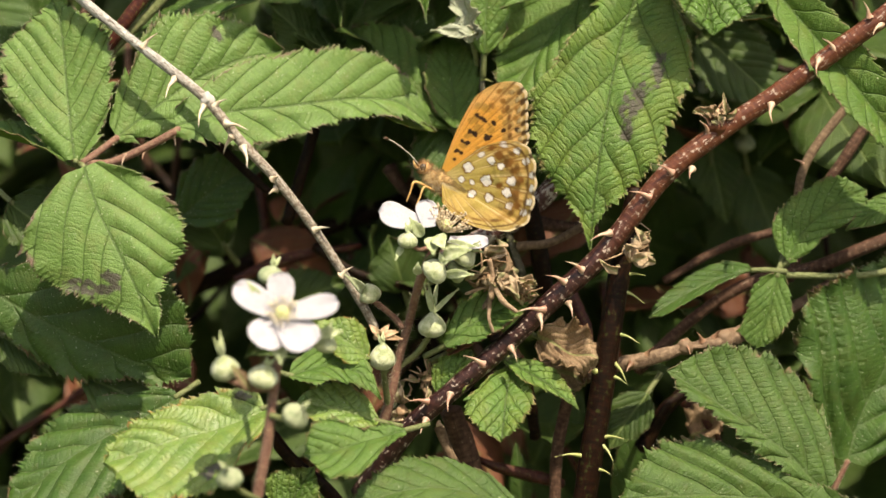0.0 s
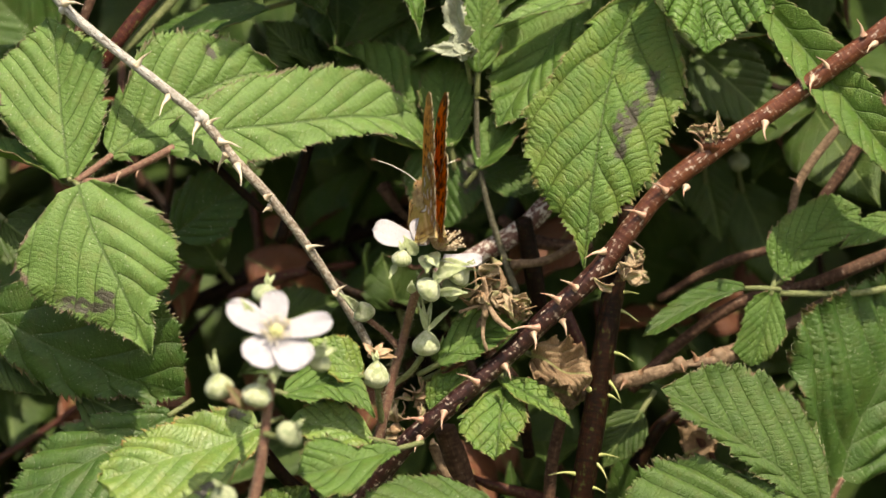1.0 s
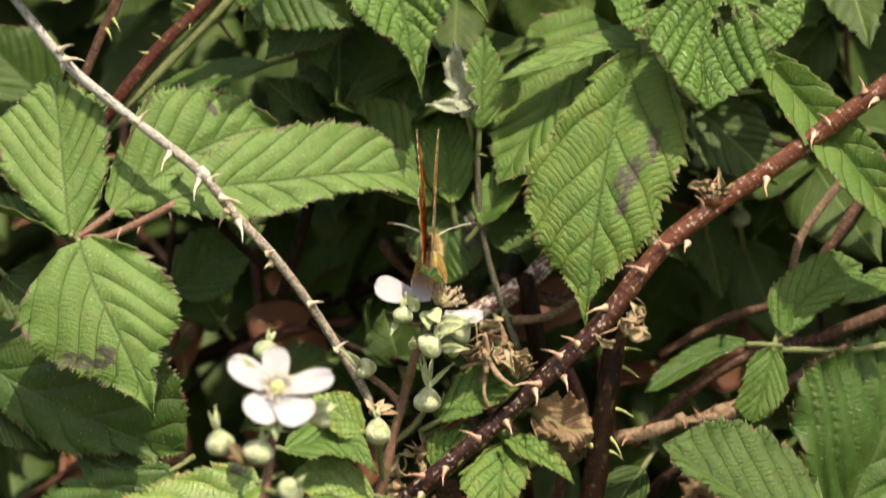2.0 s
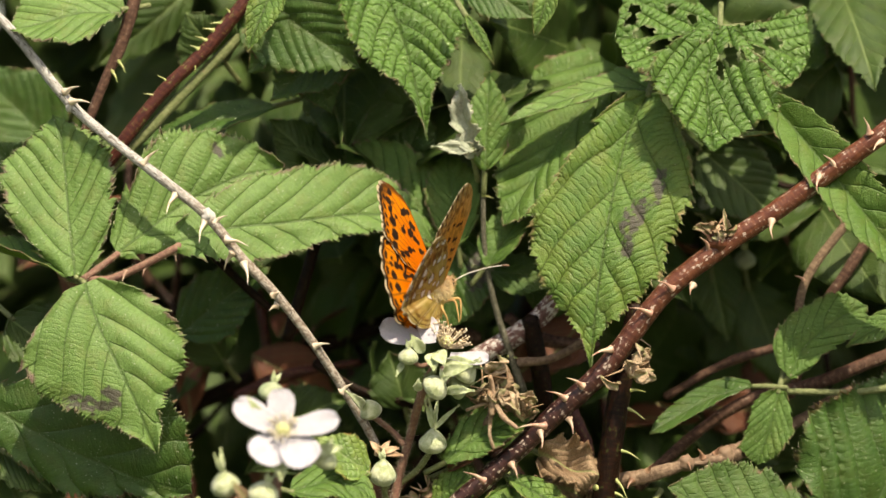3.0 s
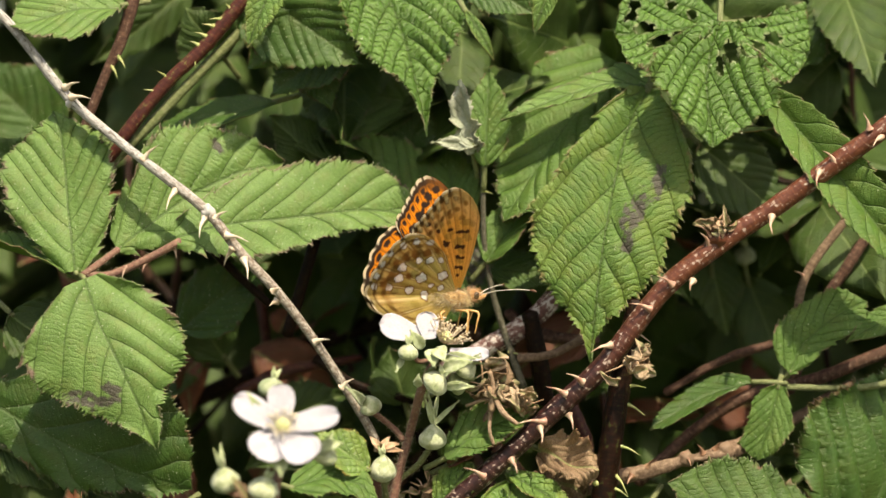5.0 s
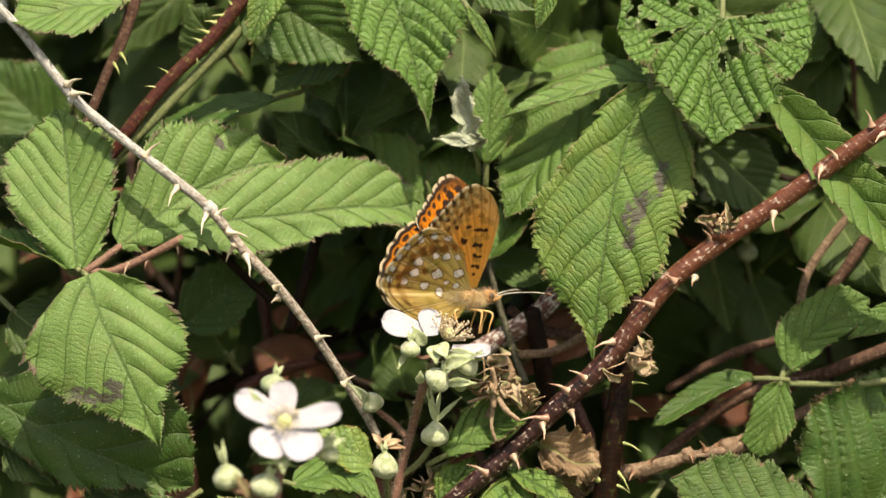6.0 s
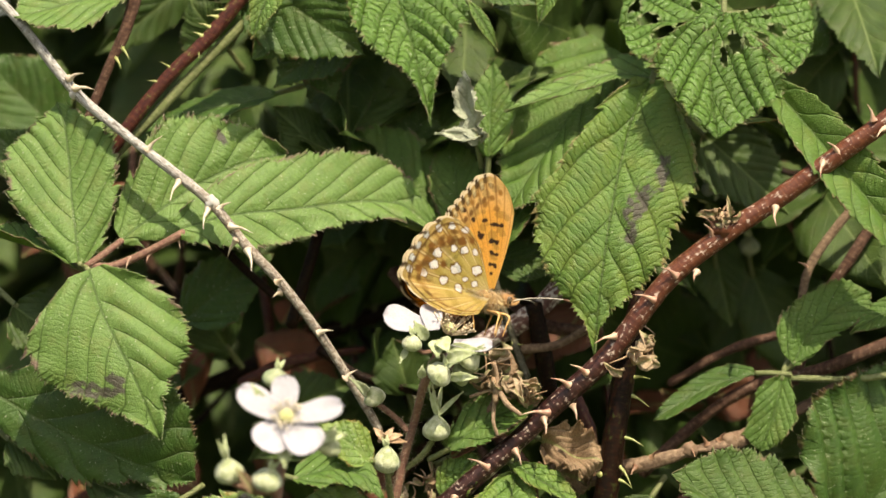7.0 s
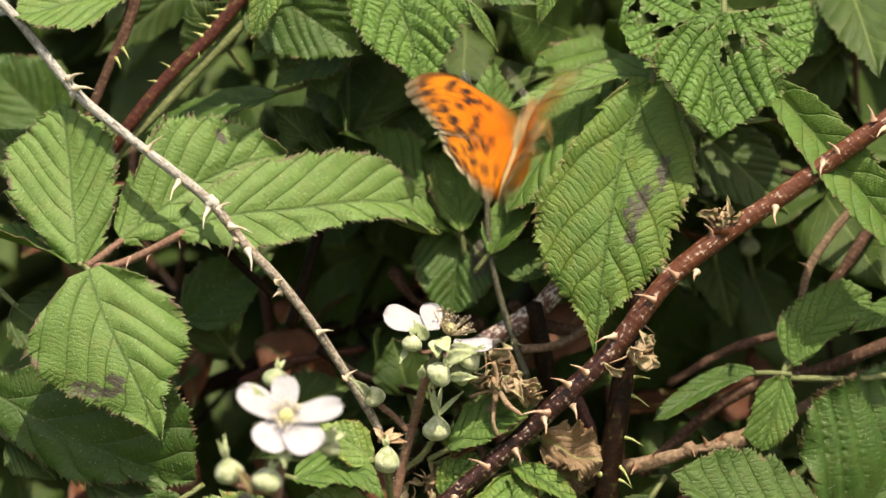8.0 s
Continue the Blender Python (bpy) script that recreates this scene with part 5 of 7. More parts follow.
# ---- flowers and buds ----
def petal_mesh(c, out, up, length, width, cup=0.15, seed=0, lift=0.0):
    """One petal from the flower's middle c outwards: narrow foot, broad rounded end, cupped, with a slightly wavy rim."""
    rng = np.random.default_rng(seed)
    out, up = Vector(out).normalized(), Vector(up).normalized()
    side = out.cross(up).normalized()
    up = side.cross(out).normalized()
    bm = bmesh.new()
    n, m = 18, 14
    ph = rng.random(3) * 6
    layers = []
    for z in (0.0, -0.00018):
        g = []
        for i in range(n + 1):
            s = i / n
            w = width / 2 * (0.55 + 0.45 * math.sin(math.pi * min(1, s * 0.72 / 0.5) / 2) ** 1.2) * math.sqrt(max(0.0, 1 - max(0, (s - 0.55) / 0.45) ** 2.6)) + 1e-5
            row = []
            for j in range(m + 1):
                t = -1 + 2 * j / m
                h = cup * width * t * t * 0.5 + lift * length * s * s + 0.03 * width * (math.sin(5 * s + ph[0]) * t + 0.5 * math.sin(6 * t + ph[1]) * s * s)
                row.append(bm.verts.new(Vector(c) + out * (s * length) + side * (w * t) + up * (h + z)))
            g.append(row)
        layers.append(g)
    for li, g in enumerate(layers):
        for i in range(n):
            for j in range(m):
                f = (g[i][j], g[i][j + 1], g[i + 1][j + 1], g[i + 1][j])
                bm.faces.new(f if li == 0 else f[::-1])
    top, bot = layers
    for i in range(n):
        bm.faces.new((top[i][0], top[i + 1][0], bot[i + 1][0], bot[i][0]))
        bm.faces.new((top[i][m], bot[i][m], bot[i + 1][m], top[i + 1][m]))
    for j in range(m):
        bm.faces.new((top[n][j], top[n][j + 1], bot[n][j + 1], bot[n][j]))
    bmesh.ops.recalc_face_normals(bm, faces=bm.faces)
    return bm


def sepal_mesh(root, tip, width, up=(0, -1, 0.2), bend=0.12):
    return leaf_mesh(root, tip, width, facing=up, a=0.45, b=0.8, veins=3, pleat=0.0, tooth=0.0, wave=0.02, fold=0.25, arch=bend, rows=24, cols=10, thick=0.0003)


def bud_meshes(c, axis, r, length, seed):
    """A closed bud: a felted ovoid of five lapped sepals drawn to a point."""
    axis = Vector(axis).normalized()
    e1 = axis.orthogonal().normalized()
    e2 = axis.cross(e1)
    bm = bmesh.new()
    n, m = 16, 30
    ph = seed * 1.3
    rings = []
    for i in range(n + 1):
        s = i / n
        rr = bud_radius(s, r)
        row = []
        for j in range(m):
            a = 2 * math.pi * j / m
            g = (j * 5 / m + 0.15 * s + ph) % 1.0
            lap = 1 + 0.30 * g - 0.15 + 0.07 * noise.noise(Vector((a * 2, s * 5, seed)))
            row.append(bm.verts.new(Vector(c) + axis * ((s - 0.5) * length) + (e1 * math.cos(a) + e2 * math.sin(a)) * rr * lap))
        rings.append(row)
    for i in range(n):
        for j in range(m):
            k = (j + 1) % m
            bm.faces.new((rings[i][j], rings[i][k], rings[i + 1][k], rings[i + 1][j]))
    bm.faces.new(rings[0][::-1])
    bm.faces.new(rings[-1])
    return bm


def bud_radius(s, r):
    return r * max(0.10, math.sin(math.pi * (0.03 + 0.97 * s) ** 0.72) ** 0.8)


def sepal_wrap(c, axis, r, length, seed, i):
    """One sepal laid over a bud, broad at the foot and pointed above, standing a little off it along its margins."""
    axis = Vector(axis).normalized()
    e1 = axis.orthogonal().normalized()
    e2 = axis.cross(e1)
    bm = bmesh.new()
    n, m = 12, 8
    mid = 2 * math.pi * i / 5 + seed * 0.9
    g = []
    for k in range(n + 1):
        s = 0.02 + 1.02 * k / n
        half = 0.74 * math.cos(math.pi / 2 * min(1.0, k / n) ** 1.5) + 0.03
        row = []
        for j in range(m + 1):
            t = -1 + 2 * j / m
            a = mid + half * t + 0.10 * s
            rr = bud_radius(min(s, 0.995), r) * (1.06 + 0.08 * t * (1 if i % 2 else -1) + 0.05 * (1 - abs(t)) ** 2) + 0.00010 + 0.00012 * noise.noise(Vector((a * 3, s * 7, seed)))
            row.append(bm.verts.new(Vector(c) + axis * ((s - 0.5) * length) + (e1 * math.cos(a) + e2 * math.sin(a)) * rr))
        g.append(row)
    for k in range(n):
        for j in range(m):
            bm.faces.new((g[k][j], g[k][j + 1], g[k + 1][j + 1], g[k + 1][j]))
    return bm


def bud(parent, c, axis, r, length, seed, material=None, tips=2, tip_len=0.003):
    """A bud part with the free sepal tips as pieces of it; sizes in metres."""
    r, length = r * 0.86, length * 0.80
    body = part("bud", bud_meshes(c, axis, r, length, seed), material or BUD, parent, "")
    for i in range(5):
        part("sepal", sepal_wrap(c, axis, r, length, seed, i), material or BUD, body)
    ax = Vector(axis).normalized()
    rng = np.random.default_rng(seed)
    for i in range(tips):
        spread = Vector(rng.normal(0, 0.35, 3))
        root = Vector(c) + ax * length * 0.42
        mesh_part("sepal", sepal_mesh(root, root + (ax + spread).normalized() * tip_len, 0.0012), SEPAL, body)
    return body


def stamens(parent, c, axis, inner, outer, count, seed, length, material=None):
    """A ring of thin filaments with anthers, joined."""
    rng = np.random.default_rng(seed)
    axis = Vector(axis).normalized()
    e1 = axis.orthogonal().normalized()
    e2 = axis.cross(e1)
    bm = bmesh.new()
    for i in range(count):
        a = rng.random() * 2 * math.pi
        rad = e1 * math.cos(a) + e2 * math.sin(a)
        lean = 0.35 + 0.9 * rng.random()
        root = Vector(c) + rad * inner
        tip = root + (axis + rad * lean).normalized() * length * (0.7 + 0.5 * rng.random())
        way = (tip - root)
        s1 = way.orthogonal().normalized() * 0.00011
        s2 = way.normalized().cross(s1)
        lo = [bm.verts.new(root + s1 * math.cos(b) + s2 * math.sin(b)) for b in (0, 2.1, 4.2)]
        hi = [bm.verts.new(tip + (s1 * math.cos(b) + s2 * math.sin(b)) * 0.8) for b in (0, 2.1, 4.2)]
        for j in range(3):
            k = (j + 1) % 3
            bm.faces.new((lo[j], lo[k], hi[k], hi[j]))
        bmesh.ops.create_icosphere(bm, subdivisions=1, radius=0.00024 + 0.00010 * rng.random(), matrix=Matrix.Translation(tip))
    return tagged(part("stamen_ring", bm, material or STAMEN, parent, "cream stamens"), kind="stuff")


def carpels(parent, c, axis, r, seed):
    axis = Vector(axis).normalized()
    e1 = axis.orthogonal().normalized()
    e2 = axis.cross(e1)
    bm = bmesh.new()
    bmesh.ops.create_icosphere(bm, subdivisions=2, radius=r * 0.8, matrix=Matrix.Translation(Vector(c) + axis * r * 0.4))
    for i in range(46):
        h = 1 - 1.2 * (i + 0.5) / 46
        a = i * 2.39996
        w = math.sqrt(max(0, 1 - h * h))
        d = axis * h + (e1 * math.cos(a) + e2 * math.sin(a)) * w
        bmesh.ops.create_icosphere(bm, subdivisions=1, radius=r * 0.17, matrix=Matrix.Translation(Vector(c) + axis * r * 0.4 + d * r * 0.9))
    return tagged(part("carpel_cluster", bm, CARPEL, parent, "yellow-green carpels"), kind="stuff")


def stalk(parent, points, widths, material, seed=0, fuzz=0):
    ob = mesh_part("stalk", tube_mesh([Vector(p) for p in points], [w / 2000 for w in widths], sides=10, seed=seed), material, parent)
    if fuzz:
        hairs(ob, points, [w / 2000 for w in widths], fuzz, seed)
    return ob


def flower_under_butterfly():
    c = Vector((0.0006, -0.0055, 0.7264))
    ax = Vector((0.45, -0.35, 0.80))
    f = thing("bramble_flower", (-0.0132, 0.0040, 0.6820), "white bramble flower with buds on a hairy reddish stalk", "flower")
    stalk(f, [(-0.0146, 0.0060, 0.6770), (-0.0126, 0.0040, 0.6848), (-0.0101, 0.0030, 0.6954), (-0.0076, 0.0020, 0.7046), (-0.0050, -0.0075, 0.7147), (-0.0017, -0.0075, 0.7223)], [2.7, 2.5, 2.2, 2.2, 2.0, 1.7], STALK_RED, 1, fuzz=900)
    stalk(f, [(-0.0095, 0.0030, 0.7017), (-0.0118, 0.0030, 0.7045), (-0.0153, 0.0020, 0.7074), (-0.0181, 0.0020, 0.7095)], [1.6, 1.5, 1.5, 1.5], STALK_RED, 2, fuzz=160)
    stalk(f, [(-0.0054, -0.0075, 0.7154), (-0.0033, -0.0095, 0.7189), (-0.0017, -0.0105, 0.7203)], [1.4, 1.4, 1.4], STALK_GREEN, 3)
    stalk(f, [(-0.0062, 0.0020, 0.7116), (-0.0013, 0.0010, 0.7137), (0.0029, -0.0085, 0.7168)], [1.6, 1.5, 1.5], STALK_GREEN, 4)
    stalk(f, [(-0.0118, 0.0040, 0.6911), (-0.0062, 0.0020, 0.6954), (-0.0031, 0.0000, 0.6997)], [1.6, 1.5, 1.5], STALK_GREEN, 5, fuzz=80)
    stalk(f, [(-0.0132, 0.0040, 0.6827), (-0.0140, 0.0000, 0.6885), (-0.0145, -0.0020, 0.6928)], [1.6, 1.5, 1.5], STALK_GREEN, 6, fuzz=80)
    stalk(f, [(-0.0022, -0.0075, 0.7223), (-0.0054, -0.0085, 0.7216), (-0.0078, -0.0095, 0.7235)], [1.2, 1.2, 1.2], STALK_RED, 7)
    part("petal", petal_mesh((-0.0054, -0.0095, 0.7279), (-0.95, -0.25, 0.30), (0.2, -0.8, 0.55), 0.0108, 0.0076, seed=1), PETAL, f)
    part("petal", petal_mesh((-0.0031, -0.0095, 0.7271), (-0.12, 0.40, 0.92), (0.2, -0.9, 0.4), 0.0072, 0.0058, seed=2), PETAL, f)
    part("petal", petal_mesh((0.0017, -0.0085, 0.7237), (0.98, -0.25, -0.10), (0.1, -0.42, 0.90), 0.0102, 0.0076, seed=3), PETAL, f)
    for root, tip, w in (((-0.0022, -0.0105, 0.7245), (-0.0019, -0.0145, 0.7204), 0.0042), ((-0.0047, -0.0105, 0.7249), (-0.0078, -0.0135, 0.7294), 0.003), ((0.0008, -0.0095, 0.7224), (0.0084, -0.0135, 0.7225), 0.0028), ((0.0001, -0.0115, 0.7196), (0.0075, -0.0155, 0.7218), 0.0032),
                         ((-0.0096, -0.0095, 0.7224), (-0.0112, -0.0125, 0.7190), 0.0016), ((-0.0058, -0.0085, 0.7154), (-0.0058, -0.0105, 0.7185), 0.0022), ((0.0008, -0.0095, 0.7154), (0.0080, -0.0115, 0.7155), 0.0024), ((0.0022, -0.0085, 0.7223), (0.0103, -0.0105, 0.7210), 0.002), ((-0.0012, -0.0115, 0.7249), (0.0008, -0.0155, 0.7218), 0.004)):
        mesh_part("sepal", sepal_mesh(root, tip, w), SEPAL, f)
    carpels(f, c + ax * 0.0003, ax, 0.0017, 1)
    stamens(f, c, ax, 0.0013, 0.003, 80, 1, 0.0052)
    bud(f, (-0.0082, -0.0125, 0.7242), (0.1, -0.4, 0.9), 0.0025, 0.0054, 1, tips=2, tip_len=0.0025)
    bud(f, (-0.0012, -0.0115, 0.7167), (0.6, -0.5, 0.55), 0.0034, 0.0070, 2)
    bud(f, (0.0060, -0.0095, 0.7204), (0.7, -0.3, 0.6), 0.0034, 0.0068, 3)
    bud(f, (0.0043, -0.0065, 0.7162), (0.8, -0.2, 0.3), 0.0030, 0.0062, 4, BUD_DULL)
    bud(f, (-0.0022, -0.0020, 0.7029), (0.02, -0.1, 1.0), 0.0036, 0.0082, 5, tips=4, tip_len=0.009)
    bud(f, (-0.0179, 0.0000, 0.7108), (-0.2, -0.5, 0.75), 0.0030, 0.0062, 6, tips=1)
    mesh_part("sepal", sepal_mesh((-0.0195, 0.0000, 0.7109), (-0.0238, -0.0115, 0.7155), 0.0024), SEPAL, f)
    bud(f, (-0.0145, -0.0040, 0.6952), (0.0, -0.15, 1.0), 0.0034, 0.0088, 7, tips=3)
    # withered bloom above that bud
    for i in range(9):
        r = random.Random(i)
        root = Vector((-0.0151, -0.0030, 0.6999))
        tip = root + Vector((r.uniform(-0.004, 0.006), r.uniform(-0.003, 0.003), r.uniform(-0.001, 0.004)))
        mesh_part("withered_sepal", sepal_mesh(root, tip, 0.0016), HUSK, f)
    return f


def front_flower():
    f = thing("bramble_flower", (-0.0438, -0.0480, 0.6614), "open white bramble flower with five petals and buds", "flower")
    c = Vector((-0.0378, -0.0520, 0.7070))
    ax = Vector((0.05, -0.85, 0.50))
    stalk(f, [(-0.0447, -0.0460, 0.6586), (-0.0433, -0.0470, 0.6667), (-0.0411, -0.0480, 0.6782), (-0.0398, -0.0480, 0.6897), (-0.0384, -0.0480, 0.6991), (-0.0378, -0.0500, 0.7052)], [2.8, 2.7, 2.6, 2.4, 2.0, 1.7], STALK_RED, 1, fuzz=420)
    for u, w, ln, s in (((-0.84, -0.10, 0.50), 0.0074, 0.0126, 1), ((-0.05, 0.25, 0.96), 0.0068, 0.0096, 2), ((0.97, -0.05, 0.22), 0.0066, 0.0130, 3), ((0.58, -0.42, -0.66), 0.0100, 0.0106, 4), ((-0.52, -0.46, -0.66), 0.0094, 0.0094, 5)):
        part("petal", petal_mesh(c + Vector(u).normalized() * 0.001, u, ax, ln, w, cup=0.12, seed=s + 10), PETAL, f)
    carpels(f, c + ax.normalized() * 0.0004, ax, 0.0017, 2)
    stamens(f, c, ax, 0.0014, 0.003, 60, 2, 0.0032, STAMEN_PALE)
    mesh_part("sepal", sepal_mesh((-0.0383, -0.0510, 0.7032), (-0.0379, -0.0560, 0.6954), 0.0055), SEPAL, f)
    mesh_part("sepal", sepal_mesh((-0.0421, -0.0500, 0.7092), (-0.0461, -0.0520, 0.7153), 0.002), SEPAL, f)
    mesh_part("sepal", sepal_mesh((-0.0301, -0.0480, 0.7018), (-0.0234, -0.0480, 0.7031), 0.003), SEPAL, f)
    bud(f, (-0.0515, -0.0500, 0.6947), (-0.15, -0.35, 0.9), 0.0036, 0.0080, 11, tips=2, tip_len=0.006)
    bud(f, (-0.0421, -0.0520, 0.6928), (0.2, -0.5, 0.8), 0.0038, 0.0072, 12, tips=2)
    bud(f, (-0.0343, -0.0520, 0.6834), (0.5, -0.5, 0.5), 0.0036, 0.0066, 13, BUD_DULL)
    bud(f, (-0.0502, -0.0560, 0.6690), (-0.2, -0.5, 0.8), 0.0034, 0.0066, 14, BUD_DULL)
    bud(f, (-0.0277, -0.0460, 0.7006), (0.3, -0.3, 0.6), 0.0032, 0.0062, 15)
    bud(f, (-0.0409, -0.0320, 0.7161), (0.2, -0.3, 0.9), 0.0036, 0.0060, 16, BUD_DULL)
    stalk(f, [(-0.0400, -0.0490, 0.6897), (-0.0449, -0.0490, 0.6894), (-0.0495, -0.0500, 0.6911), (-0.0513, -0.0500, 0.6924)], [1.8, 1.6, 1.5, 1.4], STALK_RED, 7)
    stalk(f, [(-0.0406, -0.0490, 0.6830), (-0.0374, -0.0510, 0.6824), (-0.0351, -0.0520, 0.6829)], [1.8, 1.6, 1.5], STALK_GREEN, 8)
    stalk(f, [(-0.0435, -0.0480, 0.6628), (-0.0474, -0.0530, 0.6652), (-0.0496, -0.0560, 0.6677)], [1.6, 1.5, 1.4], STALK_GREEN, 9)
    stalk(f, [(-0.0381, -0.0490, 0.7018), (-0.0321, -0.0470, 0.7001), (-0.0288, -0.0460, 0.7003)], [1.4, 1.3, 1.2], STALK_GREEN, 10)
    stalk(f, [(-0.0384, -0.0490, 0.7018), (-0.0399, -0.0380, 0.7095), (-0.0407, -0.0320, 0.7147)], [1.3, 1.2, 1.2], STALK_GREEN, 11)
    mesh_part("bract", leaf_mesh((-0.0454, -0.0510, 0.6891), (-0.0497, -0.0540, 0.6953), 0.003, a=0.5, b=0.8, rows=20, cols=6), LEAF_DRY, f)
    return f


def far_bud(c, r, axis, seed):
    b = thing("bramble_bud", c, "pale green bramble bud on a thin stalk deep in the thicket", "bud", group="background buds")
    bud(b, c, axis, r, r * 2.2, seed, BUD_DULL)
    v = Vector(c)
    stalk(b, [v - Vector(axis).normalized() * r * 0.9, v + Vector((0.002, 0.008, -0.012)), v + Vector((0.004, 0.02, -0.03))], [1.2, 1.2, 1.2], STALK_GREEN, seed)
    return b


def withered_bloom(c, count, size, seed, label, lean=(0, -0.3, 0.2), threads=5):
    """A dried flower: a cluster of broad, curled and crumpled sepals round a husk, with a few threads."""
    w = thing("withered_flower", c, label, "flower")
    r = random.Random(seed)
    bm = bmesh.new()
    bmesh.ops.create_icosphere(bm, subdivisions=3, radius=size * 0.24, matrix=Matrix.Translation(Vector(c)))
    for v in bm.verts:
        v.co += Vector((0.4, 0.4, 0.4)) * size * 0.35 * noise.noise(v.co * 500)
    part("core", bm, HUSK, w)
    for i in range(count):
        d = (Vector((r.gauss(0, 0.8), r.gauss(0, 0.5), r.gauss(0, 0.8))) + Vector(lean)).normalized()
        root = Vector(c) + d * size * 0.10 + Vector((r.gauss(0, 0.22), r.gauss(0, 0.15), r.gauss(0, 0.22))) * size
        mesh_part("sepal", leaf_mesh(root, root + d * size * r.uniform(0.45, 0.95), size * r.uniform(0.30, 0.62), facing=(r.gauss(0, 0.7), -1, r.gauss(0, 0.7)), rows=28, cols=10, a=0.4, b=0.5, veins=4, tooth=0.10, teeth=7, wave=0.16, fold=0.55, arch=0.22, curl=r.uniform(-0.5, 0.6), twist=r.uniform(-1.6, 1.6), seed=i), LEAF_STRAW if i % 3 else LEAF_DRY, w)
    for i in range(threads):
        p = Vector(c) + Vector((r.gauss(0, 0.3), r.gauss(0, 0.2), r.gauss(0, 0.3))) * size
        d = Vector((r.gauss(0, 1), r.gauss(0, 0.6) - 0.2, r.gauss(0, 1))).normalized() * size * r.uniform(0.5, 1.0)
        bend = Vector((r.gauss(0, 1), r.gauss(0, 1), r.gauss(0, 1))) * size * 0.2
        mesh_part("dry_filament", tube_mesh([p, p + d * 0.5 + bend, p + d], [0.00030, 0.00024, 0.00012], sides=5, steps=4), HUSK, w)
    return w


flower_under_butterfly()
front_flower()
far_bud((0.0672, 0.0440, 0.7615), 0.0030, (0, -0.4, 0.9), 1)
far_bud((0.0788, 0.0600, 0.7479), 0.0030, (0, -0.4, 0.9), 2)
withered_bloom((0.0125, -0.0040, 0.7150), 15, 0.0085, 1, "withered brown bramble flower with shrivelled sepals")
withered_bloom((0.0190, -0.0020, 0.7120), 7, 0.0065, 6, "withered brown bramble flower with shrivelled sepals", (0.5, -0.2, -0.4), 3)
for k, (p, q, w) in enumerate((((0.0123, -0.0060, 0.7095), (0.0118, -0.0070, 0.7190), 1.7), ((0.0128, -0.0060, 0.7130), (0.0185, -0.0070, 0.7062), 1.4), ((0.0125, -0.0050, 0.7120), (0.0060, -0.0040, 0.7105), 1.1), ((0.0120, -0.0040, 0.7090), (0.0128, -0.0045, 0.7010), 1.2))):
    cane("dry_twig", [p, tuple((a + b) / 2 + 0.0006 * (-1) ** k for a, b in zip(p, q)), q], [w, w * 0.9, w * 0.7], BARK_STRAW, "pale dry stalk of a withered flower", seed=80 + k, sides=8, rough=0.14)
withered_bloom((0.0690, -0.0020, 0.7555), 7, 0.0048, 2, "small dried bud on the red cane", (0.2, -0.4, 0.5), 2)
withered_bloom((0.0472, -0.0040, 0.7208), 9, 0.0066, 3, "pale dried bud scales on the red cane", (0.9, -0.2, 0.7), 2)
withered_bloom((-0.0034, 0.0060, 0.6882), 8, 0.0065, 4, "grey dried scraps in the fork of the cane")
withered_bloom((-0.0097, 0.0080, 0.6811), 7, 0.0060, 5, "grey dried scraps in the fork of the cane")



# ---- the deep thicket behind ----
def thicket(name, count, low, high, size, seed, material, label, face=(0, -0.7, 0.6)):
    """Many small leaves scattered through a box, joined."""
    rng = np.random.default_rng(seed)
    kinds = []
    for i in range(6):
        me = leaf_mesh((0, 0, 0), (0, 0, 1), 0.5 + 0.2 * rng.random(), facing=(0, -1, 0.01), rows=20, cols=6, teeth=10, tooth=0.12, pleat=0.02, wave=0.03, fold=0.15, seed=100 + i, thick=0.004)
        co = np.empty(len(me.vertices) * 3)
        me.vertices.foreach_get("co", co)
        fv = np.empty(len(me.loops), int)
        me.loops.foreach_get("vertex_index", fv)
        uv1, uv2 = np.empty(len(me.loops) * 2), np.empty(len(me.loops) * 2)
        me.uv_layers["vein"].data.foreach_get("uv", uv1)
        me.uv_layers["metric"].data.foreach_get("uv", uv2)
        kinds.append((co.reshape(-1, 3), fv.reshape(-1, 4), uv1, uv2))
        bpy.data.meshes.remove(me)
    vs, fs, a1, a2, off = [], [], [], [], 0
    lo, hi = np.array(low), np.array(high)
    for i in range(count):
        co, fv, uv1, uv2 = kinds[rng.integers(6)]
        es = rng.normal(0, 1, 3) + np.array((0, -0.3, -0.5))
        es /= np.linalg.norm(es)
        n = np.array(face) + rng.normal(0, 0.45, 3)
        n -= es * n.dot(es)
        n /= np.linalg.norm(n)
        ex = np.cross(es, n)
        k = size * (0.6 + 0.8 * rng.random())
        place = lo + (hi - lo) * rng.random(3)
        vs.append(place + k * (co[:, :1] * ex + co[:, 2:] * es - co[:, 1:2] * n))
        fs.append(fv + off)
        off += len(co)
        a1.append(uv1)
        a2.append(uv2 * k + np.tile(rng.random(2) * 300, len(uv2) // 2) * np.array((0, 1) * (len(uv2) // 2)))
    me = bpy.data.meshes.new(name)
    me.from_pydata(np.concatenate(vs).tolist(), [], np.concatenate(fs).tolist())
    me.uv_layers.new(name="vein").data.foreach_set("uv", np.concatenate(a1))
    me.uv_layers.new(name="metric").data.foreach_set("uv", np.concatenate(a2))
    me.update()
    return tagged(mesh_part(name, me, material), label, "leaves", kind="stuff")


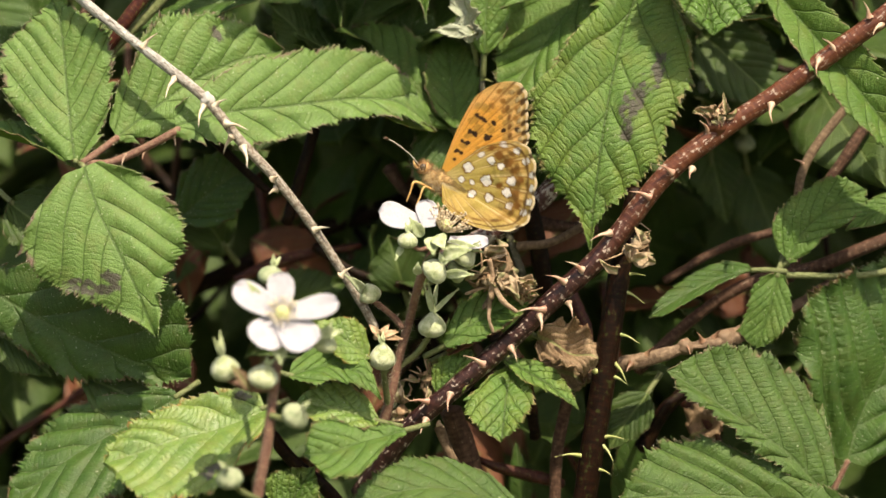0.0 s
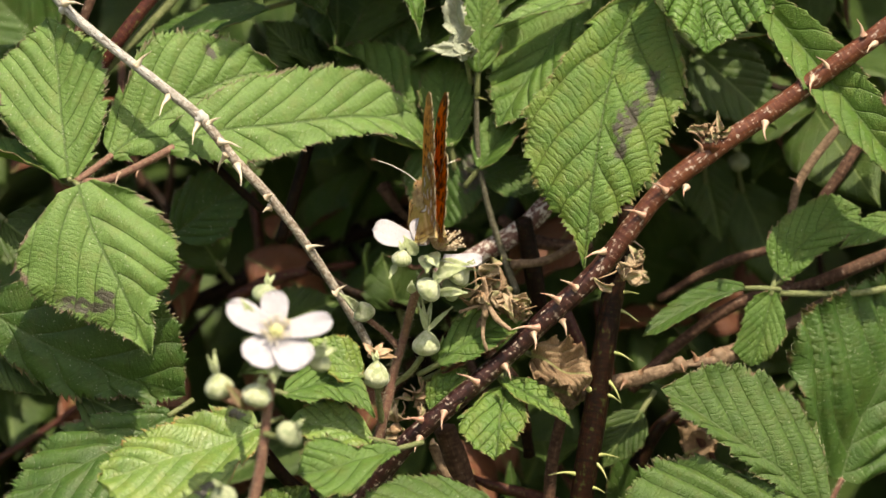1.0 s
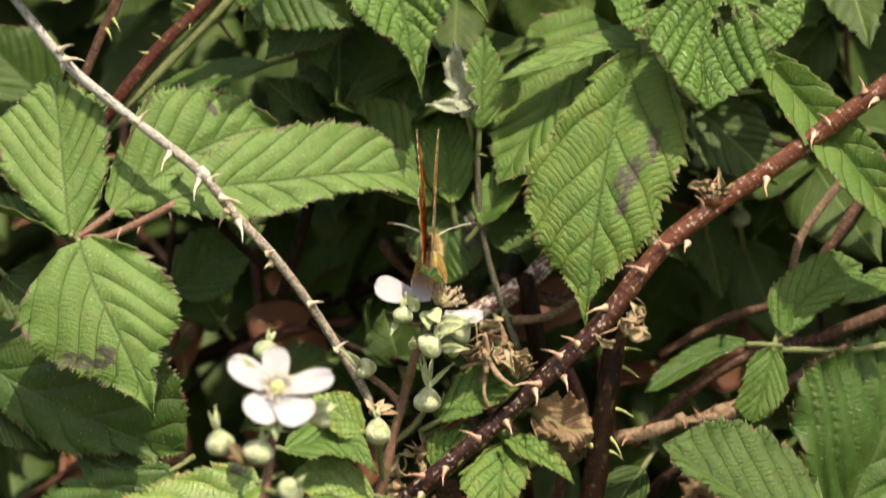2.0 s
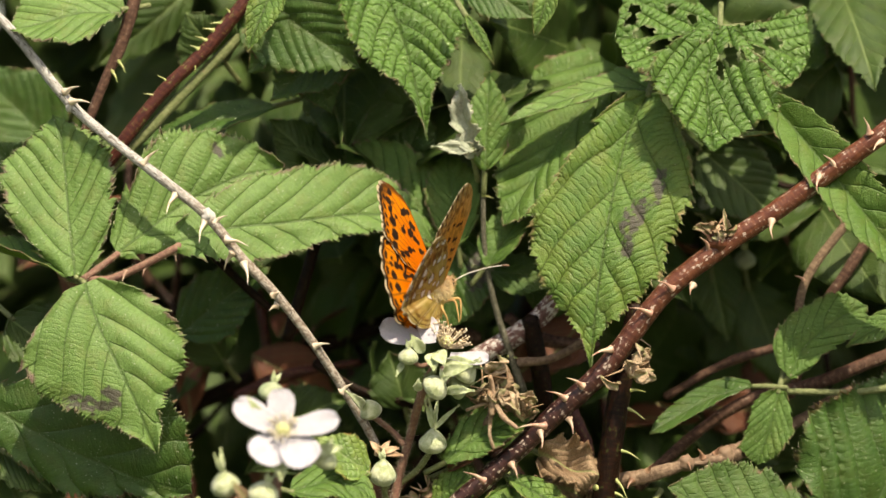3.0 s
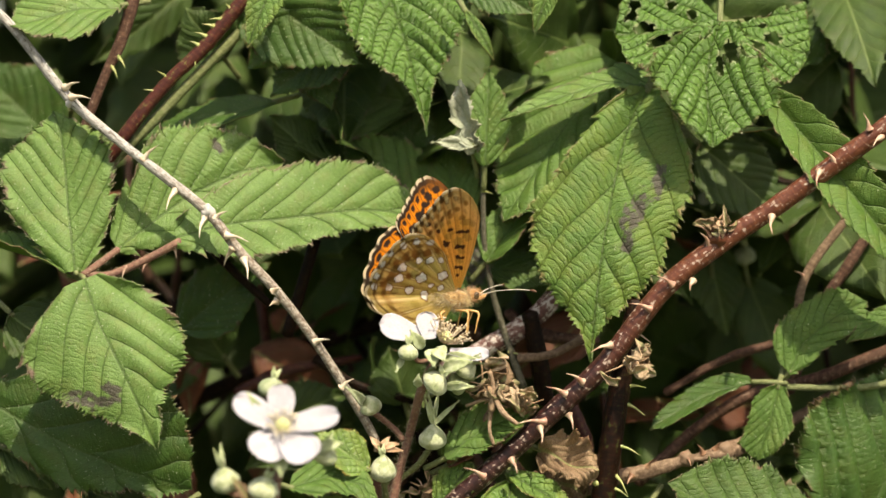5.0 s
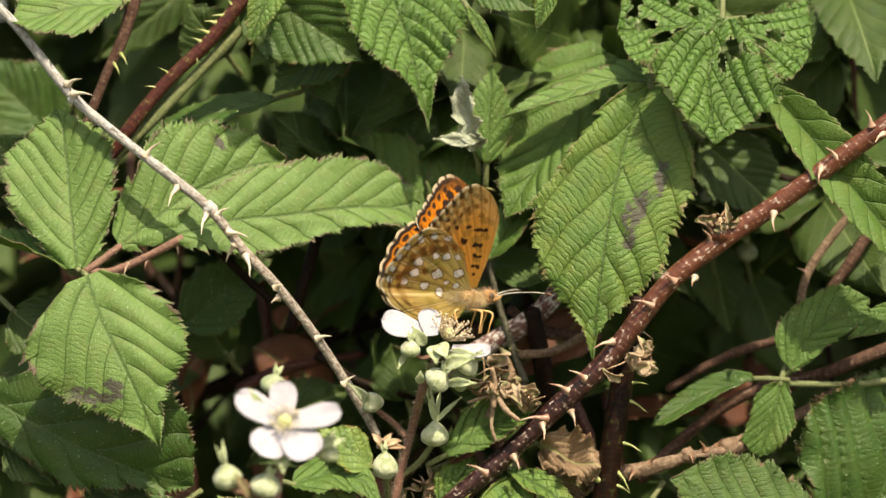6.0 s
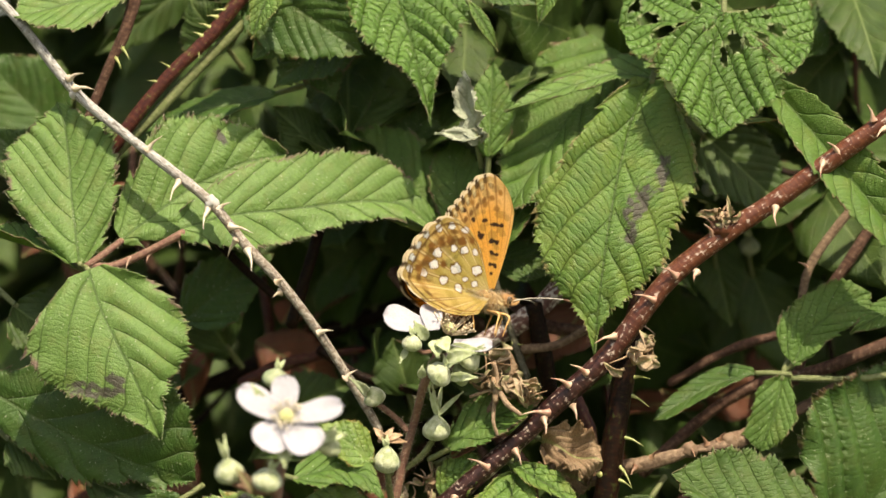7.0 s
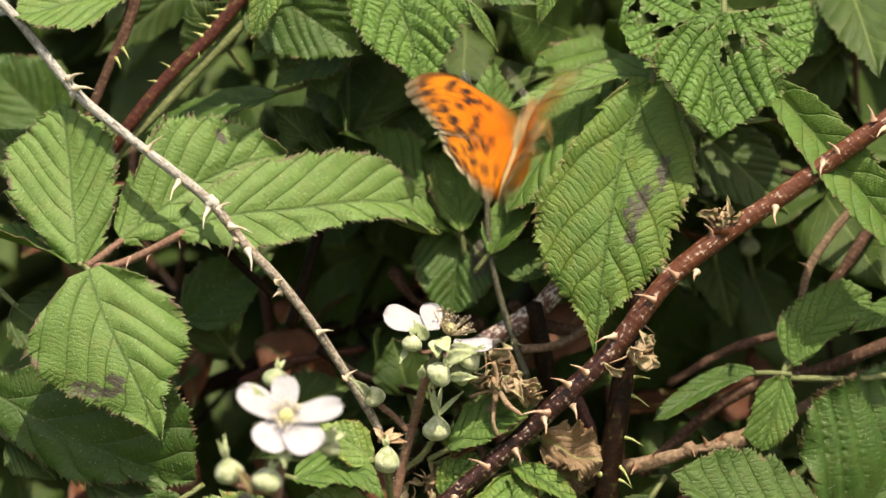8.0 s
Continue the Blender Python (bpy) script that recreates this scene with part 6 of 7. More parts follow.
thicket("thicket_leaves", 420, (-0.20, 0.08, 0.55), (0.20, 0.26, 0.90), 0.042, 1, LEAF_SHADED, "shaded bramble leaves deep in the thicket")
thicket("thicket_leaves", 900, (-0.45, 0.28, 0.02), (0.45, 0.50, 1.15), 0.075, 2, LEAF_SHADED, "shaded bramble leaves deep in the thicket")
# leaves added above the view only to keep light off the thicket
thicket("thicket_canopy", 260, (-0.32, 0.06, 0.87), (0.32, 0.40, 1.02), 0.055, 3, LEAF_DARK, "unseen bramble leaves added above to shade the thicket", face=(0, -0.3, 0.95))
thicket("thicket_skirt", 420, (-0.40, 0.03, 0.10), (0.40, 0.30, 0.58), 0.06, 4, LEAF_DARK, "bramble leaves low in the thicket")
thicket("thicket_leaves", 700, (-0.75, 0.52, 0.02), (0.75, 0.66, 1.25), 0.14, 5, LEAF_SHADED, "shaded bramble leaves deep in the thicket")
thicket("thicket_leaves", 260, (-0.22, 0.16, 0.58), (0.22, 0.24, 0.90), 0.06, 6, LEAF_SHADED, "shaded bramble leaves deep in the thicket")
thicket("thicket_leaves", 80, (-0.03, 0.045, 0.745), (0.11, 0.075, 0.85), 0.034, 7, LEAF_SHADED, "bramble leaves just behind the lit ones")
thicket("thicket_leaves", 34, (-0.12, 0.05, 0.64), (0.12, 0.08, 0.745), 0.030, 8, LEAF_SHADED, "bramble leaves just behind the lit ones")

thicket("thicket_litter", 46, (-0.115, 0.050, 0.655), (0.115, 0.085, 0.760), 0.020, 9, LEAF_RUSTY, "dead rust-brown leaves caught deep in the thicket")
for k in range(22):
    r = random.Random(300 + k)
    x, y, z = r.uniform(-0.11, 0.11), r.uniform(0.070, 0.100), r.uniform(0.66, 0.775)
    dx, dz = r.uniform(-0.030, 0.030), r.uniform(0.012, 0.035)
    w = r.uniform(1.4, 2.8)
    cane("dry_twig", [(x - dx, y, z - dz), (x + r.uniform(-0.004, 0.004), y - 0.004, z), (x + dx, y + 0.006, z + dz)], [w, w * 0.9, w * 0.7], (BARK_WINE, BARK_PINK, BARK_DARK)[k % 3], "thin brown twig in the shade of the thicket", seed=300 + k, sides=8, rough=0.18)

# rooted canes that carry the thicket
for k in range(14):
    r = random.Random(50 + k)
    x, y = r.uniform(-0.40, 0.40), r.uniform(0.20, 0.50)
    lean = r.uniform(-0.12, 0.12)
    cane("bramble_cane", [(x, y, -0.02), (x + lean * 0.3, y - 0.02, 0.3), (x + lean * 0.7, y - 0.05, 0.65), (x + lean * 1.3, y - 0.10, r.uniform(0.90, 1.05))], [9, 8, 7, 5], BARK_WINE, "upright cane rooted in the ground behind the leaves", seed=60 + k, sides=10)



# ---- the butterfly: a fritillary on the flower ----
def wing_material():
    """Scaled wing membrane: the pattern's own colours, dusted with fine scales, letting some light through."""
    k = Nodes("wing_scales")
    at = k.add("Attribute")
    at.attribute_name = "pattern"
    co = k.add("TexCoord").outputs["Object"]
    dust = k.noise(co, 2600.0, 2)
    col = k.mix(k.math("MULTIPLY", k.ramp(dust, 0.4, 0.75), 0.22), at.outputs["Color"], (0.10, 0.05, 0.02))
    nrm = k.bump(dust, 0.00006, 0.7)
    body = k.principled(col, 0.62, nrm, Specular_IOR_Level=0.2)
    tr = k.add("BsdfTranslucent", Color=k.mix(0.18, col, (0.75, 0.34, 0.02)), Normal=nrm).outputs[0]
    return k.done(k.add("MixShader", i0=0.47, i1=body, i2=tr).outputs[0])


WING = wing_material()
FUR = plain_material("body_fur", (0.30, 0.17, 0.06), (0.50, 0.34, 0.15), 900, 0.85, 0.0002, sheen=0.4)
FUR_PALE = plain_material("body_fur_pale", (0.36, 0.26, 0.11), (0.54, 0.43, 0.22), 900, 0.85, 0.0002, sheen=0.4)
FUR_RUST = plain_material("head_fur", (0.34, 0.17, 0.06), (0.46, 0.27, 0.10), 900, 0.85, 0.0002, sheen=0.4)
LEG = plain_material("leg_tan", (0.50, 0.27, 0.09), (0.62, 0.38, 0.15), 900, 0.5)
EYE_DARK = plain_material("eye_dark", (0.05, 0.03, 0.02), (0.09, 0.06, 0.03), 900, 0.25)
ANTENNA = plain_material("antenna_grey", (0.48, 0.44, 0.36), (0.66, 0.62, 0.54), 1800, 0.6)
CLUB = plain_material("antenna_club", (0.06, 0.03, 0.02), (0.12, 0.06, 0.03), 900, 0.5)

# reach of the wing from its hinge, in millimetres, by the angle swept back from straight out
FORE = ((-3, 21.0), (0, 24.5), (4, 27.6), (9, 29.8), (13, 30.3), (18, 29.4), (25, 27.0), (33, 24.9), (40, 23.7), (46, 19.0), (54, 13.5))
HIND = ((22, 11.0), (31, 18.8), (42, 22.9), (57, 23.6), (69, 23.7), (86, 24.2), (93, 23.2), (101, 20.4), (110, 17.0), (122, 12.6), (136, 8.5), (148, 6.0))
SILVER = ((-15.6, 7.8, 1.2), (-16.0, 4.8, 1.2), (-18.2, 2.2, 1.0), (-11.4, 9.7, 0.9), (-8.7, 9.7, 1.0), (-5.8, 9.8, 0.8), (-10.1, 4.8, 1.4), (-4.6, 5.4, 1.3), (-12.8, 1.5, 1.1), (-7.2, 2.7, 0.7), (-8.6, 0.2, 1.1), (-4.6, 2.0, 0.8),
          (-19.3, 11.6, 0.95), (-16.3, 13.8, 1.0), (-13.1, 15.0, 1.0), (-9.4, 14.7, 0.9), (-21.0, 8.8, 0.95), (-21.9, 5.3, 1.0), (-22.1, 2.5, 0.95))
UMBER = ((-12.6, 11.3, 1.1), (-9.7, 11.8, 1.0), (-14.9, 10.3, 0.8), (-17.9, 5.5, 0.9), (-19.8, 3.3, 0.8), (-13.5, 5.3, 0.7), (-17.4, 9.1, 0.8), (-7.1, 12.5, 0.7))
FORE_BLACK = ((-8.2, 17.5, 0.7), (-5.2, 17.9, 0.8), (-5.5, 14.0, 1.0), (-2.7, 17.3, 0.7), (-0.7, 17.5, 0.7), (-2.6, 13.2, 0.8), (-1.0, 13.2, 0.7), (-2.0, 10.3, 0.6), (-0.7, 10.1, 0.6), (-1.8, 7.5, 0.6), (-0.6, 7.3, 0.6), (-1.2, 5.3, 0.5), (-10.9, 19.4, 0.7))
FORE_BROWN = ((-5.8, 21.9, 0.7), (-2.7, 21.3, 0.7), (-8.4, 23.7, 0.6), (-4.5, 23.7, 0.6), (-9.3, 21.6, 0.6), (-8.0, 26.0, 0.6), (-2.4, 25.4, 0.6))
UPPER_FORE = ((-3.8, 26.2, 0.7), (-6.0, 24.4, 0.8), (-7.2, 22.3, 0.6), (-8.4, 19.4, 1.0), (-10.1, 16.2, 1.0), (-12.1, 13.8, 0.8), (-14.2, 14.2, 0.6), (-5.4, 16.1, 0.7), (-2.6, 14.7, 0.9), (-2.0, 20.1, 0.7), (-0.9, 20.2, 0.7), (0.4, 19.6, 0.6),
              (0.0, 15.5, 0.6), (-0.6, 16.8, 0.5), (-6.0, 19.9, 0.5), (-8.3, 10.5, 0.7), (-6.3, 11.1, 0.7), (-10.4, 11.0, 0.7), (-1.8, 12.9, 0.6), (-1.1, 11.8, 0.5), (-1.6, 9.5, 0.6))
UPPER_HIND = ((-16.4, 10.2, 0.5), (-14.3, 9.3, 0.75), (-17.3, 7.4, 0.85), (-17.8, 4.2, 0.85), (-16.6, 1.2, 0.7), (-12.3, 5.9, 0.7), (-12.6, 8.4, 0.6), (-9.5, 9.0, 0.6), (-9.0, 5.0, 0.6), (-11.5, 11.8, 0.7))


def soft(x, lo, hi):
    t = np.clip((x - lo) / (hi - lo), 0, 1)
    return t * t * (3 - 2 * t)


def blend(col, new_col, amount):
    return col + (np.array(new_col) - col) * amount[..., None]


def wing_colours(f, b, ang, rn, hind, under):
    """The wing's pattern at points f forward and b outward, in millimetres."""
    wob = 0.22 * np.sin(3.1 * f + 1.7 * b) + 0.18 * np.sin(5.3 * b - 2.1 * f)

    def spots(col, rows, colour, sharp=0.22, grow=1.0):
        for x, y, r in rows:
            d = np.hypot(f - x, b - y) + wob * r * 0.5
            col = blend(col, colour, 1 - soft(d, r * grow - sharp, r * grow + sharp))
        return col

    def strokes(col, rows, half):
        for x0, y0, x1, y1 in rows:
            u = np.clip(((f - x0) * (x1 - x0) + (b - y0) * (y1 - y0)) / ((x1 - x0) ** 2 + (y1 - y0) ** 2), 0, 1)
            d = np.hypot(f - x0 - u * (x1 - x0), b - y0 - u * (y1 - y0)) + wob * 0.5
            col = blend(col, (0.016, 0.011, 0.008), 1 - soft(d, half - 0.12, half + 0.12))
        return col

    col = np.zeros(f.shape + (3,))
    rib = np.abs(((ang - (24 if hind else -1)) / (11.5 if hind else 5.0)) % 1.0 - 0.5)
    ribs = soft(rib, 0.41, 0.47) * soft(rn, 0.30, 0.5)
    cellpos = 1 - 2 * np.abs(((ang - (24 if hind else -1)) / (11.5 if hind else 5.0)) % 1.0 - 0.5)
    if under and hind:
        col[:] = (0.44, 0.37, 0.11)
        col = blend(col, (0.60, 0.42, 0.14), soft(rn, 0.55, 0.80))
        stripe = soft(np.sin((ang - 24) / 11.5 * 4 * np.pi + 0.6), 0.1, 0.8) * soft(rn, 0.58, 0.72) * (1 - soft(rn, 0.90, 0.94))
        col = blend(col, (0.26, 0.13, 0.03), stripe * 0.75)
        col = blend(col, (0.55, 0.42, 0.13), soft(ang, 88, 110))
        col = blend(col, (0.34, 0.27, 0.05), 0.5 * soft(np.sin(f * 0.9 + b * 0.6), 0.2, 0.9))
        col = blend(col, (0.14, 0.08, 0.02), soft(rib, 0.33, 0.40) * (1 - soft(rib, 0.42, 0.45)) * soft(rn, 0.40, 0.6) * 0.7)
        col = blend(col, (0.70, 0.56, 0.26), ribs * 0.85)
        col = blend(col, (0.14, 0.065, 0.015), soft(rn, 0.76, 0.79) * (1 - soft(rn, 0.815, 0.835)) * soft(cellpos + (rn - 0.80) * 5, 0.35, 0.6) * 0.8)
        col = blend(col, (0.58, 0.47, 0.20), (1 - soft(rn, 0.10, 0.30)) * 0.8)
        col = spots(col, UMBER, (0.17, 0.075, 0.015), 0.45, 1.25)
        col = spots(col, SILVER, (0.15, 0.085, 0.018), 0.22, 1.16)
        col = spots(col, SILVER, (0.74, 0.77, 0.74), 0.12, 0.88)
        arc = np.exp(-(((rn - 0.925 + 0.03 * cellpos) / 0.016) ** 2))
        col = blend(col, (0.10, 0.05, 0.012), arc * 0.9)
        band = soft(rn, 0.72, 0.78) * (1 - soft(rn, 0.80, 0.86)) * (1 - cellpos)
        col = blend(col, (0.28, 0.14, 0.03), band * 0.7)
        col = blend(col, (0.60, 0.58, 0.50), (1 - soft(np.abs(b + 0.10 * f + 0.8), 0.4, 1.4)) * soft(ang, 96, 104) * 0.4)
    elif under:
        col[:] = (0.70, 0.37, 0.07)
        col = blend(col, (0.70, 0.45, 0.16), soft(rn, 0.66, 0.86))
        col = blend(col, (0.70, 0.40, 0.12), (1 - soft(ang, -3, 6)) * 0.6)
        col = blend(col, (0.34, 0.14, 0.03), ribs * 0.75)
        col = blend(col, (0.30, 0.16, 0.05), soft(rn, 0.70, 0.84) * (1 - soft(cellpos, 0.15, 0.5)) * soft(ang, 2, 10) * 0.6)
        far = np.hypot(f, b)
        dot = np.hypot((1 - cellpos) * 0.5 * np.radians(5.0) * far, (rn - 0.80) * far / rn)
        col = blend(col, (0.24, 0.11, 0.03), (1 - soft(dot, 0.4, 0.85)) * soft(ang, 4, 12) * 0.95)
        col = blend(col, (0.10, 0.045, 0.012), soft(rn, 0.86, 0.89) * (1 - soft(rn, 0.91, 0.93)) * soft(cellpos - (0.93 - rn) * 6.0, 0.15, 0.4) * soft(ang, 4, 12) * 0.75)
        col = spots(col, FORE_BROWN, (0.30, 0.15, 0.035), 0.35, 1.1)
        col = spots(col, FORE_BLACK, (0.018, 0.012, 0.008), 0.16, 0.85)
        col = strokes(col, ((-2.6, 13.4, -0.9, 13.0), (-2.2, 10.6, -0.6, 10.0), (-2.0, 7.7, -0.5, 7.2), (-3.2, 17.2, -0.6, 17.6), (-6.1, 14.6, -5.0, 13.6)), 0.34)
        edge = soft(rn, 0.915, 0.935) * soft(ang, 10, 16) * (1 - soft(cellpos, 0.45, 0.7))
        col = blend(col, (0.05, 0.025, 0.01), edge * 0.85)
        col = blend(col, (0.70, 0.58, 0.30), soft(rn, 0.87, 0.90) * (1 - soft(rn, 0.94, 0.955)) * soft(cellpos, 0.5, 0.8) * soft(ang, 8, 16) * 0.8)
    else:
        col[:] = (0.80, 0.20, 0.004)
        col = blend(col, (0.86, 0.27, 0.008), soft(rn, 0.5, 0.8))
        col = blend(col, (0.30, 0.12, 0.015), 1 - soft(rn, 0.10, 0.38))
        col = blend(col, (0.12, 0.045, 0.01), ribs * 0.75)
        col = spots(col, UPPER_HIND if hind else UPPER_FORE, (0.014, 0.010, 0.008), 0.16, 1.45)
        col = strokes(col, ((-13.5, 9.3, -11.5, 11.8), (-9.5, 9.0, -12.3, 5.9), (-9.0, 5.0, -12.3, 5.9)) if hind else ((-2.2, 20.3, 0.4, 19.6), (0.0, 15.5, -0.6, 16.8), (-0.6, 16.8, -2.6, 14.7), (-8.3, 10.5, -6.3, 11.1), (-6.3, 11.1, -4.6, 10.4), (-10.6, 11.4, -8.3, 10.5), (-1.8, 12.9, -0.6, 11.8), (-5.4, 16.1, -4.4, 17.0), (-1.6, 9.5, -0.5, 9.0)), 0.42)
        far = np.hypot(f, b)
        dot = np.hypot((1 - cellpos) * 0.5 * np.radians(11.5 if hind else 5.0) * far, (rn - 0.79) * far / rn)
        chev = np.maximum(1 - soft(dot, 0.45, 0.75), soft(rn, 0.85, 0.88) * (1 - soft(rn, 0.91, 0.93)) * soft(cellpos - (0.93 - rn) * 6.0, 0.15, 0.35))
        edge_on = soft(ang, 8, 14) if not hind else soft(ang, 30, 40) * (1 - soft(ang, 100, 112))
        col = blend(col, (0.014, 0.010, 0.008), chev * edge_on)
        rim = soft(rn, 0.925, 0.94)
        col = blend(col, (0.014, 0.010, 0.008), rim * edge_on)
        if not hind:
            col = blend(col, (0.04, 0.02, 0.008), soft(rn, 0.86, 0.95) * (1 - soft(ang, 16, 24)) * 0.85)
            col = blend(col, (0.05, 0.03, 0.01), (1 - soft(ang, -3, -1.2)) * 0.6)
    edge_on = soft(ang, 6, 14) if not hind else soft(ang, 32, 40) * (1 - soft(ang, 104, 116))
    tick = soft(cellpos, 0.12, 0.4)
    col = blend(col, (0.72, 0.62, 0.42), soft(rn, 0.968, 0.976) * edge_on * (0.35 + 0.65 * tick))
    col = blend(col, (0.03, 0.02, 0.01), soft(rn, 0.962, 0.97) * edge_on * (1 - tick) * 0.9)
    return np.clip(col, 0, 1)


def wing_mesh(hind, side, n_ang=116, n_r=104):
    """A wing as a thin two-faced blade fanned out from its hinge. side: 1 left, -1 right."""
    reach = spline(HIND if hind else FORE, 12)
    ang = np.linspace(reach[0, 0], reach[-1, 0], n_ang + 1)[:, None]
    big = np.interp(ang, reach[:, 0], reach[:, 1])
    scallop = 0.28 * np.cos((ang - (24 if hind else -1)) / (11.5 if hind else 5.0) * 2 * np.pi) * (1.0 if hind else 0.6)
    on = soft(ang, 32, 42) * (1 - soft(ang, 100, 112)) if hind else soft(ang, 8, 14) * (1 - soft(ang, 42, 46))
    big = big - scallop * on * 0.8
    rn = np.linspace(0.03, 1, n_r + 1)[None, :] ** 0.8
    r = big * rn
    a = np.radians(ang)
    f, b = -r * np.sin(a), r * np.cos(a)
    if not hind:
        f = f + 1.3 * np.sin(np.pi * np.clip(r / 30.0, 0, 1)) * (1 - (ang + 3) / 57)
    rib = ((ang - (24 if hind else -1)) / (11.5 if hind else 5.0)) * 2 * np.pi
    z = 0.10 * np.cos(rib) * rn * (1 - 0.3 * rn) + 0.15 * np.sin(np.pi * np.clip(b / 32, 0, 1)) - 0.25 * (1 - soft(ang, 0, 40)) * rn
    if hind:
        z = z - 0.9 * soft(-b, 0.0, 1.2) - 0.45 * np.maximum(0, -b)
    up = np.stack([f, b * side, z], -1) / 1000
    low = up - np.array((0, 0, 0.00012))
    m = n_r + 1
    cnt = (n_ang + 1) * m
    idx = (np.arange(n_ang)[:, None] * m + np.arange(n_r)[None, :]).ravel()
    quads = np.stack([idx, idx + 1, idx + m + 1, idx + m], 1)
    flip = quads[:, ::-1] + cnt
    rims = []
    for i in range(n_ang):
        k = i * m + n_r
        rims.append((k, cnt + k, cnt + k + m, k + m))
    for j in range(n_r):
        rims.append((j, cnt + j, cnt + j + 1, j + 1))
        k = n_ang * m + j
        rims.append((k, k + 1, cnt + k + 1, cnt + k))
    faces = np.concatenate([quads, flip, np.array(rims)])
    if side > 0:
        faces = faces[:, ::-1]
    me = bpy.data.meshes.new("wing")
    me.from_pydata(np.concatenate([up.reshape(-1, 3), low.reshape(-1, 3)]).tolist(), [], faces.tolist())
    full_ang, full_rn = ang + 0 * rn, rn + 0 * ang
    above, below = wing_colours(f, b, full_ang, full_rn, hind, False), wing_colours(f, b, full_ang, full_rn, hind, True)
    # the black of the upper side shows through the thin membrane
    black = 1 - soft(above.max(-1), 0.05, 0.30)
    below = below * (1 - (0.28 if hind else 0.30) * black[..., None])
    rgb = np.concatenate([above.reshape(-1, 3), below.reshape(-1, 3)])
    layer = me.attributes.new("pattern", "FLOAT_COLOR", "POINT")
    layer.data.foreach_set("color", np.concatenate([rgb, np.ones((len(rgb), 1))], 1).ravel())
    me.update()
    return me


def blob(centre, radii, turn=0.0, lumps=0.06, seed=0, detail=4):
    bm = bmesh.new()
    bmesh.ops.create_icosphere(bm, subdivisions=detail, radius=1.0)
    spin = Matrix.Rotation(radians(turn), 3, "Y")
    for v in bm.verts:
        k = 1 + lumps * noise.noise(v.co * 3 + Vector((seed, 0, 0)))
        v.co = Vector(centre) + spin @ Vector((v.co.x * radii[0] * k, v.co.y * radii[1] * k, v.co.z * radii[2] * k))
    return bm


def fur(parent, centre, radii, count, length, lean, seed, material):
    """Hair over an ovoid, joined."""
    rng = np.random.default_rng(seed)
    bm = bmesh.new()
    for i in range(count):
        d = Vector(rng.normal(0, 1, 3)).normalized()
        root = Vector(centre) + Vector((d.x * radii[0], d.y * radii[1], d.z * radii[2])) * 0.94
        way = (d + Vector(lean) + Vector(rng.normal(0, 0.25, 3))).normalized()
        s = way.orthogonal().normalized() * 0.00006
        tip = root + way * length * (0.5 + 0.8 * rng.random())
        bm.faces.new([bm.verts.new(root + s), bm.verts.new(root - s), bm.verts.new(tip)])
    return tagged(part("fur", bm, material, parent), kind="stuff")


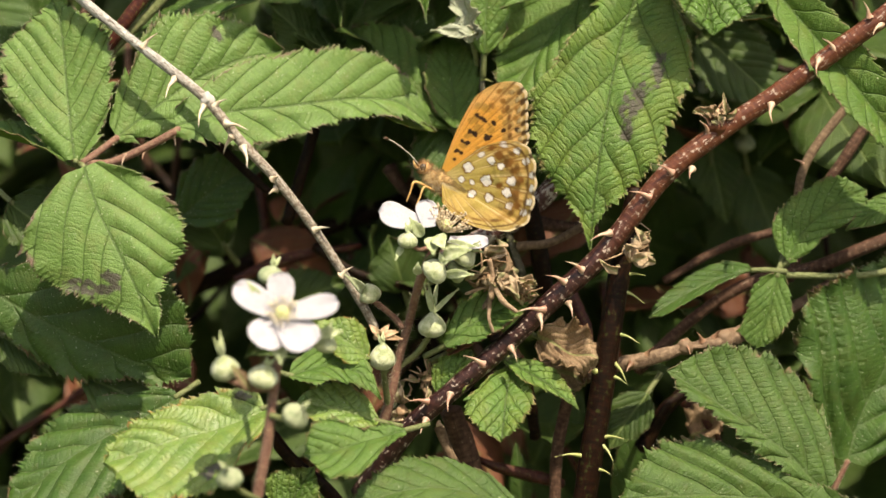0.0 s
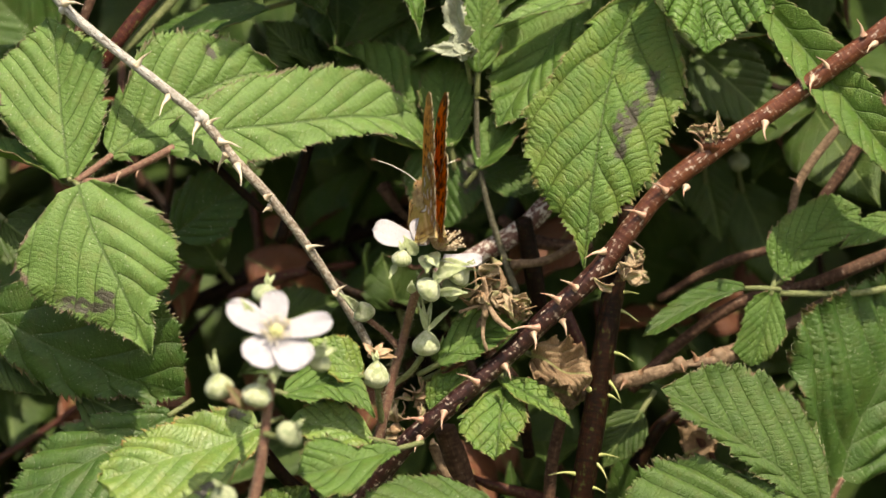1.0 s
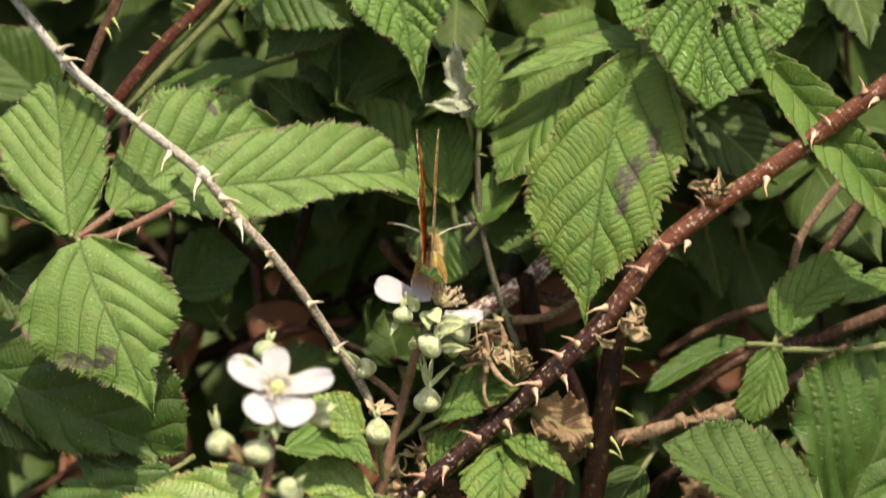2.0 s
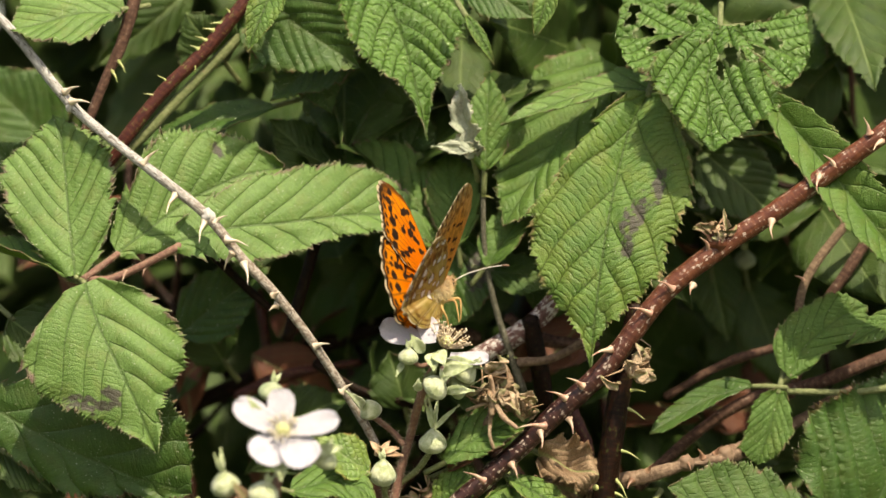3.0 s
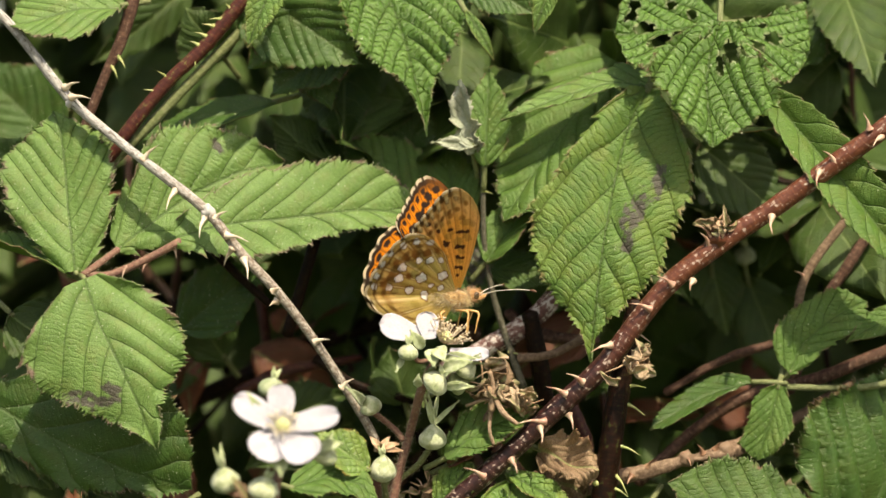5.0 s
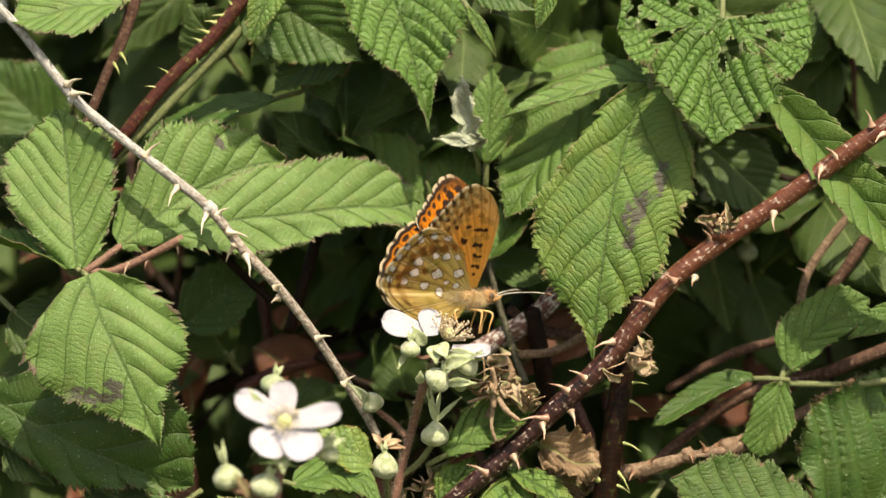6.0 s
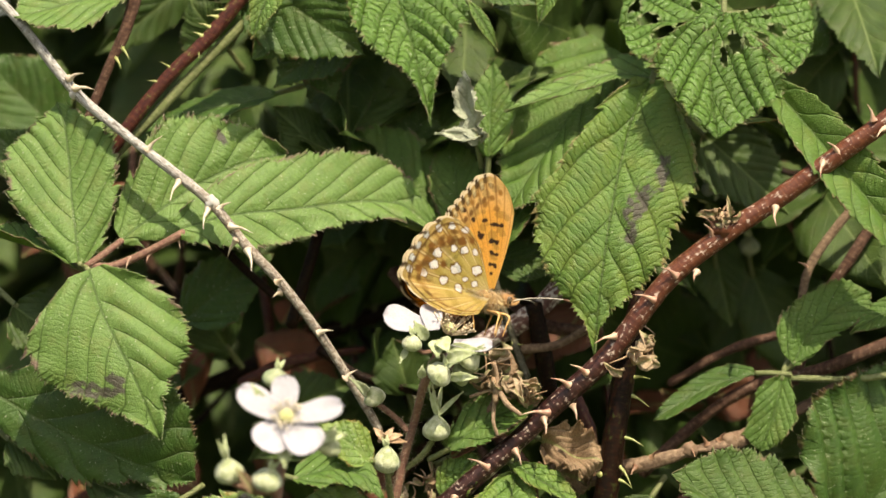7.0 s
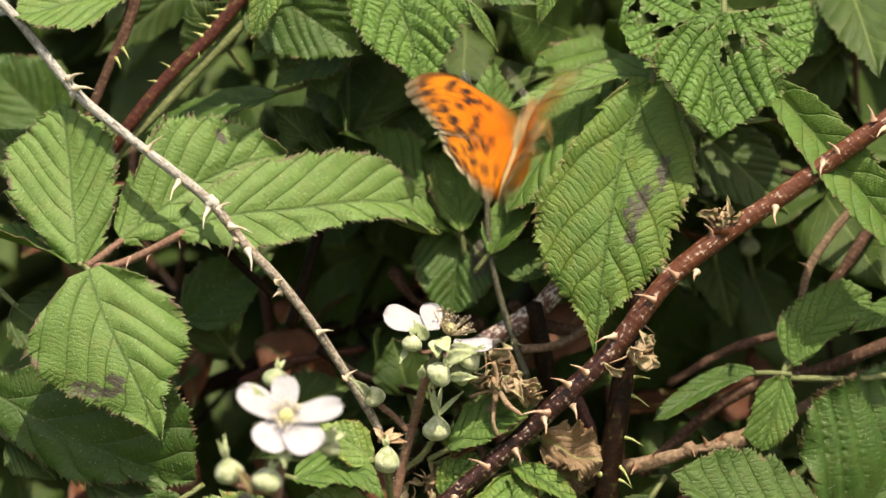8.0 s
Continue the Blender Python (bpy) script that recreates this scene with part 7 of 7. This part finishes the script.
def butterfly():
    home = thing("butterfly", (0, 0, 0), "orange fritillary butterfly with black spots and silver-spotted underwings on a flower", "butterfly")
    mm = 0.001
    thorax = part("thorax", blob((-1.0 * mm, 0, -1.4 * mm), (4.4 * mm, 2.2 * mm, 2.5 * mm), 6), FUR, home, "furry olive-brown thorax")
    fur(thorax, (-1.0 * mm, 0, -1.4 * mm), (4.4 * mm, 2.2 * mm, 2.5 * mm), 1500, 1.7 * mm, (-0.5, 0, -0.35), 1, FUR_PALE)
    fur(thorax, (-1.0 * mm, 0, -1.3 * mm), (4.2 * mm, 2.1 * mm, 2.4 * mm), 900, 1.5 * mm, (-0.5, 0, 0.1), 2, FUR)
    fur(thorax, (-4.2 * mm, 0, -1.6 * mm), (4.2 * mm, 2.3 * mm, 2.1 * mm), 1300, 1.5 * mm, (-0.9, 0, -0.3), 4, FUR_PALE)
    fur(thorax, (-6.0 * mm, 0, -1.6 * mm), (3.0 * mm, 1.8 * mm, 2.0 * mm), 1300, 1.2 * mm, (-0.5, 0, -0.2), 5, FUR_PALE)
    belly = [(-3.0, 0, -1.2), (-7, 0, -1.4), (-11, 0, -1.5), (-15, 0, -1.6), (-18.5, 0, -1.9), (-21.6, 0, -2.2)]
    abdomen = mesh_part("abdomen", tube_mesh([tuple(c * mm for c in p) for p in belly], [1.2 * mm, 0.95 * mm, 0.9 * mm, 0.85 * mm, 0.75 * mm, 0.4 * mm], sides=16, steps=6, rough=0.05), FUR_PALE, home, "slender buff abdomen")
    for i in range(6):
        x = -5 - 2.6 * i
        fur(abdomen, (x * mm, 0, -1.5 * mm), (1.2 * mm, 0.7 * mm, 0.9 * mm), 160, 0.5 * mm, (-1.2, 0, -0.2), 10 + i, FUR_PALE)
    head = part("head", blob((4.0 * mm, 0, -0.4 * mm), (1.7 * mm, 1.5 * mm, 1.6 * mm)), FUR_RUST, home, "rust-coloured furry head")
    fur(head, (4.0 * mm, 0, -0.3 * mm), (1.7 * mm, 1.5 * mm, 1.6 * mm), 500, 1.2 * mm, (0.3, 0, 0.3), 3, FUR_RUST)
    for s in (1, -1):
        part("eye", blob((4.5 * mm, s * 1.15 * mm, -0.4 * mm), (0.85 * mm, 0.6 * mm, 0.95 * mm), lumps=0.0), EYE_DARK, head)
        mesh_part("palp", tube_mesh([(5.5 * mm, s * 0.4 * mm, -1.3 * mm), (6.6 * mm, s * 0.5 * mm, -1.0 * mm), (7.4 * mm, s * 0.6 * mm, -0.1 * mm)], [0.4 * mm, 0.4 * mm, 0.12 * mm], sides=8, steps=4), FUR_RUST, head)
        ant = mesh_part("antenna", tube_mesh([(5.8 * mm, s * 0.7 * mm, -0.3 * mm), (9 * mm, s * 3.2 * mm, 0.8 * mm), (13 * mm, s * 7.0 * mm, 1.4 * mm), (15.6 * mm, s * 10.0 * mm, 1.4 * mm)], [0.12 * mm] * 4, sides=7, steps=8), ANTENNA, home)
        mesh_part("club", tube_mesh([(15.4 * mm, s * 9.8 * mm, 1.4 * mm), (16.0 * mm, s * 10.5 * mm, 1.3 * mm), (16.5 * mm, s * 11.3 * mm, 1.1 * mm)], [0.16 * mm, 0.36 * mm, 0.24 * mm], sides=8, steps=4), CLUB, ant, "dark brown club")
        for x, fx, fy, kx, kz in ((1.5, 3.8, 2.6, 4.6, -4.6), (-0.8, 1.2, 3.4, 1.8, -4.4), (-2.8, -4.2, 3.2, -5.2, -4.8)):
            leg = mesh_part("leg", tube_mesh([(x * mm, s * 0.9 * mm, -4.0 * mm), (kx * mm, s * 2.4 * mm, kz * mm), ((kx + fx) / 2 * mm, s * (fy * 0.5 + 1.5) * mm, -7.2 * mm), (fx * mm, s * fy * mm, -9.8 * mm)], [0.34 * mm, 0.30 * mm, 0.2 * mm, 0.14 * mm], sides=8, steps=5, rough=0.02), LEG, home)
    wings = {}
    for s, word in ((1, "left"), (-1, "right")):
        for hind in (False, True):
            w = new("hindwing" if hind else "forewing", wing_mesh(hind, s))
            w.data.materials.append(WING)
            for p in w.data.polygons:
                p.use_smooth = True
            w.parent = home
            tagged(w, "yellow-olive underside with silver spots, orange above" if hind else "orange with black spots, paler below")
            wings[hind, s] = w
    return home, wings


BUTTERFLY, WINGS = butterfly()



def motions():
    """The butterfly turns on the flower, opens and closes its wings, then flies up."""
    flight = (
        (0, -0.42, 739.78, 181, 30, 0, -1, -1),
        (0.2, -0.98, 740.62, 170, 28, 0, -1, -1),
        (0.4, -1.96, 739.22, 147, 23, 0, -1, -1),
        (0.5, -2.52, 738.94, 140, 21, 0, -1, -1),
        (0.6, -2.24, 739.78, 121, 24, 0, -0.5, -0.5),
        (0.8, -2.2, 739.92, 107, 25, 0, 0, 2),
        (1, -2.6, 740.06, 99, 25, 0, 1, 4),
        (1.2, -1.54, 739.64, 95, 20, 0, 1, 5),
        (1.5, -1.12, 738.94, 93, 13, 0, 1, 4),
        (1.8, -1.3, 740.0, 91, 12, 0, 2, 3),
        (2, -1.5, 741.6, 88, 12, 0, 4, 3),
        (2.1, -2.7, 742.0, 90, 15, 0, 7, 11),
        (2.2, -4.06, 742.60, 88, 20, 0, 14, 27),
        (2.6, -2.52, 741.46, 76, 14, 0, 24, 30),
        (3, -0.28, 741.32, 64, 13, 0, 20, 24),
        (3.3, 1.26, 742.6, 54, 12.6, 0.5, 23, 30),
        (3.5, 1.62, 742.5, 44, 9.8, 1.4, 33, 46),
        (3.6, 1.90, 741.9, 39, 8.6, 2, 20, 36),
        (3.7, 2.28, 741.4, 35, 7.7, 2, 8, 24),
        (3.8, 2.94, 740.8, 30, 5.6, 2.5, 6, 14),
        (3.9, 3.36, 739.36, 26, 3.8, 2, 0, 4),
        (4.1, 4.76, 739.08, 20, 1.8, 0, 2, 7),
        (4.3, 4.20, 739.22, 20, 3.5, 1, 8, 14),
        (4.5, 3.64, 739.36, 22, 5, 3, 15, 26),
        (4.7, 3.64, 738.94, 22, 2.6, 4, 16, 28),
        (5.2, 4.34, 737.96, 19, 0, 3, 11, 22),
        (5.8, 6.0, 738.4, 19, -1, 3, 12, 25),
        (6, 7.2, 737.4, 19, -4, 2, 12, 24),
        (6.2, 9.3, 736.4, 21, -8, -1, 4, 6),
        (6.5, 10.9, 735.8, 22, -11, -3, 1, 2),
        (7, 11.3, 735.5, 20, -11, -3, 1, 1),
        (7.4, 12.2, 735.4, 19, -11, -3, 1, 1),
        (7.7, 11.4, 735.0, 20, -11, -3, 2, 2),
        (7.767, 10.9, 738.2, 40, 20, 2, 45, 45),
        (7.8, 11.2, 742.4, 56, 50, -6, 96, 88),
        (7.833, 12.0, 745.6, 58, 52, 0, 62, 62),
        (7.867, 14.8, 751.6, 57, 56, 0, 20, 20),
        (7.9, 17.0, 759.4, 58, 56, 0, 44, 40),
        (7.933, 18.2, 765.0, 58, 54, 0, 76, 72),
        (7.967, 19.0, 771.5, 60, 50, 0, 14, 14),
        (8, 19.6, 778.2, 62, 48, 0, 45, 42),
        (8.033, 20.4, 785.2, 64, 46, 0, 84, 80),
    )
    walk(BUTTERFLY, [(t, pose(x / 1000, 0.002 - 0.05 * max(0.0, t - 7.72), z / 1000) @ Matrix.Rotation(radians(yaw), 4, "Z") @ Matrix.Rotation(radians(-nose), 4, "Y") @ Matrix.Rotation(radians(lean), 4, "X")) for t, x, z, yaw, nose, lean, left, right in flight])
    for s in (1, -1):
        for hind in (False, True):
            rows = []
            for t, x, z, yaw, nose, lean, left, right in flight:
                wide = max(0.4, left if s > 0 else right) + (0.8 if hind else 0.0)
                rows.append((t, pose(-0.0006 if hind else 0.0, s * (0.0009 if hind else 0.0006), -0.0002 if hind else 0.0, s * (90 - wide))))
            walk(WINGS[hind, s], rows)


motions()
